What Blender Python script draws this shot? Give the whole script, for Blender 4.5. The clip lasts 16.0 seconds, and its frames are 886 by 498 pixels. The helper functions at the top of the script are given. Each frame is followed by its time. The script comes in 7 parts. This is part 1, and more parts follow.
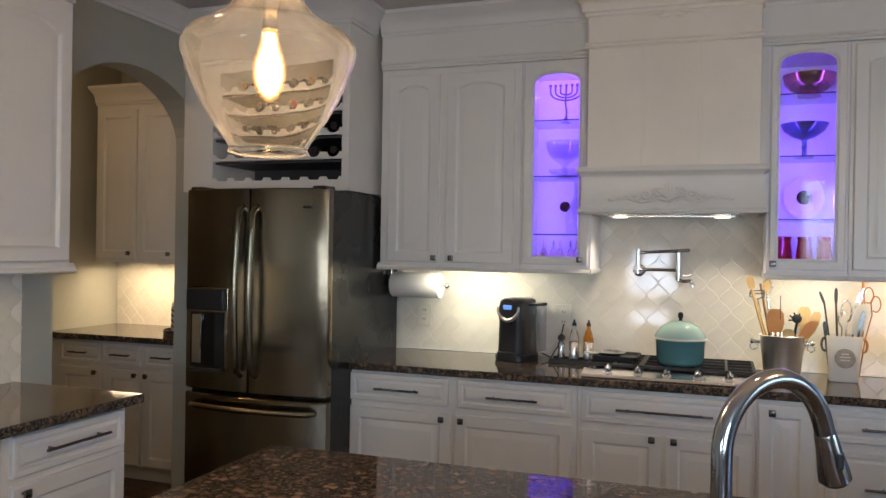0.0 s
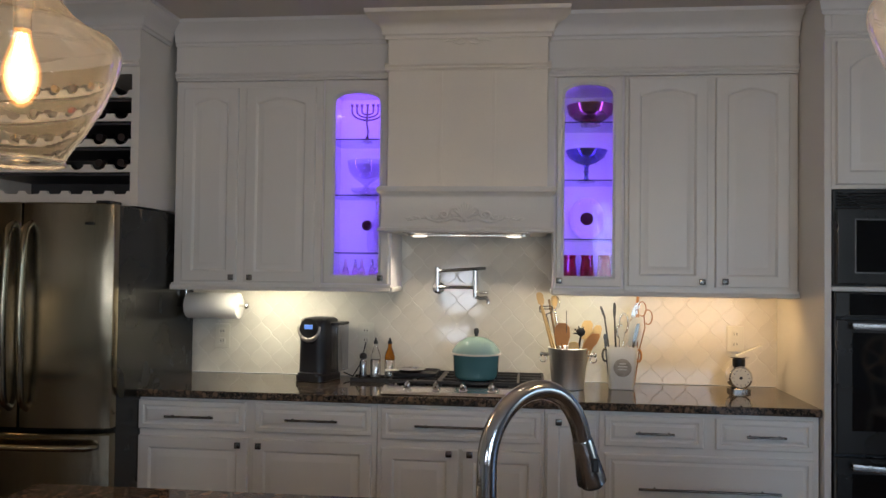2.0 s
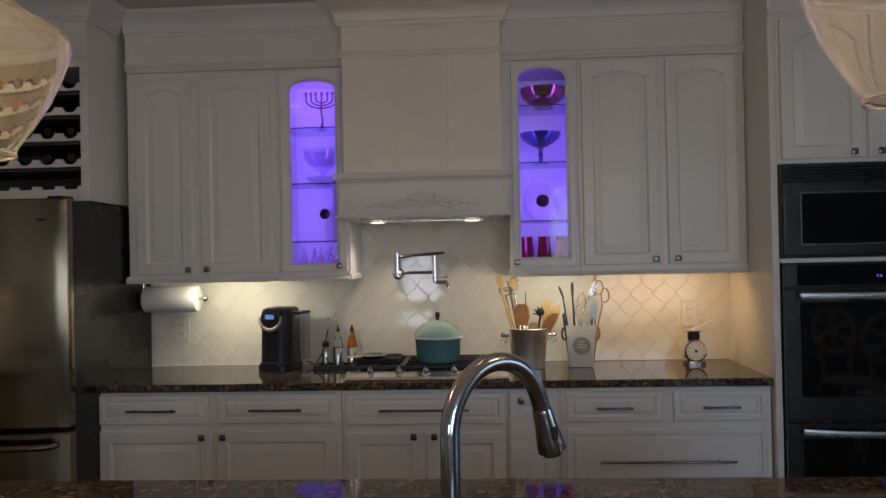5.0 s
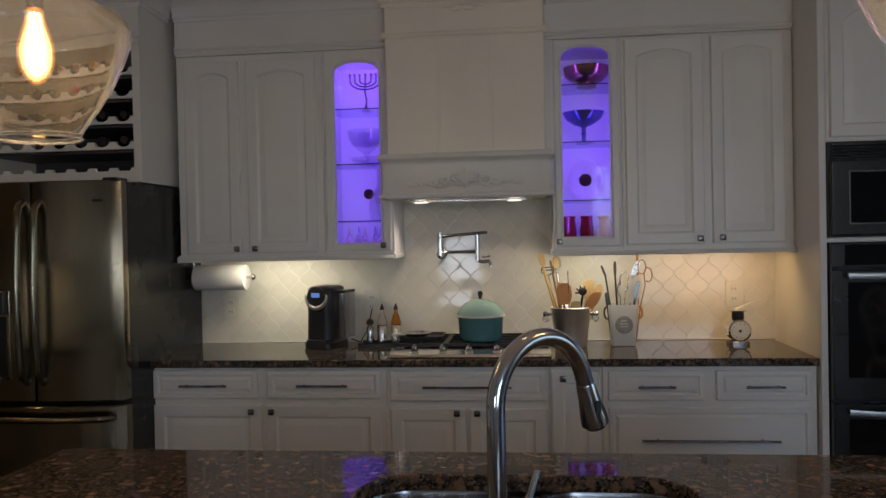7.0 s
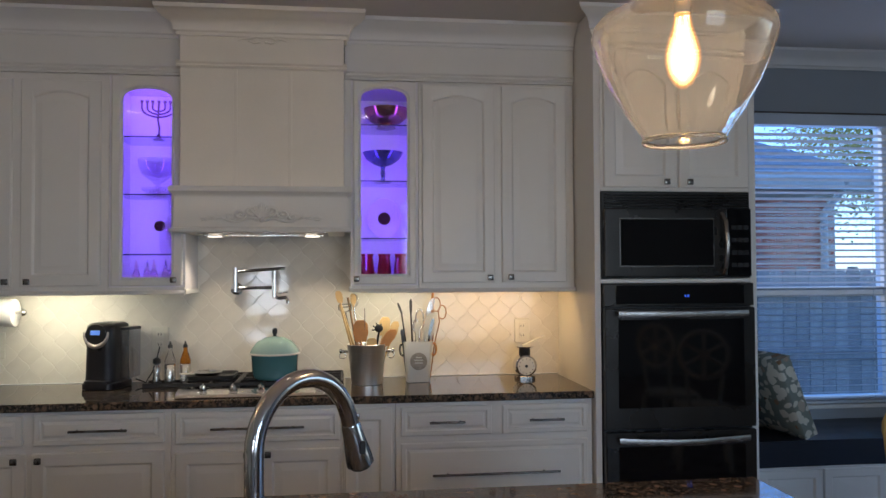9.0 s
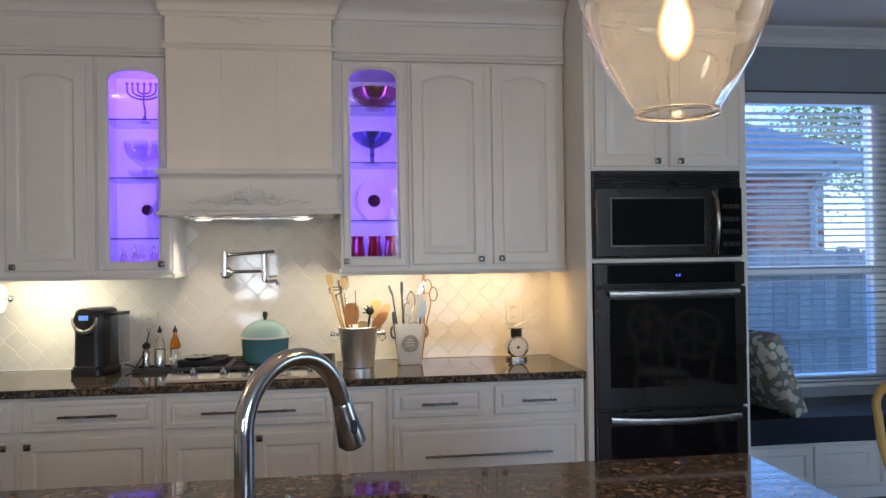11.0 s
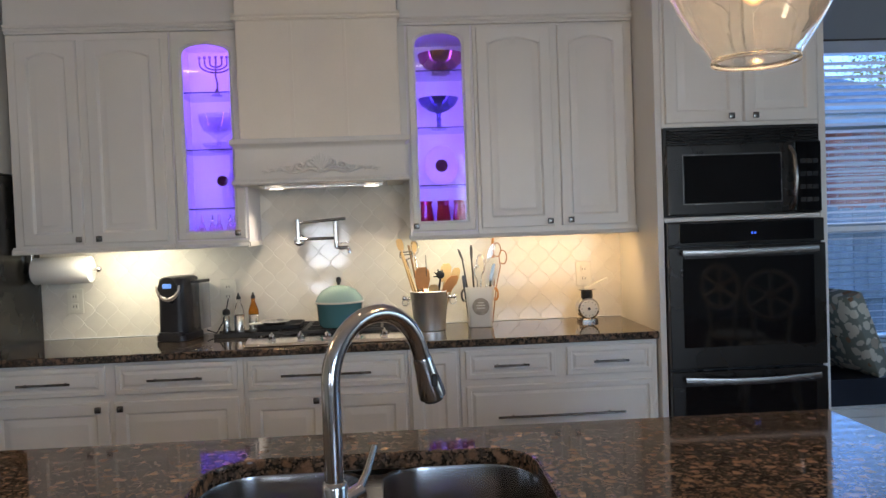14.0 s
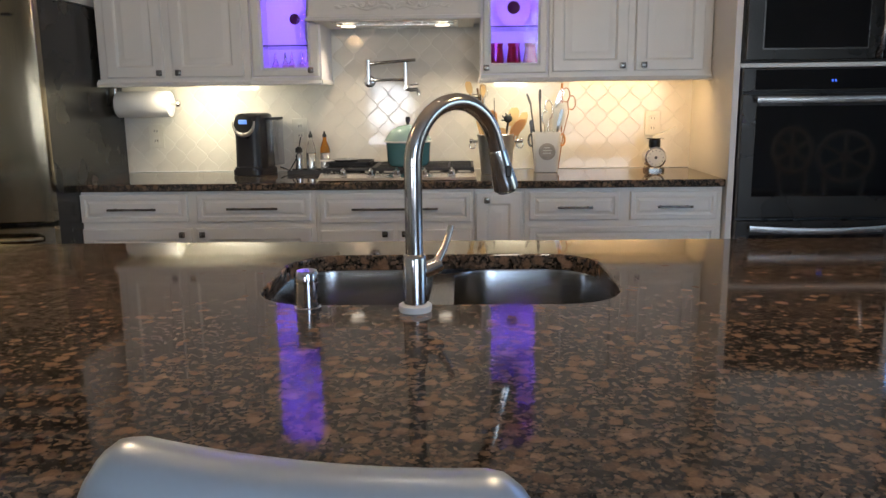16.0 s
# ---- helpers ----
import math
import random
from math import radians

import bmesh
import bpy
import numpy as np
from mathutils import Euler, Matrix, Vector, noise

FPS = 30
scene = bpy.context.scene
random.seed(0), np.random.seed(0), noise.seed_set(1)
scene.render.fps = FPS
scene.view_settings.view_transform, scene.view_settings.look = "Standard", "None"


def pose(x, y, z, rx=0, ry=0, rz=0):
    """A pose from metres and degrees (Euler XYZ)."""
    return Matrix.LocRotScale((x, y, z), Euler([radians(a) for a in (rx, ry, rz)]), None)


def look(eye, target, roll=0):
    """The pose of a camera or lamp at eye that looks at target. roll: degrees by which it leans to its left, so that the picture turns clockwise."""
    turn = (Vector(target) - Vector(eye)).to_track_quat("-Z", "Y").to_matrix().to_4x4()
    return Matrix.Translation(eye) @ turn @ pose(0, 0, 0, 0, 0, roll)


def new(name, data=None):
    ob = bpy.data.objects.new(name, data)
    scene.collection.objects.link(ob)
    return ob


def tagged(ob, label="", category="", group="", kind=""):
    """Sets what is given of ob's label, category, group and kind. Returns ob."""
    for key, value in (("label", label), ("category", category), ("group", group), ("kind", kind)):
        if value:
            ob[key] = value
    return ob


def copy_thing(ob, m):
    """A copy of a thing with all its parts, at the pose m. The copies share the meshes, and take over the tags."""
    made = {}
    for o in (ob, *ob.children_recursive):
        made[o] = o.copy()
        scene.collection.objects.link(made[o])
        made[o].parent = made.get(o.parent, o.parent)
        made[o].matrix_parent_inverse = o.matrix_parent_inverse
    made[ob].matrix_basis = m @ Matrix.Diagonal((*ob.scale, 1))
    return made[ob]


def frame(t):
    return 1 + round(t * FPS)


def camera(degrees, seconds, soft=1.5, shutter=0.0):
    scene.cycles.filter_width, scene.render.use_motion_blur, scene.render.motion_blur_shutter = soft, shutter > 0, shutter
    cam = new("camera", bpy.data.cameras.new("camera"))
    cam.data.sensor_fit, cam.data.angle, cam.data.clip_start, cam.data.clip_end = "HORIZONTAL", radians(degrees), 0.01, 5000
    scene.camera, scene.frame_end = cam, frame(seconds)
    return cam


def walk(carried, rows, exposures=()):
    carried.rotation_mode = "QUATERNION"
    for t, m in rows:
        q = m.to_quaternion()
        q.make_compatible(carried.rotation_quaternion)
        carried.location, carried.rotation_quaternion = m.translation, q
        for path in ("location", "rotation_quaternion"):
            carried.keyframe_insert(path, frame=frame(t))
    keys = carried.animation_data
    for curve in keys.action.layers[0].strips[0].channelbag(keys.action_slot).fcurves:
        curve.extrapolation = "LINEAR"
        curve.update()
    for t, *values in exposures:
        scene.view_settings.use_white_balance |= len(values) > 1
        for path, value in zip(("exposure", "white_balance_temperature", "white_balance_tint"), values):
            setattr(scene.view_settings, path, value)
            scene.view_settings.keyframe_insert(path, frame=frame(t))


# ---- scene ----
cam = camera(58.5, 16.0)
PATH = [
    (0, (0.222, -4.239, 1.499), (-0.444, -2.353, 1.494), 0.9),
    (0.5, (0.226, -4.239, 1.505), (-0.313, -2.313, 1.505), 1.2),
    (1, (0.234, -4.235, 1.502), (-0.245, -2.294, 1.525), 1.7),
    (1.5, (0.273, -4.216, 1.494), (-0.07, -2.245, 1.511), 1.6),
    (2, (0.288, -4.216, 1.499), (0.074, -2.228, 1.548), 0.7),
    (2.5, (0.295, -4.226, 1.476), (0.11, -2.236, 1.545), 0.5),
    (3, (0.313, -4.22, 1.459), (0.181, -2.226, 1.553), 0.7),
    (5.5, (0.276, -4.264, 1.483), (0.143, -2.269, 1.495), -1.8),
    (6, (0.239, -4.296, 1.477), (0.045, -2.306, 1.495), -1.7),
    (6.5, (0.253, -4.295, 1.48), (0.079, -2.302, 1.488), -1.3),
    (7, (0.287, -4.283, 1.477), (0.071, -2.295, 1.449), -1.2),
    (7.5, (0.305, -4.29, 1.468), (0.146, -2.297, 1.443), 0.0),
    (8, (0.329, -4.29, 1.465), (0.353, -2.29, 1.51), -0.6),
    (8.5, (0.371, -4.296, 1.488), (0.598, -2.31, 1.546), 0.3),
    (11, (0.375, -4.273, 1.472), (0.648, -2.291, 1.487), -0.8),
    (11.5, (0.373, -4.271, 1.469), (0.643, -2.29, 1.479), -0.7),
    (12, (0.375, -4.267, 1.469), (0.672, -2.289, 1.48), -0.6),
    (12.5, (0.376, -4.26, 1.467), (0.628, -2.276, 1.446), -1.5),
    (13, (0.376, -4.275, 1.468), (0.654, -2.295, 1.468), -1.1),
    (13.5, (0.358, -4.286, 1.464), (0.539, -2.294, 1.429), -1.4),
    (14, (0.353, -4.292, 1.453), (0.46, -2.296, 1.39), -2.1),
    (14.5, (0.353, -4.297, 1.422), (0.447, -2.31, 1.221), -2.4),
    (15, (0.334, -4.313, 1.358), (0.353, -2.328, 1.11), -0.5),
    (15.5, (0.321, -4.341, 1.328), (0.283, -2.371, 0.985), -1.3),
    (16, (0.317, -4.388, 1.307), (0.265, -2.425, 0.93), -0.7),
]
EXPOSURE = [(t, e, k, 15) for t, e, k in ((0, 0.2, 6170), (1.0, 0.2, 6170), (1.6, 0.1, 6220), (2.4, -0.55, 6370), (3.0, -0.66, 6370), (5.5, -0.68, 6370), (7.0, -0.76, 6350), (7.5, -0.76, 6350), (8.0, -0.72, 6320), (8.5, -0.52, 6270), (9.8, 0.0, 6240), (11, 0.20, 6240), (14.5, 0.15, 6310), (16, 0.25, 6460))]
walk(cam, [(t, look(eye, target, roll)) for t, eye, target, roll in PATH], EXPOSURE)

# ---- light ----
world = bpy.data.worlds.new("sky")
scene.world = world
world.use_nodes = True
wn = world.node_tree.nodes
sky = wn.new("ShaderNodeTexSky")
sky.sky_type, sky.sun_disc, sky.sun_elevation, sky.sun_rotation = "NISHITA", False, radians(22), radians(-11)
sky.ozone_density, sky.dust_density = 6.0, 0.6
wn["Background"].inputs["Strength"].default_value = 0.45
world.node_tree.links.new(sky.outputs[0], wn["Background"].inputs["Color"])


def lamp(name, kind, m, energy, color, size=0.1, size_y=None, spread=None):
    d = bpy.data.lights.new(name, kind)
    d.energy, d.color = energy, color
    if kind == "AREA":
        d.size = size
        if size_y:
            d.shape, d.size_y = "RECTANGLE", size_y
        if spread:
            d.spread = radians(spread)
    elif kind == "SUN":
        d.angle = radians(size)
    else:
        d.shadow_soft_size = size
        if kind == "SPOT" and spread:
            d.spot_size, d.spot_blend = radians(spread), 0.6
    ob = new(name, d)
    ob.matrix_world = m
    return ob


lamp("sun", "SUN", look((-2, 10, 4.1), (0, 0, 0)), 5.0, (1.0, 0.90, 0.76), 0.6)
DAY = (0.30, 0.58, 1.0)
# daylight from the room behind and the breakfast nook, partly from unseen added windows
# wide rear window: unseen, added to fill the room
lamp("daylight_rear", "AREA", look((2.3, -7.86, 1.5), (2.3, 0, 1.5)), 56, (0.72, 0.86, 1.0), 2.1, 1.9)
# small rear window, known from its reflection in the tiles
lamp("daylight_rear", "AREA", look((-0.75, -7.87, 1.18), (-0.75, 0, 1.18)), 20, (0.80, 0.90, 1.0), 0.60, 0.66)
# east window: unseen, added to brighten the side cabinets
lamp("daylight_east", "AREA", look((6.0, -3.2, 1.5), (0, -3.2, 1.4)), 7, (0.66, 0.83, 1.0), 2.6, 1.7)
lamp("daylight_nook", "AREA", look((4.1, 1.9, 2.7), (4.1, -2.0, 0.9)), 72, DAY, 3.0, 2.0)
# strips under the wall cabinets
WARM, SOFT, AMBER = (1.0, 0.93, 0.66), (1.0, 0.92, 0.62), (1.0, 0.62, 0.24)
lamp("strip_light", "AREA", look((-1.02, -0.300, 1.374), (-1.02, -0.05, 1.0)), 2.5, WARM, 0.30, 0.05)
# unseen pantry lamp, added to warm the cabinets behind the arch
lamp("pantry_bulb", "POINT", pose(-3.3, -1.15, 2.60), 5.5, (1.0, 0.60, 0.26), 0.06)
lamp("strip_light", "AREA", look((0.60, -0.305, 1.374), (0.60, -0.05, 1.0)), 1.2, SOFT, 0.2, 0.05)
lamp("strip_light", "AREA", look((1.18, -0.305, 1.374), (1.18, -0.05, 1.0)), 1.9, AMBER, 0.5, 0.05)
lamp("strip_light", "AREA", look((-3.35, 0.16, 1.345), (-3.35, 0.18, 0)), 6.0, (1.0, 0.74, 0.40), 0.8, 0.05)
lamp("strip_light", "AREA", look((-2.38, -2.2, 1.345), (-2.4, -2.2, 0)), 2.5, (1.0, 0.84, 0.50), 0.05, 0.6)
# hood lamps and pendant bulbs
for hx in (-0.245, 0.220):
    lamp("hood_bulb", "AREA", look((hx, -0.30, 1.650), (hx, -0.26, 0)), 1.1, (1.0, 0.84, 0.60), 0.045, None, 110)
for px, pz in ((-0.615, 1.835), (1.0, 1.881)):
    lamp("pendant_bulb", "POINT", pose(px, -2.9, pz), 10.5, (1.0, 0.68, 0.37), 0.017)
# violet strips inside the display cabinets
for gx in (-0.565, 0.577):
    if gx < 0:
        lamp("violet_strip", "AREA", look((gx, -0.20, 2.36), (gx, 0.30, 2.05)), 0.7, (0.22, 0.085, 1.0), 0.2, 0.05)
    for sx in (-0.105, 0.105):
        lamp("violet_strip", "AREA", look((gx + sx, -0.30, 1.92), (gx + sx * 0.3, 0, 1.92)), 1.3, (0.22, 0.085, 1.0), 0.012, 0.85)


# ---- materials ----
def nodes_of(name):
    m = bpy.data.materials.new(name)
    m.use_nodes = True
    t = m.node_tree
    return m, t.nodes, t.links, t.nodes["Principled BSDF"]


def mk(name, color, rough=0.5, metal=0.0, var=0.12, scale=6.0, bump=0.0, bscale=120.0, stretch=(1, 1, 1), rvar=0.08, coat=0.0, spec=0.5, rand=0.0):
    """Surface with mottling at two scales, uneven gloss and fine relief."""
    m, n, l, b = nodes_of(name)
    tc = n.new("ShaderNodeTexCoord")
    mp = n.new("ShaderNodeMapping")
    mp.inputs["Scale"].default_value = stretch
    l.new(tc.outputs["Object"], mp.inputs["Vector"])
    big, fine = n.new("ShaderNodeTexNoise"), n.new("ShaderNodeTexNoise")
    big.inputs["Scale"].default_value, big.inputs["Detail"].default_value = scale, 4
    fine.inputs["Scale"].default_value, fine.inputs["Detail"].default_value = bscale, 3
    l.new(mp.outputs[0], big.inputs["Vector"])
    l.new(mp.outputs[0], fine.inputs["Vector"])
    add = n.new("ShaderNodeMath")
    add.operation = "MULTIPLY_ADD"
    l.new(fine.outputs["Fac"], add.inputs[0])
    add.inputs[1].default_value = 0.35
    l.new(big.outputs["Fac"], add.inputs[2])
    ramp = n.new("ShaderNodeMapRange")
    ramp.inputs["From Min"].default_value, ramp.inputs["From Max"].default_value = 0.35, 0.95
    ramp.inputs["To Min"].default_value, ramp.inputs["To Max"].default_value = 1 - var, 1 + var
    l.new(add.outputs[0], ramp.inputs["Value"])
    last = ramp.outputs[0]
    if rand:
        oi = n.new("ShaderNodeObjectInfo")
        rr = n.new("ShaderNodeMapRange")
        rr.inputs["To Min"].default_value, rr.inputs["To Max"].default_value = 1 - rand, 1 + rand
        l.new(oi.outputs["Random"], rr.inputs["Value"])
        mu = n.new("ShaderNodeMath")
        mu.operation = "MULTIPLY"
        l.new(last, mu.inputs[0]), l.new(rr.outputs[0], mu.inputs[1])
        last = mu.outputs[0]
    mix = n.new("ShaderNodeVectorMath")
    mix.operation = "SCALE"
    mix.inputs[0].default_value = color
    l.new(last, mix.inputs["Scale"])
    l.new(mix.outputs[0], b.inputs["Base Color"])
    rr = n.new("ShaderNodeMapRange")
    rr.inputs["To Min"].default_value, rr.inputs["To Max"].default_value = max(0.02, rough - rvar), min(1, rough + rvar)
    l.new(big.outputs["Fac"], rr.inputs["Value"])
    l.new(rr.outputs[0], b.inputs["Roughness"])
    b.inputs["Metallic"].default_value = metal
    b.inputs["Coat Weight"].default_value = coat
    b.inputs["Specular IOR Level"].default_value = spec
    if bump:
        bp = n.new("ShaderNodeBump")
        bp.inputs["Strength"].default_value, bp.inputs["Distance"].default_value = bump, 0.002
        l.new(fine.outputs["Fac"], bp.inputs["Height"])
        l.new(bp.outputs[0], b.inputs["Normal"])
    return m


def mk_granite(name):
    """Irregular interlocking tan, brown, grey and black crystals, polished."""
    m, n, l, b = nodes_of(name)

    def math_node(op, a, c, d=None):
        q = n.new("ShaderNodeMath")
        q.operation = op
        for k, v in enumerate((a, c, d)):
            if v is None:
                continue
            if isinstance(v, (int, float)):
                q.inputs[k].default_value = v
            else:
                l.new(v, q.inputs[k])
        return q.outputs[0]

    def noise_node(scale, detail, rough=0.55):
        q = n.new("ShaderNodeTexNoise")
        q.inputs["Scale"].default_value, q.inputs["Detail"].default_value, q.inputs["Roughness"].default_value = scale, detail, rough
        l.new(tc.outputs["Object"], q.inputs["Vector"])
        return q

    def crystals(scale, warp, amount):
        off = n.new("ShaderNodeVectorMath")
        off.operation = "MULTIPLY_ADD"
        l.new(warp.outputs["Color"], off.inputs[0])
        off.inputs[1].default_value = (amount, amount, amount)
        l.new(tc.outputs["Object"], off.inputs[2])
        q = n.new("ShaderNodeTexVoronoi")
        q.inputs["Scale"].default_value = scale
        l.new(off.outputs[0], q.inputs["Vector"])
        p = n.new("ShaderNodeSeparateColor")
        l.new(q.outputs["Color"], p.inputs["Color"])
        return q, p
    def ramp_of(fac, stops, hard=False):
        q = n.new("ShaderNodeValToRGB")
        q.color_ramp.interpolation = "CONSTANT" if hard else "LINEAR"
        e = q.color_ramp.elements
        e[0].position, e[0].color = stops[0][0], (*stops[0][1], 1)
        e[1].position, e[1].color = stops[-1][0], (*stops[-1][1], 1)
        for p, c in stops[1:-1]:
            e.new(p).color = (*c, 1)
        l.new(fac, q.inputs["Fac"])
        return q.outputs["Color"]

    def blend(fac, a, c):
        q = n.new("ShaderNodeMix")
        q.data_type = "RGBA"
        l.new(fac, q.inputs["Factor"])
        l.new(a, q.inputs["A"])
        l.new(c, q.inputs["B"])
        return q.outputs["Result"]

    def step(value, low, high):
        q = n.new("ShaderNodeMapRange")
        q.interpolation_type = "SMOOTHSTEP"
        q.inputs["From Min"].default_value, q.inputs["From Max"].default_value = low, high
        l.new(value, q.inputs["Value"])
        return q.outputs[0]
    tc = n.new("ShaderNodeTexCoord")
    grain = noise_node(260, 4, 0.7)
    wide = noise_node(8, 3)
    # large tan feldspar lumps, smaller brown ones, and a mosaic of dark crystals between
    big, tint = crystals(38, noise_node(48, 4, 0.65), 0.026)
    mid, tint2 = crystals(80, noise_node(95, 4, 0.65), 0.014)
    small, tint3 = crystals(165, noise_node(150, 2), 0.005)
    mosaic = math_node("MULTIPLY_ADD", math_node("SUBTRACT", grain.outputs["Fac"], 0.5), 0.5, tint3.outputs["Red"])
    rough = math_node("SUBTRACT", grain.outputs["Fac"], 0.5)
    dark = ramp_of(mosaic, ((0.0, (0.008, 0.008, 0.007)), (0.40, (0.017, 0.015, 0.013)), (0.56, (0.044, 0.038, 0.032)), (0.78, (0.086, 0.067, 0.052)), (0.97, (0.169, 0.118, 0.082))))
    lump = ramp_of(math_node("MULTIPLY_ADD", rough, 1.5, tint.outputs["Green"]), ((0.0, (0.076, 0.050, 0.035)), (0.45, (0.153, 0.097, 0.062)), (1.0, (0.246, 0.164, 0.112))))
    lump2 = ramp_of(math_node("MULTIPLY_ADD", rough, 1.5, tint2.outputs["Green"]), ((0.0, (0.029, 0.024, 0.021)), (0.5, (0.087, 0.064, 0.048)), (1.0, (0.175, 0.118, 0.082))))
    pick = math_node("MULTIPLY_ADD", math_node("SUBTRACT", wide.outputs["Fac"], 0.5), 0.8, tint.outputs["Red"])
    mask = math_node("MULTIPLY", step(pick, 0.30, 0.56), step(math_node("MULTIPLY_ADD", rough, 0.7, big.outputs["Distance"]), 0.58, 0.30))
    mask2 = math_node("MULTIPLY", step(tint2.outputs["Red"], 0.30, 0.55), step(math_node("MULTIPLY_ADD", rough, 0.6, mid.outputs["Distance"]), 0.60, 0.32))
    col = blend(mask, blend(mask2, dark, lump2), lump)
    l.new(col, b.inputs["Base Color"])
    b.inputs["Roughness"].default_value = 0.05
    b.inputs["Specular IOR Level"].default_value = 0.42
    return m


def mk_glass(name, color=(1, 1, 1), rough=0.0, seeds=0.0, ior=1.45, clear=1.0):
    """Clear glass; seeds adds the small whitish bubbles of hand-blown glass and a faint haze."""
    m, n, l, b = nodes_of(name)
    b.inputs["Base Color"].default_value = (*color, 1)
    b.inputs["Transmission Weight"].default_value = clear
    b.inputs["Roughness"].default_value, b.inputs["IOR"].default_value = rough, ior
    if seeds:
        tc = n.new("ShaderNodeTexCoord")
        vo = n.new("ShaderNodeTexVoronoi")
        vo.inputs["Scale"].default_value = 470
        flat = n.new("ShaderNodeMapping")
        flat.inputs["Scale"].default_value = (1, 1, 0.9)
        l.new(tc.outputs["Object"], flat.inputs["Vector"])
        l.new(flat.outputs[0], vo.inputs["Vector"])
        pick = n.new("ShaderNodeSeparateColor")
        l.new(vo.outputs["Color"], pick.inputs["Color"])
        size = n.new("ShaderNodeMath")
        size.operation = "MULTIPLY_ADD"
        l.new(pick.outputs["Red"], size.inputs[0])
        size.inputs[1].default_value, size.inputs[2].default_value = 0.92, -0.42
        spot = n.new("ShaderNodeMath")
        spot.operation = "LESS_THAN"
        l.new(vo.outputs["Distance"], spot.inputs[0])
        l.new(size.outputs[0], spot.inputs[1])
        # the low value is an even haze that imitates the bulb's glow
        body = n.new("ShaderNodeMapRange")
        body.inputs["To Min"].default_value, body.inputs["To Max"].default_value = 0.004, seeds
        l.new(spot.outputs[0], body.inputs["Value"])
        milk, mix = n.new("ShaderNodeBsdfTranslucent"), n.new("ShaderNodeMixShader")
        milk.inputs["Color"].default_value = (0.95, 0.90, 0.82, 1)
        l.new(body.outputs[0], mix.inputs["Fac"])
        l.new(b.outputs[0], mix.inputs[1]), l.new(milk.outputs[0], mix.inputs[2])
        l.new(mix.outputs[0], n["Material Output"].inputs["Surface"])
        wave = n.new("ShaderNodeTexNoise")
        wave.inputs["Scale"].default_value = 14
        l.new(tc.outputs["Object"], wave.inputs["Vector"])
        bp = n.new("ShaderNodeBump")
        bp.inputs["Strength"].default_value, bp.inputs["Distance"].default_value = 0.07, 0.004
        l.new(wave.outputs["Fac"], bp.inputs["Height"])
        l.new(bp.outputs[0], b.inputs["Normal"])
    return m


def mk_pane(name, tint=(1, 1, 1), gloss=0.06):
    """Thin pane: clear sheet with a weak mirror gloss."""
    m, n, l, b = nodes_of(name)
    tr, gl, mix = n.new("ShaderNodeBsdfTransparent"), n.new("ShaderNodeBsdfGlossy"), n.new("ShaderNodeMixShader")
    tr.inputs["Color"].default_value = (*tint, 1)
    gl.inputs["Roughness"].default_value = 0.02
    lw = n.new("ShaderNodeLayerWeight")
    lw.inputs["Blend"].default_value = 0.5
    pw = n.new("ShaderNodeMath")
    pw.operation = "POWER"
    l.new(lw.outputs["Facing"], pw.inputs[0])
    pw.inputs[1].default_value = 4
    sc = n.new("ShaderNodeMath")
    sc.operation = "MULTIPLY_ADD"
    l.new(pw.outputs[0], sc.inputs[0])
    sc.inputs[1].default_value, sc.inputs[2].default_value = 0.35, gloss * 0.5
    l.new(sc.outputs[0], mix.inputs["Fac"])
    l.new(tr.outputs[0], mix.inputs[1]), l.new(gl.outputs[0], mix.inputs[2])
    l.new(mix.outputs[0], n["Material Output"].inputs["Surface"])
    return m


def mk_glow(name, color, strength):
    m, n, l, b = nodes_of(name)
    b.inputs["Base Color"].default_value = (*color, 1)
    b.inputs["Emission Color"].default_value = (*color, 1)
    b.inputs["Emission Strength"].default_value = strength
    return m


def mk_brushed(name, color, rough, along=(1, 1, 80)):
    m = mk(name, color, rough, 1.0, var=0.10, scale=5, bump=0.10, bscale=30, stretch=along, rvar=0.06)
    m.node_tree.nodes["Principled BSDF"].inputs["Anisotropic"].default_value = 0.7
    return m


CABINET = mk("cabinet_paint", (0.74, 0.73, 0.70), 0.34, var=0.04, scale=3, bump=0.06, bscale=160, rvar=0.05)
HOODPAINT = mk("hood_paint", (0.84, 0.79, 0.70), 0.36, var=0.05, scale=3, bump=0.08, bscale=150)
WALLPAINT = mk("wall_paint", (0.42, 0.43, 0.39), 0.7, var=0.05, scale=2, bump=0.25, bscale=220)
NOOKPAINT = mk("nook_wall_paint", (0.30, 0.33, 0.36), 0.7, var=0.05, scale=2, bump=0.25, bscale=220)
CEILING = mk("ceiling_paint", (0.60, 0.57, 0.54), 0.85, var=0.04, scale=2, bump=0.5, bscale=130)
TRIM = mk("trim_paint", (0.72, 0.72, 0.71), 0.4, var=0.04, scale=3, bump=0.05)
GRANITE = mk_granite("granite")
STEEL = mk_brushed("stainless_steel", (0.255, 0.215, 0.150), 0.15, (60, 60, 1))
STEELH = mk_brushed("satin_steel", (0.74, 0.72, 0.69), 0.24, (1, 60, 60))
CHROME = mk("chrome", (0.72, 0.72, 0.73), 0.06, 1.0, var=0.04, rvar=0.03)
NICKEL = mk("brushed_nickel", (0.60, 0.59, 0.58), 0.14, 1.0, var=0.06, bump=0.05, bscale=90)
HANDLESTEEL = mk_brushed("handle_steel", (0.36, 0.34, 0.32), 0.26, (1, 60, 60))
DARKPULL = mk("dark_nickel", (0.20, 0.19, 0.18), 0.25, 1.0, var=0.1)
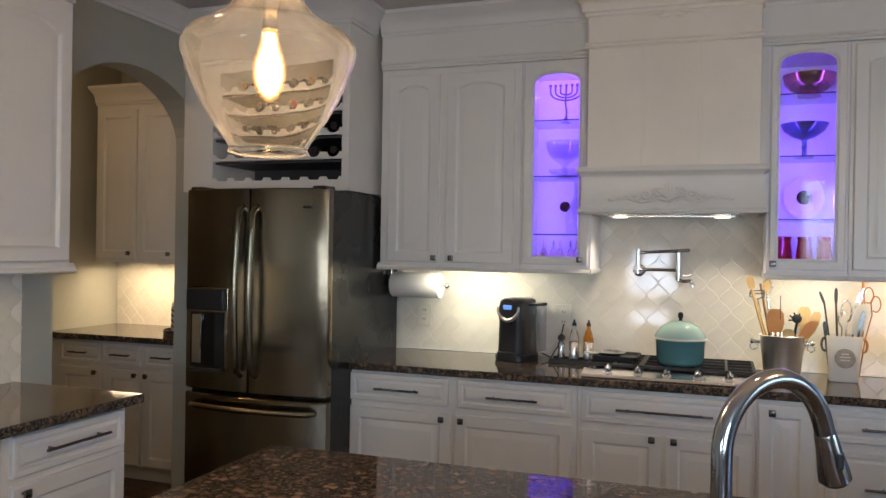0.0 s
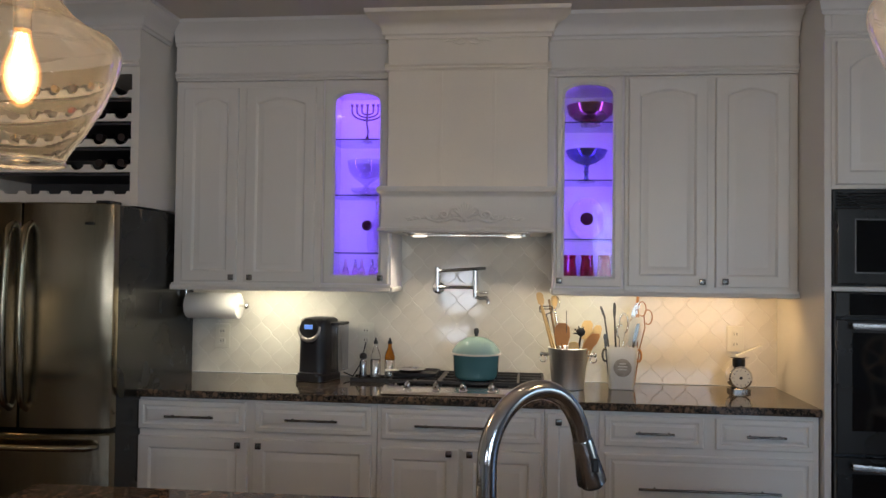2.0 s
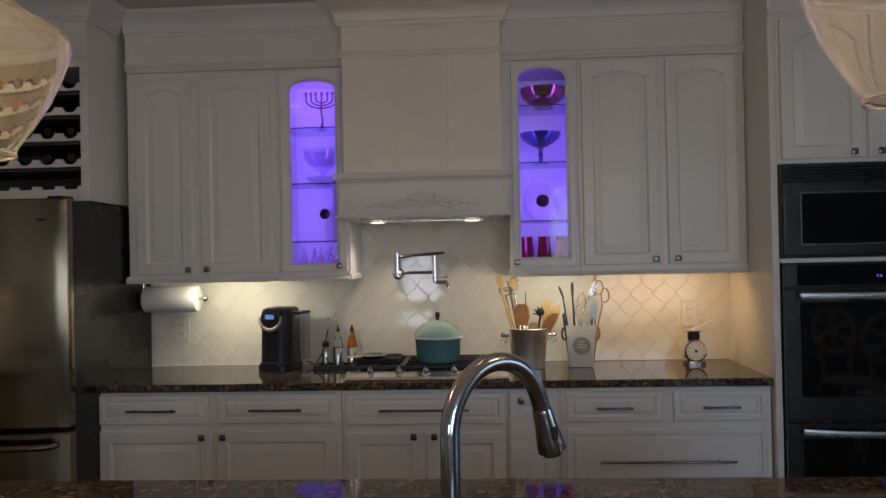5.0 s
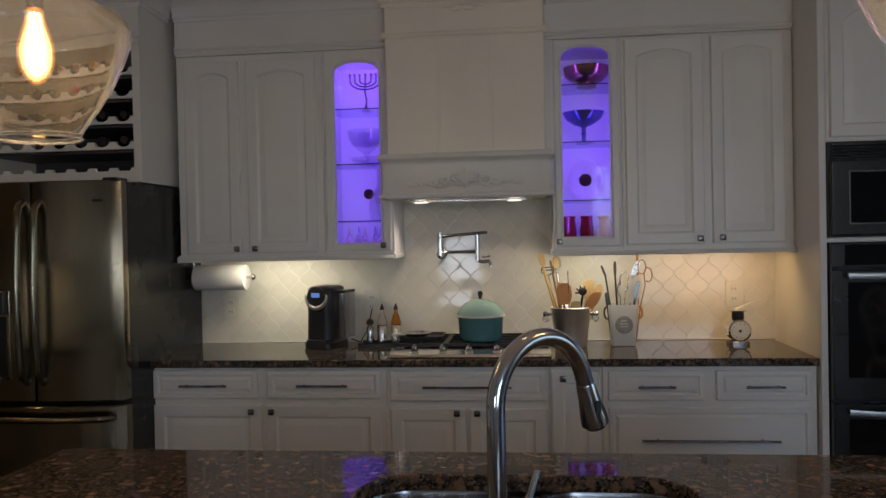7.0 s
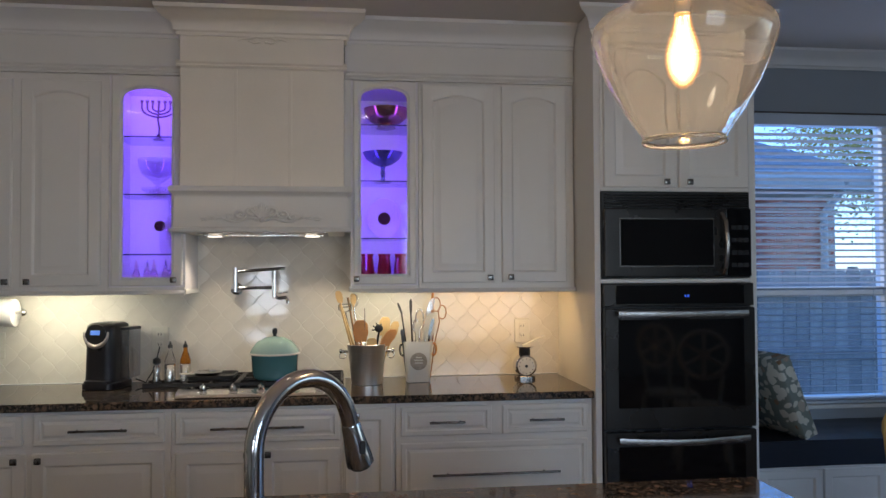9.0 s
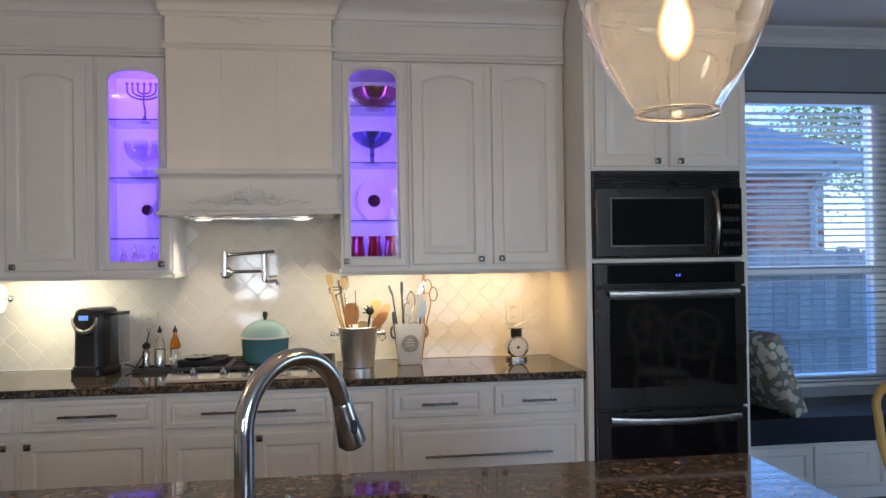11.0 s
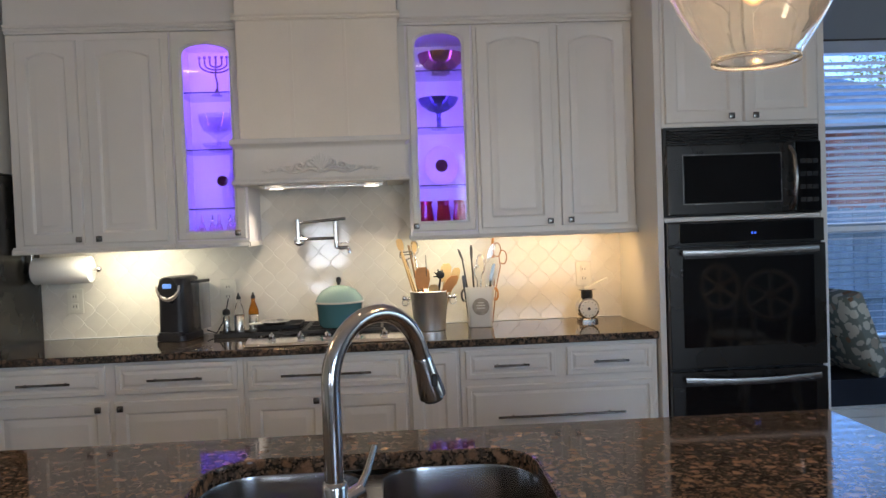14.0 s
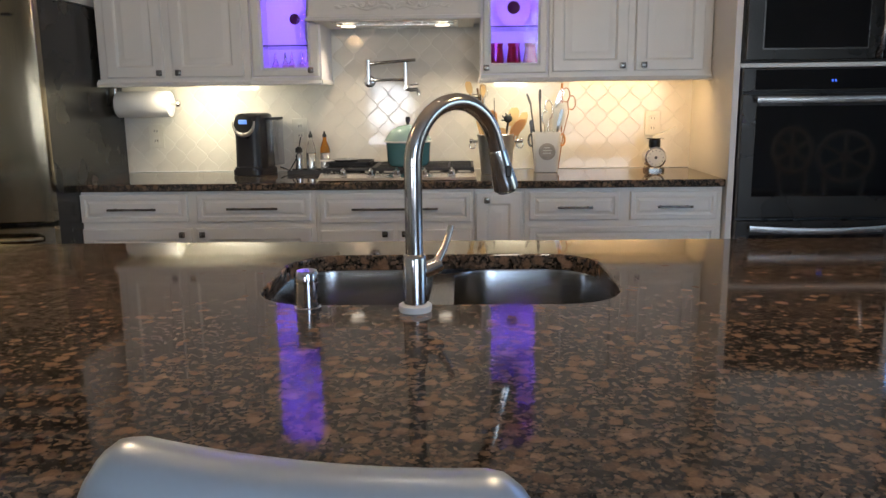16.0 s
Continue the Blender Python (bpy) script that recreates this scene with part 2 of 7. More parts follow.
FRIDGESIDE = mk("fridge_side_enamel", (0.018, 0.017, 0.015), 0.26, var=0.1, bump=0.12, bscale=300, spec=0.26)
BLACKGLASS = mk("black_glass", (0.004, 0.004, 0.005), 0.05, var=0.1, rvar=0.02, spec=0.6)
BLACKSTEEL = mk("black_stainless", (0.056, 0.052, 0.049), 0.28, 0.95, var=0.08, scale=4, bump=0.02, bscale=200)
BLACK = mk("black_plastic", (0.012, 0.012, 0.013), 0.35, var=0.15, bump=0.1)
IRON = mk("cast_iron", (0.018, 0.018, 0.019), 0.55, var=0.2, bump=0.4, bscale=250)
TILE = mk("glazed_tile", (0.72, 0.69, 0.62), 0.06, var=0.05, scale=9, bump=0.13, bscale=22, rvar=0.02, rand=0.04)
GROUT = mk("grout", (0.80, 0.78, 0.72), 0.85, var=0.1, bump=0.3)
FLOORWOOD = mk("floor_wood", (0.085, 0.042, 0.022), 0.28, var=0.35, scale=4, bump=0.15, bscale=60, stretch=(1, 9, 1), rand=0.25)
SINKSTEEL = mk("sink_steel", (0.42, 0.405, 0.39), 0.20, 1.0, var=0.10, scale=6, bump=0.02, bscale=150)


# ---- mesh tools ----
class Form:
    """A bmesh with simple solid shapes."""

    def __init__(self):
        self.bm = bmesh.new()

    def box(self, x0, x1, y0, y1, z0, z1, bevel=0.0, seg=2):
        c = ((x0 + x1) / 2, (y0 + y1) / 2, (z0 + z1) / 2)
        m = Matrix.Translation(c) @ Matrix.Diagonal((abs(x1 - x0), abs(y1 - y0), abs(z1 - z0), 1))
        r = bmesh.ops.create_cube(self.bm, size=1, matrix=m)
        if bevel:
            es = list({e for v in r["verts"] for e in v.link_edges})
            bmesh.ops.bevel(self.bm, geom=es, offset=bevel, segments=seg, affect="EDGES", profile=0.5)
        return self

    def loops(self, rings, cap0=True, cap1=True, closed=True):
        """Skin rings of equally many points."""
        vs = [[self.bm.verts.new(p) for p in ring] for ring in rings]
        n = len(vs[0])
        for a, b in zip(vs, vs[1:]):
            for i in range(n if closed else n - 1):
                j = (i + 1) % n
                try:
                    self.bm.faces.new((a[i], a[j], b[j], b[i]))
                except ValueError:
                    pass
        if cap0 and closed:
            self.bm.faces.new(list(reversed(vs[0])))
        if cap1 and closed:
            self.bm.faces.new(vs[-1])
        return self

    def lathe(self, profile, at=(0, 0, 0), seg=32, cap0=True, cap1=True, turn=None):
        """Turn (radius, height) pairs round the upright axis at a point."""
        t = Matrix.Translation(at) @ (turn or Matrix.Identity(4))
        rings = [[t @ Vector((r * math.cos(2 * math.pi * k / seg), r * math.sin(2 * math.pi * k / seg), z)) for k in range(seg)] for r, z in profile]
        return self.loops(rings, cap0, cap1)

    def tube(self, pts, r, seg=12, caps=True):
        """A round bar along points; r is one radius or one for each point."""
        pts = [Vector(p) for p in pts]
        rs = r if isinstance(r, (list, tuple)) else [r] * len(pts)
        rings, side = [], None
        for i, p in enumerate(pts):
            d = (pts[min(i + 1, len(pts) - 1)] - pts[max(i - 1, 0)]).normalized()
            if side is None:
                side = d.orthogonal().normalized()
            side = (side - d * side.dot(d)).normalized()
            up = d.cross(side)
            rings.append([p + rs[i] * (math.cos(2 * math.pi * k / seg) * side + math.sin(2 * math.pi * k / seg) * up) for k in range(seg)])
        return self.loops(rings, caps, caps)

    def prism(self, outline, y0, y1):
        """An upright slab: (x, z) outline between two depths."""
        return self.loops([[(x, y0, z) for x, z in outline], [(x, y1, z) for x, z in outline]])

    def strip(self, profile, x0, x1, mitre0=0.0, mitre1=0.0):
        """A moulding along x: (y, z) profile; a mitre shifts the end by the profile's reach."""
        return self.loops([[(x0 - mitre0 * -y, y, z) for y, z in profile], [(x1 + mitre1 * -y, y, z) for y, z in profile]])

    def ball(self, c, r, seg=16, squash=(1, 1, 1)):
        m = Matrix.Translation(c) @ Matrix.Diagonal((*squash, 1))
        bmesh.ops.create_uvsphere(self.bm, u_segments=seg, v_segments=max(6, seg // 2), radius=r, matrix=m)
        return self

    def move(self, m):
        self.bm.transform(m)
        return self


def part(name, form, material, parent=None, label="", smooth=None, m=None):
    """Link a form as one mesh under a thing or a part."""
    bmesh.ops.recalc_face_normals(form.bm, faces=form.bm.faces)
    me = bpy.data.meshes.new(name)
    form.bm.to_mesh(me)
    form.bm.free()
    me.materials.append(material)
    if smooth is not None:
        me.shade_smooth()
        me.set_sharp_from_angle(angle=radians(smooth))
    ob = new(name, me)
    if parent is not None:
        ob.parent = parent
    if m is not None:
        ob.matrix_basis = m
    if label:
        ob["label"] = label
    return ob


def share(name, ob, parent, m):
    """Another object on the same mesh."""
    o = new(name, ob.data)
    o.parent = parent
    o.matrix_basis = m
    return o


def thing(name, m, label, category, group="", kind=""):
    e = new(name)
    e.empty_display_size = 0.05
    e.matrix_basis = m
    return tagged(e, label, category, group, kind)


def setting(name, form, material, label, category, m=None, smooth=None):
    return tagged(part(name, form, material, None, "", smooth, m), label, category, "", "structure")


# ---- room shell ----
CEIL, CEIL2 = 2.74, 2.95
XL = -2.55
setting("floor", Form().box(-4.2, 6.2, -8.05, 0.85, -0.1, -0.004), FLOORWOOD, "dark stained wooden floor of the kitchen", "floor")
setting("wall_north", Form().box(-2.55, 2.72, 0.0, 0.15, 0, CEIL), WALLPAINT, "greige painted kitchen wall behind the cabinets", "wall")
setting("ceiling", Form().box(-4.2, 2.42, -8.05, 0.55, CEIL, CEIL + 0.3), CEILING, "taupe painted kitchen ceiling", "ceiling")
setting("ceiling_nook", Form().box(2.42, 6.2, -8.05, 0.85, CEIL2, CEIL2 + 0.1), CEILING, "painted ceiling over the breakfast nook", "ceiling")
setting("wall_south", Form().box(-4.2, 6.2, -8.05, -7.9, 0, 0.5).box(-4.2, 6.2, -8.05, -7.9, 2.45, CEIL2).box(-4.2, -1.06, -8.05, -7.9, 0.5, 2.45).box(-0.44, 1.2, -8.05, -7.9, 0.5, 2.45).box(-1.06, -0.44, -8.05, -7.9, 0.5, 0.84).box(-1.06, -0.44, -8.05, -7.9, 1.52, 2.45).box(3.4, 6.2, -8.05, -7.9, 0.5, 2.45), WALLPAINT, "painted rear wall with a window opening and an added wide one", "wall")
setting("wall_east", Form().box(6.05, 6.2, -7.9, 0.65, 0, 0.6).box(6.05, 6.2, -7.9, 0.65, 2.4, CEIL2).box(6.05, 6.2, -7.9, -4.6, 0.6, 2.4).box(6.05, 6.2, -1.8, 0.65, 0.6, 2.4), NOOKPAINT, "painted side wall with an opening added for fill light", "wall")
setting("wall_nook_return", Form().box(2.60, 2.72, 0.15, 0.65, 0, CEIL2).box(2.42, 2.72, 0.0, 0.15, CEIL, CEIL2), NOOKPAINT, "short painted wall beside the window seat", "wall")


def arch_outline(y0, y1, ya, yb, spring, apex, top, n=20):
    """Wall outline with an arched doorway cut from the floor up."""
    c, a, b = (ya + yb) / 2, (yb - ya) / 2, apex - spring
    pts = [(y0, 0), (ya, 0), (ya, spring)]
    pts += [(c - a * math.cos(math.pi * k / n), spring + b * math.sin(math.pi * k / n)) for k in range(1, n)]
    return pts + [(yb, spring), (yb, 0), (y1, 0), (y1, top), (y0, top)]


f = Form()
out = arch_outline(-7.9, 0.0, -1.53, -0.51, 2.04, 2.38, CEIL)
f.loops([[(XL, y, z) for y, z in out], [(XL - 0.16, y, z) for y, z in out]])
setting("wall_west", f, WALLPAINT, "greige painted wall with an arched pantry doorway", "wall")
setting("pantry_wall_north", Form().box(-4.1, -2.71, 0.38, 0.5, 0, CEIL), WALLPAINT, "painted back wall of the pantry", "wall")
setting("pantry_wall_west", Form().box(-4.05, -3.9, -2.5, 0.38, 0, CEIL), WALLPAINT, "painted side wall of the pantry", "wall")
setting("pantry_wall_south", Form().box(-3.9, -2.71, -2.5, -2.4, 0, CEIL), WALLPAINT, "painted end wall of the pantry", "wall")
setting("pantry_wall_east", Form().box(-2.71, -2.55, 0.0, 0.38, 0, CEIL), WALLPAINT, "painted return wall of the pantry", "wall")

CROWN = [(0, 0), (-0.012, 0), (-0.014, 0.014), (-0.022, 0.02), (-0.026, 0.045), (-0.045, 0.075), (-0.075, 0.09), (-0.082, 0.10), (-0.088, 0.102), (-0.09, 0.12), (0, 0.12)]


def crown(name, x0, x1, m, m0=0.0, m1=0.0, label="white painted crown moulding under the ceiling", drop=0.12):
    return setting(name, Form().strip([(y, z - drop) for y, z in CROWN], x0, x1, m0, m1), TRIM, label, "moulding", m, 40)


crown("trim_west", -7.9, -0.66, Matrix.Translation((XL, 0, CEIL)) @ pose(0, 0, 0, 0, 0, 90))
crown("trim_nook", 2.72, 6.05, Matrix.Translation((0, 0.65, CEIL2)))


# ---- cabinet doors ----
def panel_rings(w, h, arch, steps, edge=0.055, n=14):
    """Rings of a raised-panel front: (inset, depth) steps; arch is the drop of the panel's shoulders."""
    rings = []
    for inset, y in steps:
        drop = arch if inset >= edge else 0.0
        x0, x1, z0, z1 = inset, w - inset, inset, h - inset
        ring = [(x0, y, z0), (x1, y, z0)]
        for k in range(n + 1):
            u = 1 - k / n
            q = math.sin(math.pi * u)
            ring.append((x0 + (x1 - x0) * u, y, z1 - drop + drop * q ** 0.8))
        rings.append(ring)
    return rings


def panel_front(w, h, arch=0.0, edge=0.055, raised=True):
    t = 0.02
    steps = [(0, 0), (0, -t + 0.004), (0.004, -t), (edge - 0.004, -t), (edge, -t + 0.003), (edge + 0.006, -0.008)]
    if raised:
        steps += [(edge + 0.012, -0.008), (edge + 0.038, -t + 0.002), (edge + 0.042, -t + 0.002)]
    else:
        steps += [(edge + 0.010, -0.009)]
    return Form().loops(panel_rings(w, h, arch, steps, edge))


def drawer_front(w, h):
    t = 0.02
    steps = [(0, 0), (0, -t + 0.004), (0.004, -t), (0.022, -t), (0.026, -0.010), (0.032, -0.009), (0.044, -t + 0.003), (0.047, -t + 0.003)]
    return Form().loops(panel_rings(w, h, 0, steps, 9))


def knob(parent, x, z, y=-0.02):
    """Square knob on a short stem."""
    f = Form().box(x - 0.014, x + 0.014, y - 0.028, y - 0.017, z - 0.014, z + 0.014, 0.003).tube([(x, y, z), (x, y - 0.019, z)], 0.006, 10)
    return part("knob", f, DARKPULL, parent, "square dark nickel knob", 40)


def bar_pull(parent, xc, z, length, y=-0.02):
    f = Form().tube([(xc - length / 2, y - 0.03, z), (xc + length / 2, y - 0.03, z)], 0.0055, 10)
    for s in (-0.38, 0.38):
        f.tube([(xc + s * length, y, z), (xc + s * length, y - 0.03, z)], 0.005, 8)
    return part("pull", f, DARKPULL, parent, "slim nickel bar pull", 40)


def door(parent, x0, x1, z0, z1, y, arch=0.0, knob_at=None, raised=True):
    """A hinged front with its knob at a (x, z) of the parent."""
    d = part("door", panel_front(x1 - x0, z1 - z0, arch, raised=raised), CABINET, parent, "", 25, Matrix.Translation((x0, y, z0)))
    if knob_at:
        knob(d, knob_at[0] - x0, knob_at[1] - z0)
    return d


def drawer(parent, x0, x1, z0, z1, y, pull=None, z_pull=None):
    d = part("drawer", drawer_front(x1 - x0, z1 - z0), CABINET, parent, "", 25, Matrix.Translation((x0, y, z0)))
    if pull:
        bar_pull(d, (x1 - x0) / 2, (z_pull - z0) if z_pull else (z1 - z0) / 2, pull)
    return d


def carcass(parent, x0, x1, y0, z0, z1, toe=0.1, toe_in=0.075):
    """Solid body behind the fronts, back at local y 0."""
    f = Form().box(x0, x1, y0, 0, z0 + toe, z1, 0.002, 1)
    if toe:
        f.box(x0 + 0.002, x1 - 0.002, y0 + toe_in, -0.01, z0, z0 + toe)
    return part("body", f, CABINET, parent)


WALL_Y = -0.008
FACE = -0.615
# base run
c = thing("base_cabinet", pose(0, WALL_Y, 0), "white base cabinet with two drawers and two raised-panel doors", "cabinet", "base cabinets")
carcass(c, -1.543, -0.394, FACE + 0.008, 0, 0.876)
for x0, x1, pull in ((-1.536, -1.016, 0.235), (-0.968, -0.418, 0.245)):
    drawer(c, x0, x1, 0.728, 0.862, FACE + 0.008, pull, 0.792)
door(c, -1.536, -1.002, 0.115, 0.694, FACE + 0.008, 0, (-1.042, 0.668))
door(c, -0.978, -0.418, 0.115, 0.694, FACE + 0.008, 0, (-0.943, 0.668))
c = thing("base_cabinet", pose(0, WALL_Y, 0), "white base cabinet with a wide drawer below the cooktop", "cabinet", "base cabinets")
carcass(c, -0.392, 0.367, FACE + 0.008, 0, 0.876)
drawer(c, -0.372, 0.354, 0.718, 0.858, FACE + 0.008, 0.41, 0.785)
door(c, -0.372, -0.018, 0.115, 0.680, FACE + 0.008, 0, (-0.059, 0.664))
door(c, 0.0, 0.354, 0.115, 0.680, FACE + 0.008, 0, (0.035, 0.664))
c = thing("base_cabinet", pose(0, WALL_Y, 0), "narrow white pull-out spice cabinet beside the cooktop", "cabinet", "base cabinets")
carcass(c, 0.369, 0.608, FACE + 0.008, 0, 0.876)
door(c, 0.378, 0.594, 0.115, 0.856, FACE + 0.008, 0, (0.430, 0.823))
c = thing("base_cabinet", pose(0, WALL_Y, 0), "white base cabinet with two small and two deep drawers", "cabinet", "base cabinets")
carcass(c, 0.610, 1.548, FACE + 0.008, 0, 0.876)
drawer(c, 0.634, 1.060, 0.722, 0.856, FACE + 0.008, 0.165, 0.786)
drawer(c, 1.112, 1.522, 0.722, 0.856, FACE + 0.008, 0.165, 0.786)
drawer(c, 0.634, 1.522, 0.400, 0.688, FACE + 0.008, 0.60, 0.545)
drawer(c, 0.634, 1.522, 0.115, 0.385, FACE + 0.008, 0.60, 0.25)


def worktop(x0, x1, y0, y1, label, m=None):
    """Polished slab with an eased edge."""
    return tagged(part("worktop", Form().box(x0, x1, y0, y1, 0.878, 0.914, 0.006, 3), GRANITE, None, "", None, m), label, "countertop")


worktop(-1.546, 1.549, -0.655, -0.004, "polished dark brown granite worktop along the backsplash")


# wall cabinets
def wall_body(parent, x0, x1, depth=0.325, z0=1.40, z1=2.44):
    part("body", Form().box(x0, x1, -depth, 0, z0, z1, 0.002, 1), CABINET, parent)


def light_rail(parent, x0, x1, ends=(0, 0), depth=0.345):
    prof = [(-depth + 0.03, 1.376), (-depth - 0.012, 1.376), (-depth - 0.016, 1.382), (-depth - 0.010, 1.392), (-depth, 1.398), (-depth, 1.412), (-depth + 0.03, 1.412)]
    f = Form().strip(prof, x0, x1)
    for flag, x in zip(ends, (x0, x1)):
        if flag:
            f.box(x - 0.008, x + 0.008, -depth, -0.004, 1.378, 1.402, 0.003)
    part("light_rail", f, CABINET, parent, "", 40)


c = thing("wall_cabinet", pose(0, WALL_Y, 0), "white wall cabinet with two arched raised-panel doors", "cabinet", "wall cabinets")
wall_body(c, -1.516, -0.745)
door(c, -1.470, -1.182, 1.420, 2.405, -0.325, 0.028, (-1.198, 1.442))
door(c, -1.140, -0.780, 1.420, 2.405, -0.325, 0.028, (-1.102, 1.442))
light_rail(c, -1.520, -0.745, (1, 0))
c = thing("wall_cabinet", pose(0, WALL_Y, 0), "white wall cabinet with two arched raised-panel doors", "cabinet", "wall cabinets")
wall_body(c, 0.748, 1.552)
door(c, 0.765, 1.135, 1.425, 2.425, -0.325, 0.028, (1.107, 1.450))
door(c, 1.172, 1.508, 1.425, 2.425, -0.325, 0.028, (1.212, 1.452))
light_rail(c, 0.748, 1.552, (0, 0))

VIOLETBOX = mk("cabinet_lining", (0.80, 0.78, 0.82), 0.45, var=0.03)
PANE = mk_pane("cabinet_pane", (0.97, 0.97, 0.99))
SHELFGLASS = mk_pane("shelf_glass", (0.86, 0.90, 0.95), 0.08)
EDGEGLASS = mk("glass_edge", (0.02, 0.03, 0.06), 0.1)


def display_cabinet(x0, x1, gx0, gx1, gz0, gz1, shelves, knob_x, label, rail_ends):
    """Open box with a glazed arched door and glass shelves."""
    c = thing("display_cabinet", pose(0, WALL_Y, 0), label, "cabinet", "display cabinets")
    d, t = 0.325, 0.016
    f = Form().box(x0, x0 + t, -d, 0, 1.40, 2.44).box(x1 - t, x1, -d, 0, 1.40, 2.44)
    f.box(x0 + t, x1 - t, -d, 0, 1.40, 1.44).box(x0 + t, x1 - t, -d, 0, 2.405, 2.44).box(x0 + t, x1 - t, -0.012, 0, 1.44, 2.405)
    part("body", f, VIOLETBOX, c)
    dx0, dx1, dz0, dz1 = x0 + 0.012, x1 - 0.012, 1.420, 2.435
    n, mid, half, rise = 16, (gx0 + gx1) / 2, (gx1 - gx0) / 2, 0.055
    inner = [(gx0, gz0), (gx1, gz0)] + [(mid + half * math.cos(math.pi * k / n), gz1 - rise + rise * math.sin(math.pi * k / n) ** 0.8) for k in range(n + 1)]
    outer = [(dx0, dz0), (dx1, dz0)] + [(dx0 + (dx1 - dx0) * (1 - k / n), dz1) for k in range(n + 1)]

    def ring(pts, y):
        return [(x, y, z) for x, z in pts]

    def grow(pts, g):
        return [(mid + (x - mid) * (1 + g / half), (gz0 + gz1) / 2 + (z - (gz0 + gz1) / 2) * (1 + 2 * g / (gz1 - gz0))) for x, z in pts]
    f = Form().loops([ring(inner, -d), ring(outer, -d), ring(outer, -d - 0.016), ring(grow(outer, -0.004), -d - 0.02), ring(grow(inner, 0.014), -d - 0.02), ring(grow(inner, 0.005), -d - 0.013), ring(inner, -d - 0.013), ring(inner, -d)], False, False)
    fr = part("door", f, CABINET, c, "white arched door frame with clear glass", 30)
    g = part("pane", Form().prism(inner, -d - 0.006, -d - 0.003), PANE, fr, "clear glass pane")
    g.visible_shadow = False
    knob(fr, knob_x, 1.447, -d - 0.02)
    for z in shelves:
        s = part("shelf", Form().box(x0 + t + 0.001, x1 - t - 0.001, -0.295, -0.014, z - 0.006, z, 0.001, 1), SHELFGLASS, c, "clear glass shelf")
        part("shelf_edge", Form().box(x0 + t + 0.001, x1 - t - 0.001, -0.2985, -0.2955, z - 0.0055, z - 0.0005), EDGEGLASS, s, "dark polished front edge")
        s.visible_shadow = False
    light_rail(c, x0, x1, rail_ends)
    return c


display_cabinet(-0.743, -0.388, -0.678, -0.452, 1.462, 2.372, (1.574, 1.866, 2.148), -0.437, "white display cabinet with violet-lit glass shelves of crystal", (0, 1))
display_cabinet(0.410, 0.746, 0.460, 0.690, 1.470, 2.398, (1.652, 1.942, 2.226), 0.437, "white display cabinet with violet-lit glass shelves of red glassware", (1, 0))

part("filler", Form().box(0.377, 0.4095, -0.338, -0.004, 1.69, 2.44), CABINET, bpy.data.objects["display_cabinet.001"])
# frieze and crown over the wall cabinets
RAIL = [(0, 0), (-0.010, 0.002), (-0.014, 0.010), (-0.008, 0.018), (-0.018, 0.026), (-0.018, 0.034), (0, 0.036)]
for nm, x0, x1 in (("trim_frieze_left", -1.516, -0.404), ("trim_frieze_right", 0.380, 1.552)):
    setting(nm, Form().box(x0, x1, -0.345, -0.004, 2.442, CEIL - 0.002).strip([(y - 0.345, z + 2.452) for y, z in RAIL], x0, x1), CABINET, "white painted frieze board above the wall cabinets", "frieze", None, 40)
    crown("trim_crown", x0, x1, Matrix.Translation((0, -0.345, CEIL - 0.002)))

# range hood
h = thing("range_hood", pose(-0.012, 0, 0), "tall white mantel-style range hood with carved appliques", "range hood")
f = Form().box(-0.388, 0.388, -0.425, -0.004, 1.888, 2.466, 0.003, 1)
part("chimney", f, HOODPAINT, h)
for k in range(3):
    x0 = -0.384 + 0.2573 * k
    part("panel", Form().box(x0, x0 + 0.2563, -0.431, -0.4255, 1.892, 2.462, 0.0015, 1), HOODPAINT, h)
    if k:
        part("batten", Form().box(x0 - 0.009, x0 + 0.009, -0.4355, -0.4315, 1.892, 2.456, 0.003, 2), HOODPAINT, h)
part("band", Form().strip([(y - 0.432, z + 2.458) for y, z in RAIL], -0.402, 0.402).box(-0.40, 0.40, -0.432, -0.004, 2.462, 2.49), HOODPAINT, h, "", 40)
part("frieze", Form().box(-0.388, 0.388, -0.428, -0.004, 2.49, CEIL - 0.004, 0.003, 1), HOODPAINT, h)
big = [(y * 1.15 - 0.428, z * 1.05 - 0.128 + CEIL) for y, z in CROWN]
f = Form().strip(big, -0.388, 0.388)
rings = []
for y, z in big:
    o = -(y + 0.428)
    rings.append([(-0.388 - o, -0.30, z), (-0.388 - o, -0.428 - o, z), (0.388 + o, -0.428 - o, z), (0.388 + o, -0.30, z)])
part("cornice", Form().loops(rings, False, False), HOODPAINT, h, "", 40)
mant = [(-0.30, 1.672), (-0.494, 1.672), (-0.498, 1.678), (-0.494, 1.690), (-0.484, 1.694), (-0.480, 1.702), (-0.478, 1.836), (-0.482, 1.850), (-0.496, 1.860), (-0.502, 1.864), (-0.502, 1.880), (-0.496, 1.888), (-0.30, 1.888)]
rings = []
for y, z in mant[1:-1]:
    o = -(y + 0.472)
    rings.append([(-0.396 - o, -0.02, z), (-0.396 - o, y, z), (0.396 + o, y, z), (0.396 + o, -0.02, z)])
f = Form().loops(rings, False, True)
part("mantel", f, CABINET, h, "moulded mantel shelf with carved scrolls", 40)
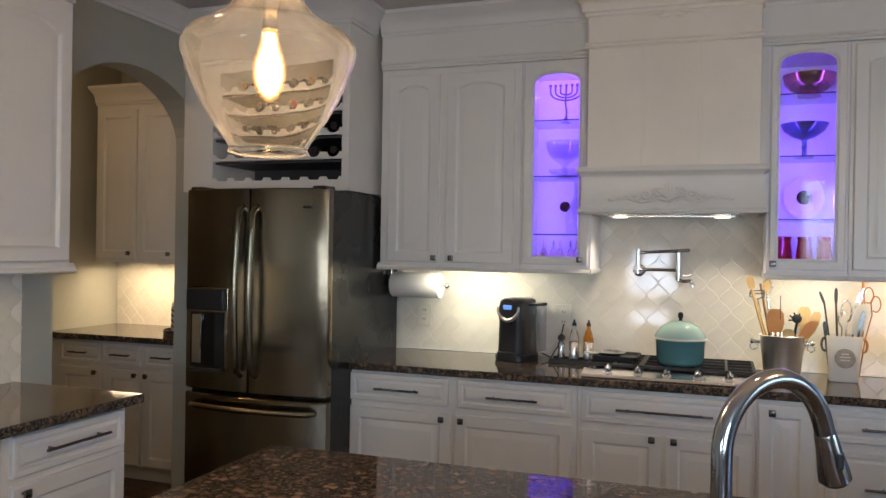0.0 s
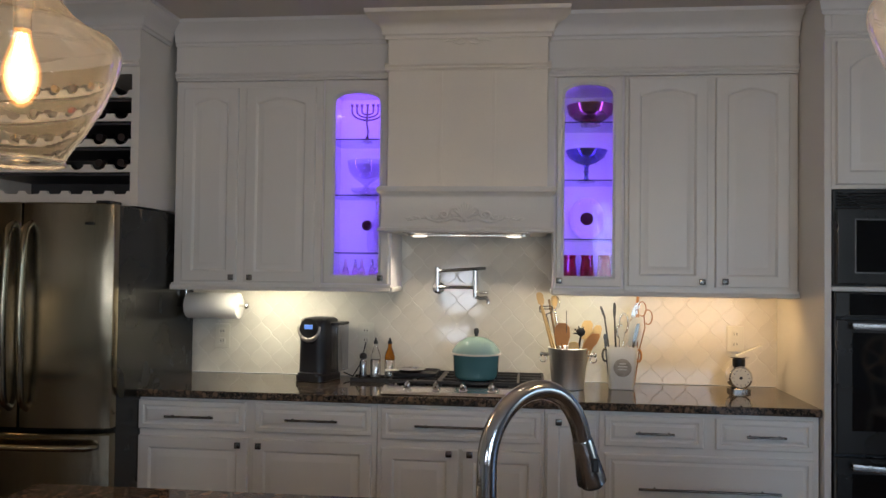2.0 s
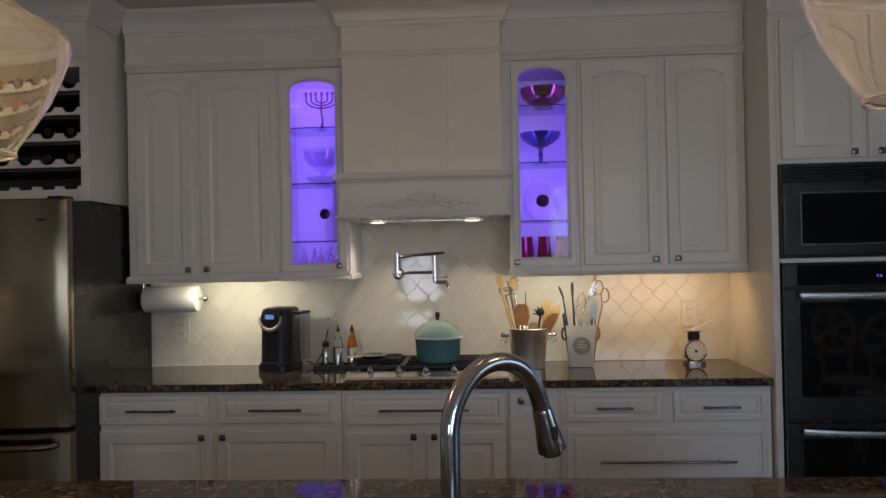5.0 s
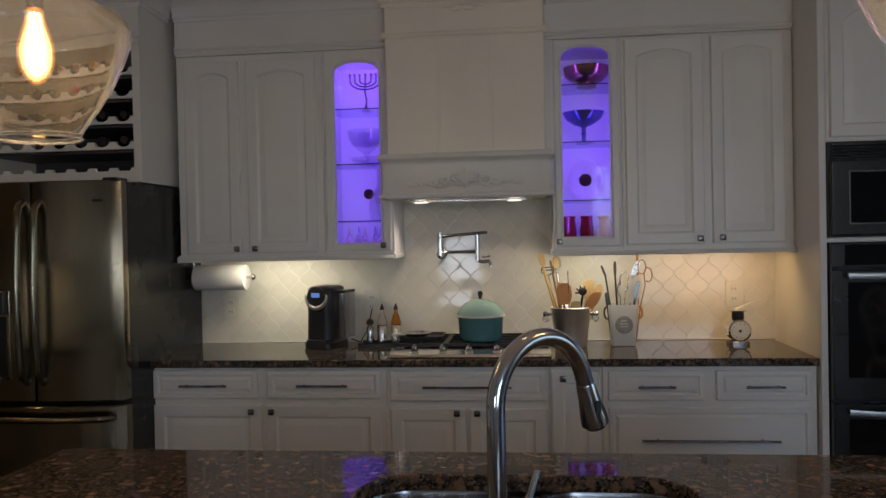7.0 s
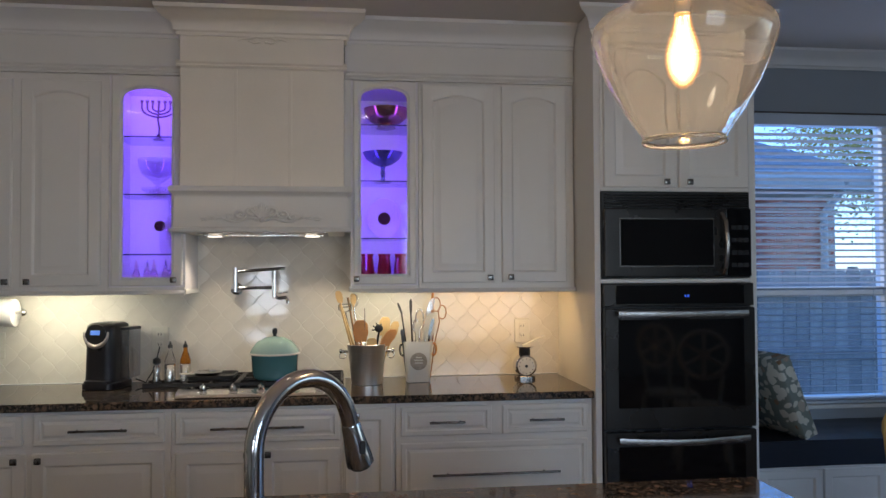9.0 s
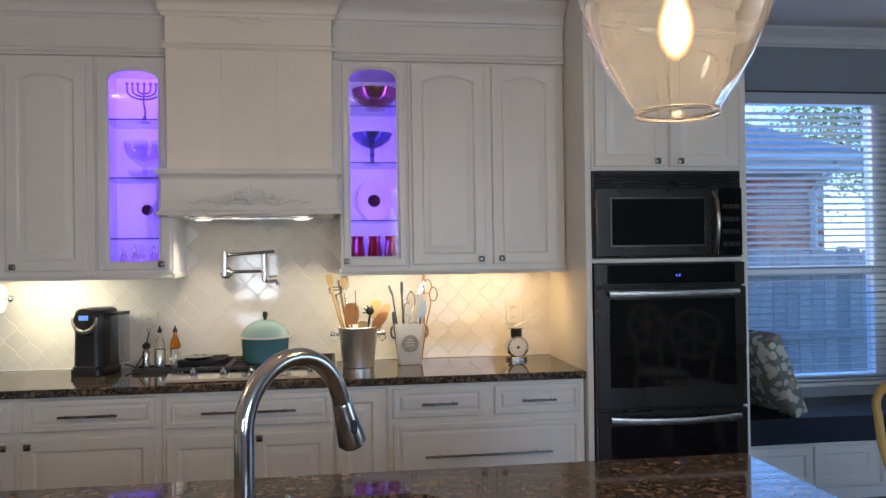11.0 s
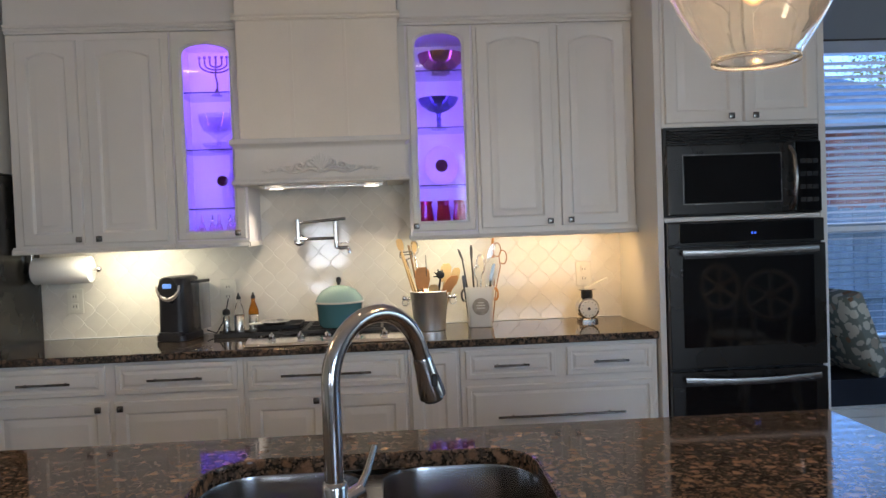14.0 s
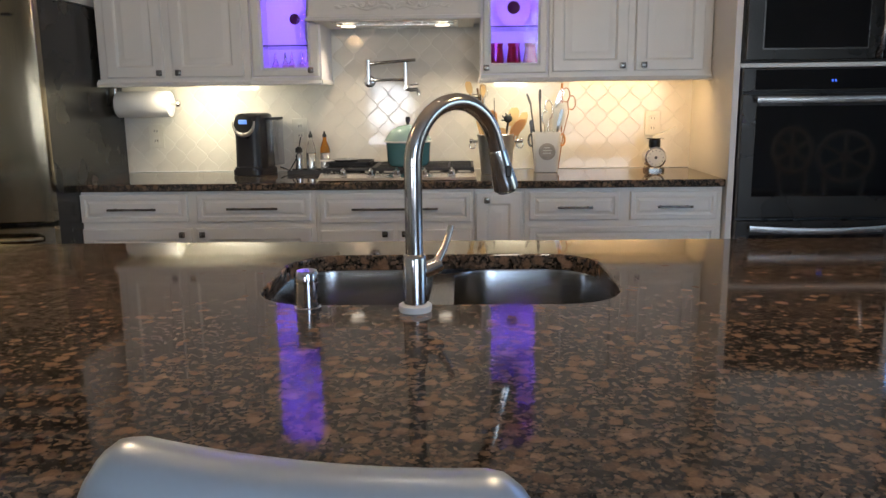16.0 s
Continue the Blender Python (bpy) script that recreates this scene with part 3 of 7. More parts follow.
# underside of the hood with its metal insert
f = Form().box(-0.39, 0.39, -0.49, -0.43, 1.672, 1.69).box(-0.39, -0.31, -0.43, -0.01, 1.672, 1.69).box(0.31, 0.39, -0.43, -0.01, 1.672, 1.69)
part("soffit", f, HOODPAINT, h)
part("insert", Form().box(-0.31, 0.31, -0.43, -0.02, 1.667, 1.69, 0.004).box(-0.29, 0.29, -0.36, -0.33, 1.655, 1.668, 0.004), STEELH, h, "stainless steel hood insert")

# tower with ovens
TX0, TX1, TY = 1.556, 2.372, -0.655
c = thing("oven_tower", pose(0, 0, 0), "tall white oven cabinet with two arched doors on top", "cabinet")
for nm, q in (("side_panel", (TX0, TX0 + 0.03, 0, CEIL - 0.004)), ("side_panel", (TX1 - 0.035, TX1, 0, CEIL - 0.004)), ("top_box", (TX0 + 0.031, TX1 - 0.036, 1.862, CEIL - 0.004)), ("rail", (TX0 + 0.031, TX1 - 0.036, 1.422, 1.442)), ("base_box", (TX0 + 0.031, TX1 - 0.036, 0.1, 0.285))):
    part(nm, Form().box(q[0], q[1], TY, -0.004, q[2], q[3], 0.002, 1), CABINET, c)
door(c, 1.602, 1.958, 1.880, 2.500, TY, 0.06, (1.905, 1.905))
door(c, 1.975, 2.326, 1.880, 2.500, TY, 0.06, (2.020, 1.905))
part("band", Form().strip([(y + TY, z + 2.515) for y, z in RAIL], TX0, TX1), CABINET, c, "", 40)
crown("trim_tower", TX0, TX1, Matrix.Translation((0, TY, CEIL - 0.002)), 1, 1)


# ---- ovens ----
def microwave():
    o = thing("microwave", pose(0, TY, 0), "built-in black stainless microwave with a curved handle", "microwave")
    x0, x1, z0, z1 = 1.588, 2.332, 1.445, 1.860
    part("case", Form().box(x0, x1, -0.012, 0.45, z0, z1, 0.003), BLACK, o)
    for k in range(5):
        z = z1 - 0.012 - 0.0135 * k
        part("vent_slat", Form().box(x0 + 0.012, x1 - 0.012, -0.032, -0.013, z - 0.009, z, 0.003), BLACKSTEEL, o)
    d = part("door", Form().box(x0 + 0.006, 2.205, -0.040, -0.013, z0 + 0.006, z1 - 0.082, 0.006, 3), BLACKSTEEL, o, "dark steel door with a black window")
    part("window_trim", Form().box(x0 + 0.078, 2.137, -0.0415, -0.0395, z0 + 0.053, z1 - 0.128, 0.0008, 1), DARKPULL, d, "thin steel trim round the window")
    part("window", Form().box(x0 + 0.083, 2.132, -0.0425, -0.0395, z0 + 0.06, z1 - 0.135, 0.0012, 1), BLACKGLASS, d)
    part("control_panel", Form().box(2.210, x1 - 0.004, -0.036, -0.013, z0 + 0.006, z1 - 0.082, 0.004), BLACKGLASS, o)
    pts = [(2.178, -0.040, z0 + 0.02), (2.182, -0.066, z0 + 0.05), (2.186, -0.078, z0 + 0.16), (2.182, -0.070, z0 + 0.27), (2.176, -0.040, z0 + 0.31)]
    part("handle", Form().tube(pts, 0.011, 12), HANDLESTEEL, d, "curved steel handle", 60)
    for k in range(12):
        x, z = 2.226 + 0.030 * (k % 3), z0 + 0.05 + 0.06 * (k // 3)
        part("button", Form().box(x, x + 0.026, -0.0385, -0.0355, z, z + 0.022, 0.002, 1), BLACK, o)


def wall_oven():
    o = thing("wall_oven", pose(0, TY, 0), "built-in double wall oven in black stainless steel", "oven")
    x0, x1 = 1.590, 2.336
    part("case", Form().box(x0 + 0.004, x1 - 0.004, -0.008, 0.5, 0.29, 1.420), BLACK, o)
    p = part("control_panel", Form().box(x0, x1, -0.036, -0.009, 1.312, 1.420, 0.004), BLACKSTEEL, o)
    part("display", Form().box(x0 + 0.055, x1 - 0.05, -0.038, -0.0355, 1.322, 1.412, 0.001, 1), BLACKGLASS, p)
    for k, w in enumerate((0.011, 0.013)):
        part("clock_digit", Form().box(1.985 + k * 0.014, 1.985 + k * 0.014 + w * 0.7, -0.0392, -0.0382, 1.355, 1.366), mk_glow("clock_blue", (0.05, 0.16, 1.0), 0.6), p)
    for z0, z1, hz, glass in ((0.735, 1.304, 1.279, (0.835, 1.250)), (0.292, 0.722, 0.690, (0.33, 0.655))):
        d = part("oven_door", Form().box(x0, x1, -0.046, -0.009, z0, z1, 0.005, 2), BLACKSTEEL, o, "dark steel oven door with a wide black window")
        part("window", Form().box(x0 + 0.062, x1 - 0.058, -0.0485, -0.0455, glass[0], glass[1], 0.001, 1), BLACKGLASS, d)
        pts = [(x0 + 0.052 + (x1 - x0 - 0.104) * k / 12, -0.075 - 0.012 * math.sin(math.pi * k / 12), hz + (-0.012 if z0 < 0.5 else -0.002) * math.sin(math.pi * k / 12)) for k in range(13)]
        h = Form()
        rings = [[(x, y - 0.010, z - 0.014), (x, y - 0.013, z), (x, y - 0.010, z + 0.014), (x, y + 0.004, z + 0.014), (x, y + 0.004, z - 0.014)] for x, y, z in pts]
        h.loops(rings)
        for x in (x0 + 0.07, x1 - 0.07):
            h.box(x - 0.014, x + 0.014, -0.078, -0.045, hz - 0.012, hz + 0.010, 0.003)
        part("handle", h, HANDLESTEEL, d, "satin steel handle", 40)


microwave()
wall_oven()


# ---- refrigerator and the rack above ----
def bowed(x0, x1, xa, xb, y_edge, bow, z0, z1, back, n=14, r=0.012):
    """A door whose front bows out over the whole width xa to xb."""
    def front(x):
        u = (2 * x - xa - xb) / (xb - xa)
        return y_edge - bow * (1 - u * u)
    xs = [x0 + (x1 - x0) * k / n for k in range(n + 1)]
    base = [(x0, back), (x0, front(x0) + r)] + [(x0 + r * 0.3, front(x0) + r * 0.3)] + [(x, front(x)) for x in xs[1:-1]] + [(x1 - r * 0.3, front(x1) + r * 0.3), (x1, front(x1) + r), (x1, back)]

    def ring(z, s):
        return [(min(max(x, x0 + s), x1 - s), min(y + s, back), z) for x, y in base]
    return Form().loops([ring(z0, 0.006), ring(z0 + 0.006, 0), ring(z1 - 0.006, 0), ring(z1, 0.006)])


def refrigerator():
    x0, x1 = -2.335, -1.532
    o = thing("refrigerator", pose(0, 0, 0), "french-door stainless steel refrigerator with a water dispenser", "refrigerator")
    part("case", Form().box(x0 + 0.004, x1 - 0.004, -0.845, -0.035, 0.02, 1.765, 0.006, 2), FRIDGESIDE, o, "dark grey enamelled case")
    mid = -1.938
    dl = part("door", bowed(x0, mid - 0.003, x0, x1, -0.895, 0.045, 0.772, 1.770, -0.850), STEEL, o, "brushed steel door with dispenser", 35)
    dr = part("door", bowed(mid + 0.003, x1, x0, x1, -0.895, 0.045, 0.772, 1.770, -0.850), STEEL, o, "brushed steel door", 35)
    fz = part("freezer_drawer", bowed(x0, x1, x0, x1, -0.895, 0.045, 0.07, 0.752, -0.850), STEEL, o, "brushed steel freezer drawer", 35)
    part("grille", Form().box(x0 + 0.02, x1 - 0.02, -0.86, -0.84, 0.02, 0.066), BLACK, o)
    for s, d in ((-1, dl), (1, dr)):
        xh = mid + s * 0.040
        pts = [(xh, -0.935, 0.86), (xh, -0.972, 0.885)] + [(xh, -0.985 - 0.016 * math.sin(math.pi * k / 10), 0.92 + 0.70 * k / 10) for k in range(11)] + [(xh, -0.972, 1.655), (xh, -0.935, 1.68)]
        part("handle", Form().tube(pts, 0.0155, 14), STEEL, d, "long steel bar handle", 60)
    pts = [(-2.26, -0.90, 0.700), (-2.25, -0.955, 0.702)] + [(-2.22 + 0.60 * k / 12, -0.968 - 0.03 * math.sin(math.pi * k / 12), 0.703) for k in range(13)] + [(-1.60, -0.955, 0.702), (-1.59, -0.90, 0.700)]
    part("handle", Form().tube(pts, 0.0155, 14), STEEL, fz, "long steel bar handle", 60)
    # dispenser set into the left door
    part("dispenser_frame", Form().box(-2.290, -2.055, -0.938, -0.905, 0.870, 1.285, 0.006), STEEL, dl, "steel dispenser surround")
    # flat black sheet in place of the dispenser hollow and its shade
    part("dispenser_recess", Form().box(-2.270, -2.075, -0.9405, -0.9375, 0.890, 1.160, 0.0012, 1), BLACKGLASS, dl)
    part("dispenser_panel", Form().box(-2.285, -2.065, -0.962, -0.938, 1.170, 1.275, 0.008), BLACK, dl, "black control display")
    part("dispenser_plate", Form().box(-2.255, -2.200, -0.952, -0.940, 0.905, 1.150, 0.005), CHROME, dl, "bright steel paddle")
    part("drip_tray", Form().box(-2.27, -2.08, -0.968, -0.938, 0.868, 0.884, 0.004), BLACK, dl)
    part("badge", Form().box(-1.655, -1.615, -0.9245, -0.914, 1.672, 1.684, 0.001, 1), BLACKSTEEL, dr)
    part("hinge_cover", Form().box(-1.62, -1.55, -0.90, -0.80, 1.766, 1.782, 0.005), BLACK, o)
    part("hinge_cover", Form().box(-2.31, -2.24, -0.90, -0.80, 1.766, 1.782, 0.005), BLACK, o)


refrigerator()

FOILS = [mk("foil_red", (0.35, 0.02, 0.02), 0.3, 0.3), mk("foil_dark", (0.03, 0.02, 0.02), 0.35, 0.2), mk("foil_gold", (0.45, 0.25, 0.06), 0.3, 0.7)]


# darker tone for the rack's shelves and back panel
RACKDARK = mk("dark_rack_inside", (0.05, 0.05, 0.055), 0.4, var=0.2)


def wine_rack():
    x0, x1, y0 = -2.545, -1.553, -0.655
    ox0, ox1, oz0, oz1 = -2.36, -1.592, 1.832, 2.405
    c = thing("wine_rack_cabinet", pose(0, 0, 0), "white cabinet over the refrigerator with scalloped wine shelves", "cabinet")
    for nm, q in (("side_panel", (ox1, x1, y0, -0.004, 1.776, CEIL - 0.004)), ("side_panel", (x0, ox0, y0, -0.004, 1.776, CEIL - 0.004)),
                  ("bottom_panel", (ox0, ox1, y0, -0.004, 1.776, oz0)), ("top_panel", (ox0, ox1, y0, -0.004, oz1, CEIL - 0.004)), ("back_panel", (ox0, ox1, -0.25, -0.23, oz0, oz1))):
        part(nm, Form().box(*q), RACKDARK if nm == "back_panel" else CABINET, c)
    part("band", Form().strip([(y + y0, z + 2.44) for y, z in RAIL], x0, x1), CABINET, c, "", 40)
    n = 7
    pitch = (ox1 - ox0) / n
    for z in (1.842, 1.968, 2.090, 2.212, 2.325):
        pts = [(ox0, z - 0.03)]
        for k in range(n):
            a = ox0 + pitch * k
            pts += [(a, z + 0.006), (a + pitch * 0.16, z + 0.006)]
            pts += [(a + pitch * (0.5 - 0.34 * math.cos(math.pi * j / 8)), z + 0.006 - 0.026 * math.sin(math.pi * j / 8)) for j in range(9)]
            pts += [(a + pitch * 0.84, z + 0.006)]
        pts += [(ox1, z + 0.006), (ox1, z - 0.03)]
        clean = [p for i, p in enumerate(pts) if i == 0 or (abs(p[0] - pts[i - 1][0]) + abs(p[1] - pts[i - 1][1])) > 1e-5]
        part("scalloped_rail", Form().prism(clean, y0 + 0.004, y0 + 0.022), CABINET, c, "scalloped white bottle rail")
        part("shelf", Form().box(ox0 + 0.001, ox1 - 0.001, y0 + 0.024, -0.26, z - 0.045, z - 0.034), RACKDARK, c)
    rnd = random.Random(4)
    for row, z in enumerate((1.968, 2.090, 2.212, 2.325)):
        for k in range(n):
            if rnd.random() < 0.35:
                continue
            b = thing("wine_bottle", Matrix.Translation((ox0 + pitch * (k + 0.5), y0 + 0.025, z + 0.016)) @ pose(0, 0, 0, 90, 0, 0), "dark glass wine bottle lying on a scalloped shelf", "bottle", "wine bottles")
            prof = [(0.004, -0.30), (0.036, -0.298), (0.038, -0.29), (0.038, -0.11), (0.030, -0.085), (0.016, -0.06), (0.0145, 0.0), (0.017, 0.002), (0.017, 0.012), (0.004, 0.013)]
            part("glass", Form().lathe(prof, seg=18), BLACKGLASS, b, "", 50)
            part("foil", Form().lathe([(0.0152, -0.045), (0.0156, -0.044), (0.0182, 0.004), (0.0182, 0.0135), (0.004, 0.0142)], seg=16, cap0=False), rnd.choice((FOILS[1], FOILS[1], FOILS[1], FOILS[0], FOILS[2])), b, "coloured foil over the neck", 50)


wine_rack()
crown("trim_rack", -2.545, -1.553, Matrix.Translation((0, -0.655, CEIL - 0.002)), 0, 1)
setting("trim_rack_side", Form().strip([(y, z - 0.12) for y, z in CROWN], -0.655, -0.36, 1, 0), TRIM, "white painted crown moulding returning to the wall", "moulding", Matrix.Translation((-1.553, 0, CEIL - 0.002)) @ pose(0, 0, 0, 0, 0, 90), 40)


# ---- island ----
def rounded(x0, x1, y0, y1, r, n=8):
    pts = []
    for cx, cy, a in ((x1 - r, y1 - r, 0), (x0 + r, y1 - r, 90), (x0 + r, y0 + r, 180), (x1 - r, y0 + r, 270)):
        pts += [(cx + r * math.cos(radians(a + 90 * k / n)), cy + r * math.sin(radians(a + 90 * k / n))) for k in range(n + 1)]
    return pts


IX0, IX1, IY0, IY1 = -1.01, 1.497, -3.655, -2.215
SX0, SX1, SY0, SY1 = -0.105, 0.640, -2.905, -2.420


def island_top():
    f = Form()
    hole = rounded(SX0, SX1, SY0, SY1, 0.13)
    edges = []
    for pts in ([(IX0, IY0), (IX1, IY0), (IX1, IY1), (IX0, IY1)], hole):
        vs = [f.bm.verts.new((x, y, 0.914)) for x, y in pts]
        edges += [f.bm.edges.new((vs[i], vs[(i + 1) % len(vs)])) for i in range(len(vs))]
    bmesh.ops.triangle_fill(f.bm, edges=edges, use_beauty=True, use_dissolve=True)
    faces = list(f.bm.faces)
    r = bmesh.ops.extrude_face_region(f.bm, geom=faces)
    bmesh.ops.translate(f.bm, verts=[v for v in r["geom"] if isinstance(v, bmesh.types.BMVert)], vec=(0, 0, -0.038))
    f.bm.normal_update()
    rim = [e for e in f.bm.edges if all(abs(v.co.z - 0.914) < 1e-5 for v in e.verts) and len(e.link_faces) == 2 and e.calc_face_angle() > 1.0]
    bmesh.ops.bevel(f.bm, geom=rim, offset=0.006, segments=3, affect="EDGES", profile=0.5)
    return tagged(part("granite_slab", f, GRANITE, None, "", None), "polished brown granite island top with a sink cutout", "countertop")


island_top()
c = thing("island_cabinet", pose(0, 0, 0), "white painted panelled kitchen island base", "cabinet")
for nm, q in (("back_panel", (IX0 + 0.05, IX1 - 0.05, IY0 + 0.32, IY0 + 0.345)), ("front_panel", (IX0 + 0.05, IX1 - 0.05, IY1 - 0.075, IY1 - 0.05)),
              ("end_panel", (IX0 + 0.05, IX0 + 0.075, IY0 + 0.346, IY1 - 0.076)), ("end_panel", (IX1 - 0.075, IX1 - 0.05, IY0 + 0.346, IY1 - 0.076))):
    part(nm, Form().box(*q, 0.0, 0.874, 0.002, 1), CABINET, c)
for k in range(4):
    w = (IX1 - IX0 - 0.14) / 4
    part("panel", panel_front(w - 0.03, 0.66, 0), CABINET, c, "", 25, Matrix.Translation((IX0 + 0.085 + w * k, IY0 + 0.32, 0.13)))


def sink():
    s = thing("double_sink", pose(0, 0, 0), "undermount stainless steel double-bowl sink in the island", "sink")
    for x0, x1 in ((SX0 - 0.006, 0.252), (0.284, SX1 + 0.006)):
        y0, y1 = SY0 - 0.006, SY1 + 0.006
        rings = []
        for z, inset, r in ((0.874, -0.012, 0.125), (0.874, 0.0, 0.12), (0.866, 0.003, 0.115), (0.74, 0.008, 0.10), (0.69, 0.016, 0.09), (0.672, 0.035, 0.075), (0.668, 0.07, 0.05)):
            rings.append([(x, y, z) for x, y in rounded(x0 + inset, x1 - inset, y0 + inset, y1 - inset, r)])
        part("bowl", Form().loops(rings, False, True), SINKSTEEL, s, "", 50)
        part("drain", Form().lathe([(0.002, 0.670), (0.030, 0.671), (0.043, 0.6725), (0.045, 0.669)], ((x0 + x1) / 2, (y0 + y1) / 2, 0), 24), CHROME, s, "round steel drain", 40)
    part("divider", Form().box(0.240, 0.296, SY0 + 0.03, SY1 - 0.03, 0.862, 0.8735, 0.004), SINKSTEEL, s)


sink()


def faucet():
    bx, by, z0 = 0.226, -2.952, 0.914
    ux, uy = 0.735, 0.678
    R = 0.108
    o = thing("kitchen_faucet", pose(bx, by, z0), "tall chrome gooseneck pull-down faucet beside the island sink", "faucet")
    part("collar", Form().lathe([(0.0300, 0.0), (0.0310, 0.003), (0.0310, 0.012), (0.0275, 0.014)], seg=28), mk("pale_gasket", (0.72, 0.74, 0.76), 0.3), o, "pale translucent base ring", 40)
    part("body", Form().lathe([(0.0222, 0.014), (0.0222, 0.100), (0.0205, 0.106), (0.0170, 0.109)], seg=28), NICKEL, o, "", 40)
    pts = [(0, 0, 0.10), (0, 0, 0.19), (0, 0, 0.272)]
    for k in range(1, 19):
        a = radians(162) * k / 18
        q = R * (1 - math.cos(a))
        pts.append((ux * q, uy * q, 0.272 + R * math.sin(a) * 1.04))
    d = Vector((ux * 0.309, uy * 0.309, -0.951))
    pts.append(tuple(Vector(pts[-1]) + d * 0.022))
    part("neck", Form().tube(pts, 0.0165, 18), NICKEL, o, "", 60)
    tip = Vector(pts[-1]) - d * 0.004
    hp = [tip + d * t for t in (0.0, 0.004, 0.03, 0.065, 0.082, 0.086)]
    part("spray_head", Form().tube(hp, [0.0175, 0.0185, 0.0205, 0.0255, 0.0262, 0.022], 20), NICKEL, o, "flared chrome spray head", 40)
    part("nozzle", Form().tube([tip + d * 0.084, tip + d * 0.090], 0.019, 16), BLACK, o)
    part("spray_button", Form().box(-0.006, 0.006, -0.004, 0.004, -0.012, 0.012, 0.003).move(Matrix.Translation(tip + d * 0.045 + Vector((0.012, -0.020, 0)))), BLACK, o)
    part("lever_hub", Form().tube([(0.014, 0.009, 0.072), (0.044, 0.029, 0.082)], 0.0150, 16), NICKEL, o, "", 40)
    part("lever", Form().tube([(0.040, 0.027, 0.086), (0.054, 0.040, 0.112), (0.068, 0.055, 0.152)], [0.0085, 0.007, 0.006], 12), NICKEL, o, "slim lever handle", 60)


faucet()
o = thing("air_gap_cap", pose(0.020, -2.935, 0.914), "small chrome cylinder cap standing on the granite island", "sink fitting")
part("cap", Form().lathe([(0.0215, 0.0), (0.0215, 0.052), (0.0208, 0.0525), (0.0208, 0.0545), (0.0215, 0.055), (0.0215, 0.070), (0.019, 0.075), (0.004, 0.0765)], seg=28), CHROME, o, "", 40)
part("base_ring", Form().lathe([(0.0255, 0.0), (0.0255, 0.004), (0.0218, 0.006)], seg=28), CHROME, o, "", 40)


# ---- pendants ----
# both glasses carry a warm tint for the amber light on them
SEEDED = mk_glass("seeded_glass", (1, 0.97, 0.90), 0.0, 0.13, 1.40)
RIMGLASS = mk_glass("thick_rim_glass", (1.0, 0.95, 0.85), 0.05, 0.0, 1.4, 0.93)
FILAMENT = mk_glow("glowing_filament", (1.0, 0.74, 0.42), 45)


def mk_glow_shell(name, color, strength):
    """Amber see-through shell with emission; nested shells add up to the bulb's halo."""
    m, n, l, b = nodes_of(name)
    tr, em, ad = n.new("ShaderNodeBsdfTransparent"), n.new("ShaderNodeEmission"), n.new("ShaderNodeAddShader")
    tr.inputs["Color"].default_value = (1.0, 0.97, 0.90, 1)
    em.inputs["Color"].default_value, em.inputs["Strength"].default_value = (*color, 1), strength
    l.new(tr.outputs[0], ad.inputs[0]), l.new(em.outputs[0], ad.inputs[1])
    l.new(ad.outputs[0], n["Material Output"].inputs["Surface"])
    return m


ENVELOPE = mk_glow_shell("bulb_glow_outer", (1.0, 0.46, 0.14), 0.22)
HALO = mk_glow_shell("bulb_glow_inner", (1.0, 0.58, 0.24), 1.5)


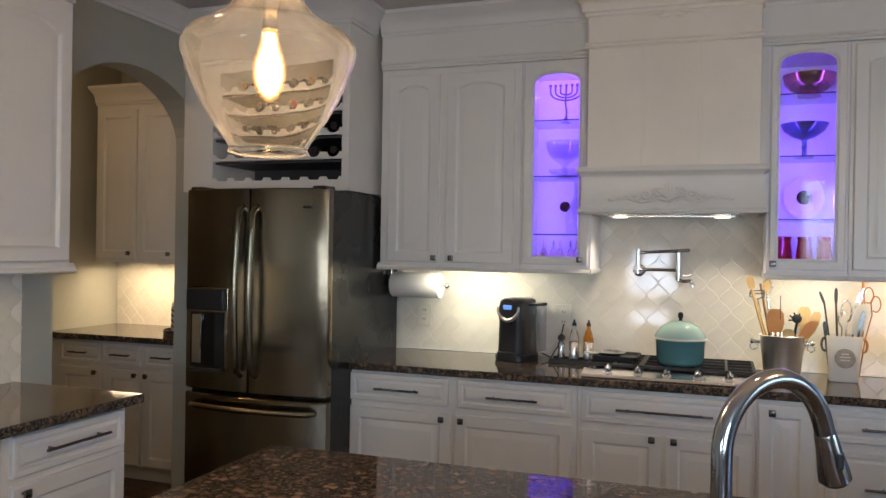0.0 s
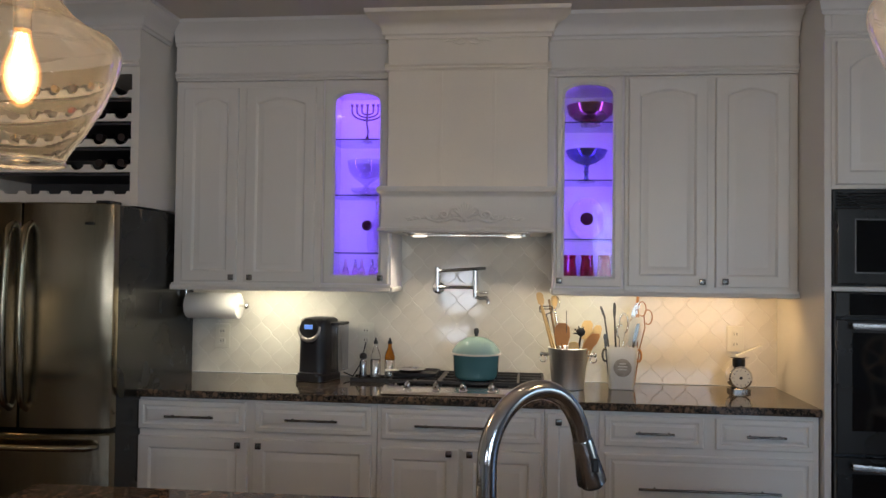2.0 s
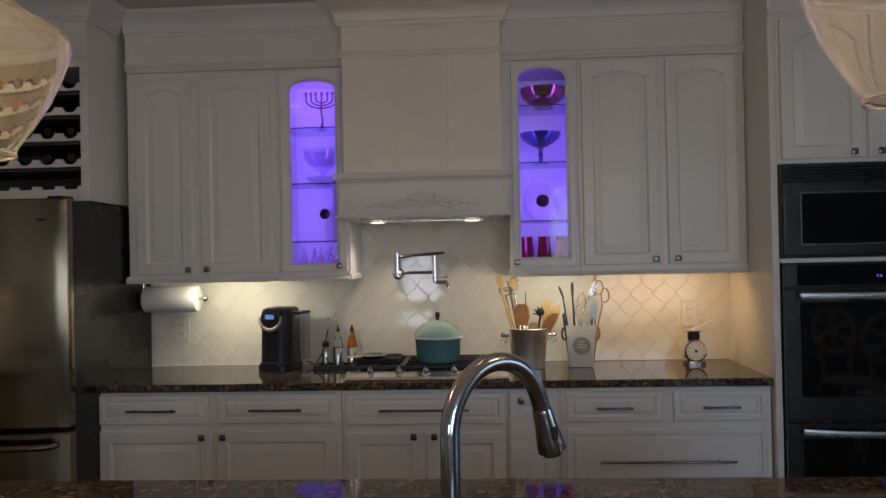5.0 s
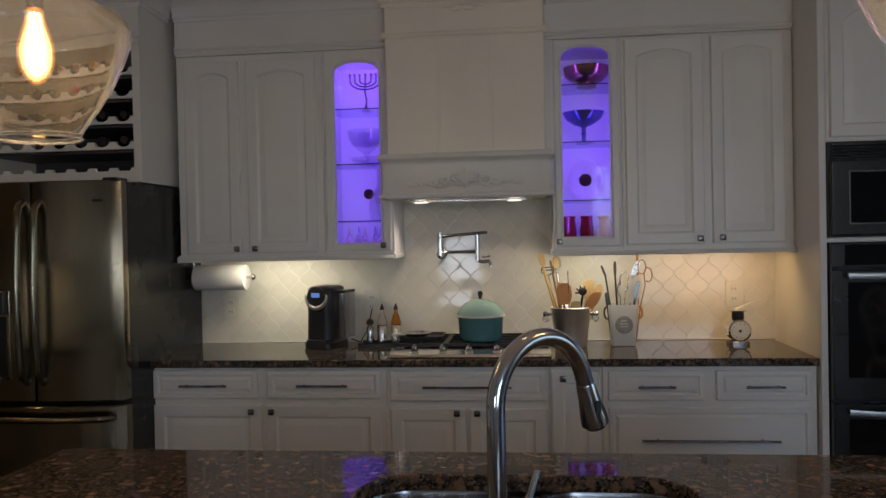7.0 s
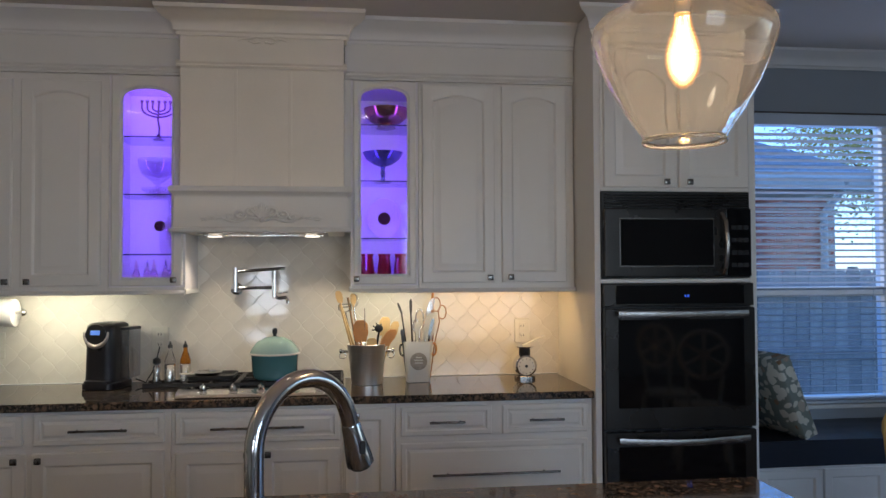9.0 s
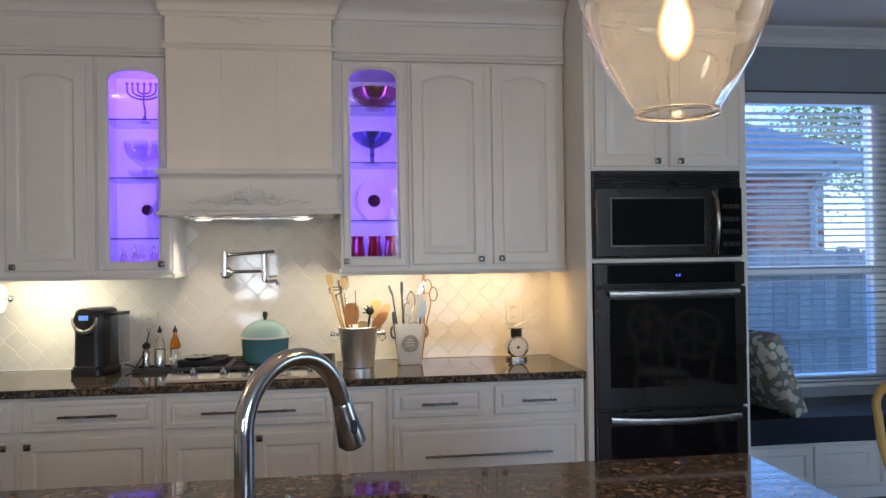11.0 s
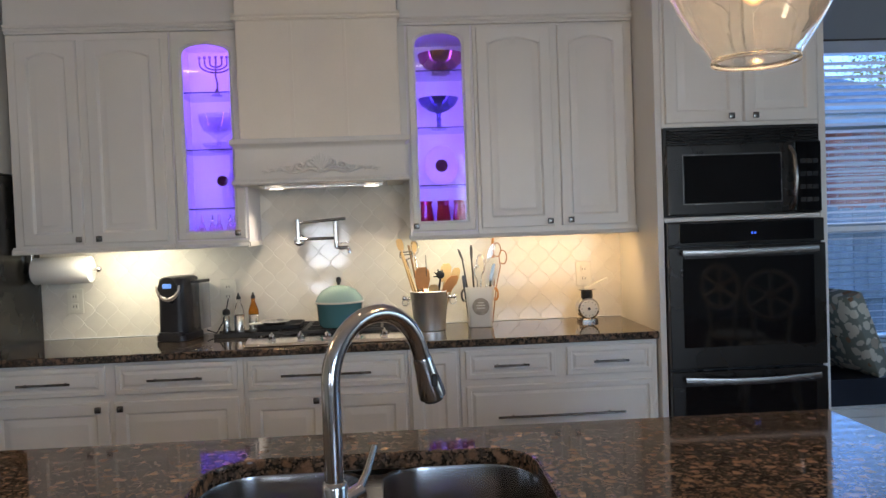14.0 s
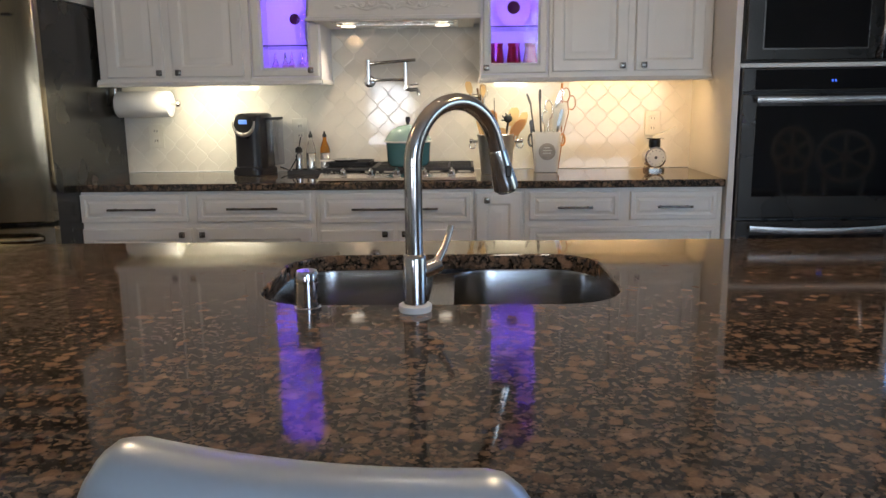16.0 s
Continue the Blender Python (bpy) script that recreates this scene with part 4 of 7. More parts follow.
def pendant(x, y, lift=0.0):
    o = thing("pendant_lamp", pose(x, y, lift), "seeded glass pendant lamp with a glowing bulb over the island", "pendant lamp", "pendant lamps")
    out = [(0.074, 1.680), (0.076, 1.687), (0.083, 1.699), (0.106, 1.732), (0.133, 1.778), (0.153, 1.824), (0.166, 1.862), (0.168, 1.876), (0.164, 1.892), (0.151, 1.907), (0.119, 1.923), (0.088, 1.944), (0.066, 1.970), (0.055, 2.000), (0.052, 2.050)]
    inn = [(r - 0.003, z) for r, z in reversed(out)]
    g = part("shade", Form().lathe(out + inn + [out[0]], seg=64, cap0=False, cap1=False), SEEDED, o, "clear seeded blown-glass shade, tinted warm for the bulb's light", 180)
    g.visible_shadow = False
    part("rim", Form().lathe([(0.0725, 1.676), (0.0760, 1.674), (0.0775, 1.678), (0.0755, 1.682), (0.0725, 1.680), (0.0725, 1.676)], seg=48, cap0=False, cap1=False), RIMGLASS, o, "", 180).visible_shadow = False
    part("cap", Form().lathe([(0.050, 2.045), (0.057, 2.050), (0.057, 2.075), (0.030, 2.095), (0.012, 2.105)], seg=32), NICKEL, o, "brushed metal cap", 40)
    part("stem", Form().tube([(0, 0, 2.10), (0, 0, CEIL - 0.02 - lift)], 0.007, 12), NICKEL, o)
    part("canopy", Form().lathe([(0.012, CEIL - 0.032 - lift), (0.055, CEIL - 0.024 - lift), (0.062, CEIL - 0.012 - lift), (0.062, CEIL - 0.001 - lift)], seg=32), NICKEL, o, "", 40)
    part("socket", Form().tube([(0, 0, 1.955), (0, 0, 2.06)], 0.018, 16), NICKEL, o)
    low = 1.835
    prof = [(0.006, low - 0.058), (0.017, low - 0.050), (0.028, low - 0.032), (0.033, low - 0.008), (0.032, low + 0.014), (0.026, low + 0.036), (0.018, low + 0.060), (0.014, low + 0.085)]
    # layered shells paint a glow that fades towards the bulb's edge
    shells = Form()
    inner = Form()
    for k in (1.0, 0.93):
        shells.lathe([(r * k, low + (z - low) * (0.2 + 0.8 * k)) for r, z in prof], seg=28)
    for k in (0.84, 0.72, 0.60, 0.46):
        inner.lathe([(r * k, low + (z - low) * (0.2 + 0.8 * k)) for r, z in prof], seg=28)
    bulb = part("bulb", shells, ENVELOPE, o, "warm glowing rounded bulb", 180)
    bulb.visible_shadow = False
    part("inner_glass", inner, HALO, bulb, "nested emissive shells that paint the bulb's halo", 180).visible_shadow = False
    part("socket_sleeve", Form().tube([(0, 0, low + 0.082), (0, 0, 1.96)], 0.0155, 16), NICKEL, o)
    # a ball of emission draws the white centre of the glow
    core = part("filament_core", Form().ball((0, 0, low - 0.004), 0.013, 16, (1, 1, 2.2)), FILAMENT, bulb, "emissive ball for the bulb's white centre", 60)
    core.visible_shadow = False
    for k in range(4):
        a = math.pi * k / 2 + 0.4
        q = [(0.006 * math.cos(a), 0.006 * math.sin(a), low + 0.076), (0.014 * math.cos(a), 0.014 * math.sin(a), low + 0.033), (0.016 * math.cos(a + 0.5), 0.016 * math.sin(a + 0.5), low - 0.027), (0.004 * math.cos(a), 0.004 * math.sin(a), low - 0.040)]
        part("filament", Form().tube(q, 0.0012, 6), FILAMENT, bulb).visible_shadow = False


pendant(-0.615, -2.9)
pendant(1.00, -2.9, 0.046)


# ---- recessed ceiling lights ----
DOWNLENS = mk_glow("downlight_lens", (1.0, 0.86, 0.68), 20)
for x in (-1.26, 0.53):
    o = thing("recessed_light", pose(x, -2.80, CEIL), "round white recessed ceiling light, lit", "ceiling light", "recessed lights")
    part("trim_ring", Form().lathe([(0.062, -0.001), (0.064, -0.006), (0.084, -0.006), (0.088, -0.001)], seg=32, cap0=False, cap1=False), TRIM, o, "", 40)
    part("lens", Form().lathe([(0.0615, -0.0012), (0.055, -0.004), (0.002, -0.005)], seg=32), DOWNLENS, o, "lit frosted lens", 60)


# ---- cooktop ----
def cooktop():
    o = thing("gas_cooktop", pose(0, 0, 0.914), "stainless steel gas cooktop with black grates and five knobs", "cooktop")
    part("tray", Form().box(-0.382, 0.382, -0.603, -0.095, 0.0, 0.012, 0.004), STEELH, o)
    part("burner_well", Form().box(-0.372, 0.372, -0.520, -0.110, 0.0125, 0.016, 0.002, 1), BLACKGLASS, o)
    part("front_panel", Form().loops([[(-0.38, -0.606, 0.004), (-0.38, -0.600, 0.016), (-0.38, -0.528, 0.034), (-0.38, -0.522, 0.012)], [(0.38, -0.606, 0.004), (0.38, -0.600, 0.016), (0.38, -0.528, 0.034), (0.38, -0.522, 0.012)]]), STEELH, o, "sloped steel control strip")
    for x in (-0.263, -0.130, -0.003, 0.128, 0.262):
        t = Matrix.Translation((x, -0.566, 0.022)) @ pose(0, 0, 0, 25, 0, 0)
        k = part("knob", Form().lathe([(0.021, 0.0), (0.021, 0.006), (0.016, 0.010), (0.0145, 0.028), (0.012, 0.031)], seg=20).box(-0.004, 0.004, -0.018, 0.018, 0.010, 0.036, 0.002), CHROME, o, "chrome burner knob", 40, t)
    for gx in (-0.247, 0.0, 0.247):
        f = Form()
        w = 0.118
        for x in (gx - w, gx, gx + w):
            f.box(x - 0.006, x + 0.006, -0.510, -0.120, 0.040, 0.056, 0.002, 1)
        for y in (-0.505, -0.415, -0.315, -0.215, -0.125):
            f.box(gx - w, gx + w, y - 0.006, y + 0.006, 0.040, 0.056, 0.002, 1)
        for x in (gx - w, gx + w):
            for y in (-0.505, -0.125):
                f.box(x - 0.008, x + 0.008, y - 0.008, y + 0.008, 0.016, 0.042)
        part("grate", f, IRON, o, "black cast-iron grate")
    for bx, by in ((-0.247, -0.415), (-0.247, -0.215), (0.0, -0.315), (0.247, -0.415), (0.247, -0.215)):
        part("burner", Form().lathe([(0.045, 0.016), (0.045, 0.026), (0.034, 0.030), (0.034, 0.036), (0.004, 0.038)], (bx, by, 0), 24), IRON, o, "", 40)


cooktop()


# ---- side run along the west wall ----
W = pose(XL + 0.008, 0, 0, 0, 0, 90)
c = thing("base_cabinet", W, "white base cabinet with a drawer by the pantry arch", "cabinet", "side cabinets")
carcass(c, -2.33, -1.775, FACE + 0.008, 0, 0.876)
drawer(c, -2.300, -1.795, 0.728, 0.862, FACE + 0.008, 0.29, 0.800)
door(c, -2.300, -1.795, 0.115, 0.700, FACE + 0.008, 0, (-2.262, 0.675))
c = thing("base_cabinet", W, "white base cabinet beside the near worktop end", "cabinet", "side cabinets")
carcass(c, -3.40, -2.332, FACE + 0.008, 0, 0.876)
drawer(c, -2.870, -2.352, 0.728, 0.862, FACE + 0.008, 0.29, 0.800)
drawer(c, -3.390, -2.890, 0.728, 0.862, FACE + 0.008, 0.29, 0.800)
door(c, -2.870, -2.352, 0.115, 0.700, FACE + 0.008, 0, (-2.390, 0.675))
door(c, -3.390, -2.890, 0.115, 0.700, FACE + 0.008, 0, (-3.350, 0.675))
worktop(-3.42, -1.735, -0.665, -0.003, "polished brown granite worktop on the side cabinets", W)
c = thing("wall_cabinet", W, "white wall cabinet with an arched door beside the arch", "cabinet", "side cabinets")
wall_body(c, -2.75, -1.775)
door(c, -2.255, -1.795, 1.420, 2.405, -0.325, 0.05, (-2.220, 1.445))
door(c, -2.735, -2.275, 1.420, 2.405, -0.325, 0.05, (-2.310, 1.445))
light_rail(c, -2.75, -1.770, (0, 1))
part("cornice", Form().strip([(y - 0.325, z + 2.44) for y, z in CROWN], -2.75, -1.775).box(-2.75, -1.775, -0.330, -0.004, 2.44, 2.56), CABINET, c, "", 40)

# ---- pantry ----
P = pose(0, 0.375, 0)
c = thing("base_cabinet", P, "white pantry base cabinet with three drawers and doors", "cabinet", "pantry cabinets")
carcass(c, -3.89, -2.715, FACE + 0.008, 0, 0.876)
for x0, x1 in ((-3.80, -3.465), (-3.435, -3.160), (-3.135, -2.840)):
    drawer(c, x0, x1, 0.728, 0.862, FACE + 0.008, 0.14, 0.795)
door(c, -3.80, -3.465, 0.115, 0.700, FACE + 0.008, 0, (-3.50, 0.675))
door(c, -3.435, -3.160, 0.115, 0.700, FACE + 0.008, 0, (-3.190, 0.675))
door(c, -3.135, -2.840, 0.115, 0.700, FACE + 0.008, 0, (-3.105, 0.675))
worktop(-3.896, -2.714, -0.655, -0.004, "polished brown granite worktop in the pantry", P)
c = thing("wall_cabinet", P, "cream-lit white pantry wall cabinet with plain doors", "cabinet", "pantry cabinets")
wall_body(c, -3.80, -2.72, 0.325, 1.365, 2.42)
door(c, -3.775, -3.455, 1.385, 2.385, -0.325, 0, (-3.495, 1.425))
door(c, -3.440, -3.130, 1.385, 2.385, -0.325, 0, (-3.175, 1.425))
door(c, -3.110, -2.800, 1.385, 2.385, -0.325, 0, (-3.070, 1.425))
part("cornice", Form().strip([(y - 0.325, z + 2.42) for y, z in CROWN], -3.80, -2.72).box(-3.80, -2.72, -0.330, -0.004, 2.42, 2.54), CABINET, c, "", 40)


# ---- breakfast nook ----
NY = 0.65
setting("wall_nook", Form().box(2.60, 2.80, NY, NY + 0.15, 0, CEIL2).box(2.80, 5.55, NY, NY + 0.15, 0, 0.585).box(2.80, 5.55, NY, NY + 0.15, 2.50, CEIL2).box(4.14, 4.20, NY, NY + 0.15, 0.585, 2.50).box(5.55, 6.05, NY, NY + 0.15, 0, CEIL2), NOOKPAINT, "slate painted window wall of the breakfast nook", "wall")
# the white blind's colour is shifted to the blue of the daylight
DAYBLIND = mk("daylit_blue_slat", (0.52, 0.57, 0.64), 0.45, var=0.05, bump=0.05)
# blue put into the glass so the view outside reads as cool daylight
DAYPANE = mk_pane("daylight_tinted_pane", (0.76, 0.87, 1.0))


def window(name, x0, x1, z0, z1, jamb=0.045):
    w = tagged(thing(name, pose(0, NY, 0), "white double-hung window with an open slatted blind", "window"), kind="structure")
    t = 0.045
    for nm, q in (("window_frame", (x0, x0 + t, z0, z1)), ("window_frame", (x1 - jamb, x1, z0, z1)), ("window_frame", (x0 + t, x1 - jamb, z1 - t, z1)), ("window_frame", (x0 + t, x1 - jamb, z0, z0 + t))):
        part(nm, Form().box(q[0], q[1], 0.02, 0.11, q[2], q[3], 0.003, 1), TRIM, w)
    zm = 1.335
    part("meeting_rail", Form().box(x0 + t, x1 - jamb, 0.035, 0.085, zm - 0.03, zm + 0.03, 0.004), TRIM, w)
    for a, b in ((z0 + t, zm - 0.03), (zm + 0.03, z1 - t)):
        g = part("pane", Form().box(x0 + t, x1 - jamb, 0.060, 0.064, a, b), DAYPANE, w, "window pane tinted blue for the daylight")
        g.visible_shadow = False
    part("window_sill", Form().box(x0 - 0.03, x1 + 0.03, -0.03, 0.02, z0 - 0.028, z0 - 0.001, 0.004), TRIM, w)
    part("head_rail", Form().box(x0 + 0.006, x1 - 0.006, -0.035, 0.018, z1 - 0.055, z1 + 0.02, 0.004), DAYBLIND, w)
    # dark bar drawn for the shadow line over the head rail
    part("top_trim", Form().box(x0 - 0.02, x1 + 0.01, -0.030, 0.018, z1 + 0.021, z1 + 0.034, 0.003), DARKPULL, w, "thin dark strip for the shadow above the blind")
    n = int((z1 - 0.07 - z0 - 0.03) / 0.043)
    first = None
    for k in range(n):
        z = z0 + 0.035 + 0.043 * k
        mm = Matrix.Translation(((x0 + x1) / 2, -0.008, z)) @ pose(0, 0, 0, -15, 0, 0)
        if first is None:
            half = (x1 - x0) / 2 - 0.012
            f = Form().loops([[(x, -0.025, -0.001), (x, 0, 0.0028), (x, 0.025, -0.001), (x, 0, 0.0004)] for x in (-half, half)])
            first = part("slat", f, DAYBLIND, w, "", None, mm)
        else:
            share("slat", first, w, mm)
    part("bottom_rail", Form().box(x0 + 0.012, x1 - 0.012, -0.030, 0.014, z0 + 0.006, z0 + 0.024, 0.004), DAYBLIND, w)
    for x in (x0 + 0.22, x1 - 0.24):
        part("ladder_cord", Form().tube([(x, -0.034, z0 + 0.02), (x, -0.034, z1 - 0.05)], 0.0014, 6), DAYBLIND, w)


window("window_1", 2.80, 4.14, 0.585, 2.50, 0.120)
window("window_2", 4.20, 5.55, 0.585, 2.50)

CUSHION = mk("navy_leather", (0.005, 0.007, 0.016), 0.33, var=0.25, scale=6, bump=0.35, bscale=26, spec=0.5)
b = thing("window_seat", pose(0, 0.05, 0), "built-in white window seat bench with panelled front", "bench")
part("seat_box", Form().box(2.722, 6.045, 0.0, 0.596, 0.07, 0.335, 0.003, 1), CABINET, b)
part("plinth", Form().box(2.722, 6.045, -0.012, 0.59, 0.0, 0.069, 0.004), TRIM, b)
for x in (2.745, 3.150, 3.580, 4.010, 4.44):
    part("panel", panel_front(0.395, 0.235, 0, 0.05, False), CABINET, b, "", 25, Matrix.Translation((x, 0.0, 0.085)))


def cushion_form(w, d, h, r=0.03, puff=0.0, n=12):
    """A stuffed slab with rounded edges and a slight swell."""
    f = Form()
    bmesh.ops.create_cube(f.bm, size=1, matrix=Matrix.Diagonal((w, d, h, 1)))
    bmesh.ops.subdivide_edges(f.bm, edges=f.bm.edges[:], cuts=n, use_grid_fill=True)
    for v in f.bm.verts:
        x, y, z = v.co.x / w * 2, v.co.y / d * 2, v.co.z / h * 2
        fall = (1 - x ** 6) * (1 - y ** 6)
        v.co.z += math.copysign(puff * fall, z) if abs(z) > 0.5 else 0
        k = max(0, abs(x) - 1 + 2 * r / w) + max(0, abs(y) - 1 + 2 * r / d)
        v.co.z *= 1 - 0.12 * min(1, k * 8) if puff else 1
        v.co += 0.004 * noise.noise_vector(v.co * 7)
    return f


cu = thing("seat_cushion", pose(4.38, 0.335, 0.4125), "dark navy leather cushion on the window seat", "cushion")
part("cover", cushion_form(3.29, 0.60, 0.150, n=20), CUSHION, cu, "", 60)


def mk_leafy(name):
    m, n, l, b = nodes_of(name)
    tc, vo, ns = n.new("ShaderNodeTexCoord"), n.new("ShaderNodeTexVoronoi"), n.new("ShaderNodeTexNoise")
    vo.inputs["Scale"].default_value, ns.inputs["Scale"].default_value = 20, 16
    l.new(tc.outputs["Object"], ns.inputs["Vector"])
    ad = n.new("ShaderNodeVectorMath")
    ad.operation = "MULTIPLY_ADD"
    l.new(ns.outputs["Color"], ad.inputs[0])
    ad.inputs[1].default_value = (0.05, 0.05, 0.05)
    l.new(tc.outputs["Object"], ad.inputs[2])
    l.new(ad.outputs[0], vo.inputs["Vector"])
    r = n.new("ShaderNodeValToRGB")
    e = r.color_ramp.elements
    e[0].position, e[0].color = 0.0, (0.60, 0.57, 0.48, 1)
    e[1].position, e[1].color = 0.76, (0.62, 0.59, 0.50, 1)
    for p, c in ((0.60, (0.64, 0.61, 0.52, 1)), (0.66, (0.20, 0.11, 0.055, 1)), (0.74, (0.24, 0.13, 0.07, 1))):
        r.color_ramp.elements.new(p).color = c
    sp = n.new("ShaderNodeSeparateColor")
    l.new(vo.outputs["Color"], sp.inputs["Color"])
    l.new(sp.outputs["Red"], r.inputs["Fac"])
    petal = n.new("ShaderNodeMapRange")
    petal.interpolation_type = "SMOOTHSTEP"
    petal.inputs["From Min"].default_value, petal.inputs["From Max"].default_value = 0.48, 0.56
    l.new(vo.outputs["Distance"], petal.inputs["Value"])
    mix = n.new("ShaderNodeMix")
    mix.data_type = "RGBA"
    l.new(petal.outputs[0], mix.inputs["Factor"])
    l.new(r.outputs["Color"], mix.inputs["A"])
    mix.inputs["B"].default_value = (0.20, 0.22, 0.19, 1)
    l.new(mix.outputs["Result"], b.inputs["Base Color"])
    b.inputs["Roughness"].default_value = 0.85
    return m


LEAFY = mk_leafy("leaf_print_fabric")
for x, ry, rz, lab in ((2.965, 68, 8, "leaf-patterned grey and cream pillow leaning in the seat corner"), (4.14, 112, -10, "leaf-patterned grey and cream pillow by the window")):
    p = thing("throw_pillow", Matrix.Translation((x, 0.27, 0.735)) @ pose(0, 0, 0, 0, ry, rz), lab, "pillow", "throw pillows")
    part("cover", cushion_form(0.50, 0.46, 0.10, 0.05, 0.035, 12), LEAFY, p, "", 80)

HONEY = mk("honey_oak", (0.62, 0.42, 0.15), 0.35, var=0.22, scale=5, bump=0.12, bscale=60, stretch=(1, 1, 0.2))


def dining_chair(m):
    o = thing("dining_chair", m, "honey oak dining chair with a bowed back", "chair")
    part("seat", Form().lathe([(0.01, 0.435), (0.19, 0.436), (0.215, 0.448), (0.215, 0.462), (0.19, 0.470), (0.01, 0.462)], seg=36), HONEY, o, "", 50)
    for x, y in ((-0.16, -0.15), (0.16, -0.15), (-0.15, 0.15), (0.15, 0.15)):
        part("leg", Form().tube([(x, y, 0.44), (x * 1.12, y * 1.12, 0.22), (x * 1.25, y * 1.25, 0.0)], [0.018, 0.021, 0.014], 12), HONEY, o, "", 60)
    pts = [(-0.19, 0.15, 0.44), (-0.215, 0.185, 0.60), (-0.215, 0.21, 0.74)] + [(-0.215 * math.cos(math.pi * k / 12), 0.22 + 0.03 * math.sin(math.pi * k / 12), 0.76 + 0.16 * math.sin(math.pi * k / 12)) for k in range(13)] + [(0.215, 0.21, 0.74), (0.215, 0.185, 0.60), (0.19, 0.15, 0.44)]
    part("back_bow", Form().tube(pts, 0.019, 12), HONEY, o, "", 60)
    for k in range(5):
        x = -0.11 + 0.055 * k
        part("spindle", Form().tube([(x, 0.165, 0.455), (x * 1.1, 0.20, 0.68), (x * 1.15, 0.235, 0.895 - 4.2 * x * x)], 0.008, 8), HONEY, o, "", 60)


dining_chair(pose(3.05, -1.15, 0, 0, 0, 110))



def wheel_chair_back(m):
    """Dining chair whose back is a spoked wheel."""
    o = thing("dining_chair", m, "pale oak dining chair with a spoked wheel back", "chair", "wheel-back chairs")
    part("seat", Form().lathe([(0.01, 0.435), (0.19, 0.436), (0.215, 0.448), (0.215, 0.462), (0.19, 0.470), (0.01, 0.462)], seg=36), PALEOAK, o, "", 50)
    for x, y in ((-0.16, -0.15), (0.16, -0.15), (-0.15, 0.15), (0.15, 0.15)):
        part("leg", Form().tube([(x, y, 0.44), (x * 1.12, y * 1.12, 0.22), (x * 1.25, y * 1.25, 0.0)], [0.018, 0.021, 0.014], 12), PALEOAK, o, "", 60)
    for s in (-1, 1):
        part("back_post", Form().tube([(s * 0.10, 0.16, 0.455), (s * 0.12, 0.185, 0.62), (s * 0.13, 0.195, 0.75)], 0.014, 12), PALEOAK, o, "", 60)
    ring = [(0.172 * math.cos(a), 0.20, 0.86 + 0.172 * math.sin(a)) for a in [2 * math.pi * k / 36 for k in range(37)]]
    part("wheel_rim", Form().tube(ring, 0.019, 12, False), PALEOAK, o, "", 60)
    part("hub", Form().lathe([(0.010, -0.018), (0.040, -0.016), (0.044, 0.0), (0.040, 0.016), (0.010, 0.018)], (0, 0.20, 0.86), 24, turn=pose(0, 0, 0, 90, 0, 0)), PALEOAK, o, "", 50)
    for k in range(6):
        a = math.pi * k / 3 + 0.52
        part("spoke", Form().tube([(0.036 * math.cos(a), 0.20, 0.86 + 0.036 * math.sin(a)), (0.166 * math.cos(a), 0.20, 0.86 + 0.166 * math.sin(a))], [0.013, 0.017], 10), PALEOAK, o, "", 60)


PALEOAK = mk("pale_oak", (0.78, 0.69, 0.50), 0.4, var=0.15, scale=5, bump=0.12, bscale=60)
wheel_chair_back(pose(3.07, -2.85, 0, 0, 0, 20))
wheel_chair_back(pose(3.10, -3.50, 0, 0, 0, 58))

BLUEMETAL = mk("silver_blue_metal", (0.50, 0.59, 0.70), 0.30, 0.6, var=0.06, scale=4, bump=0.06, bscale=120)


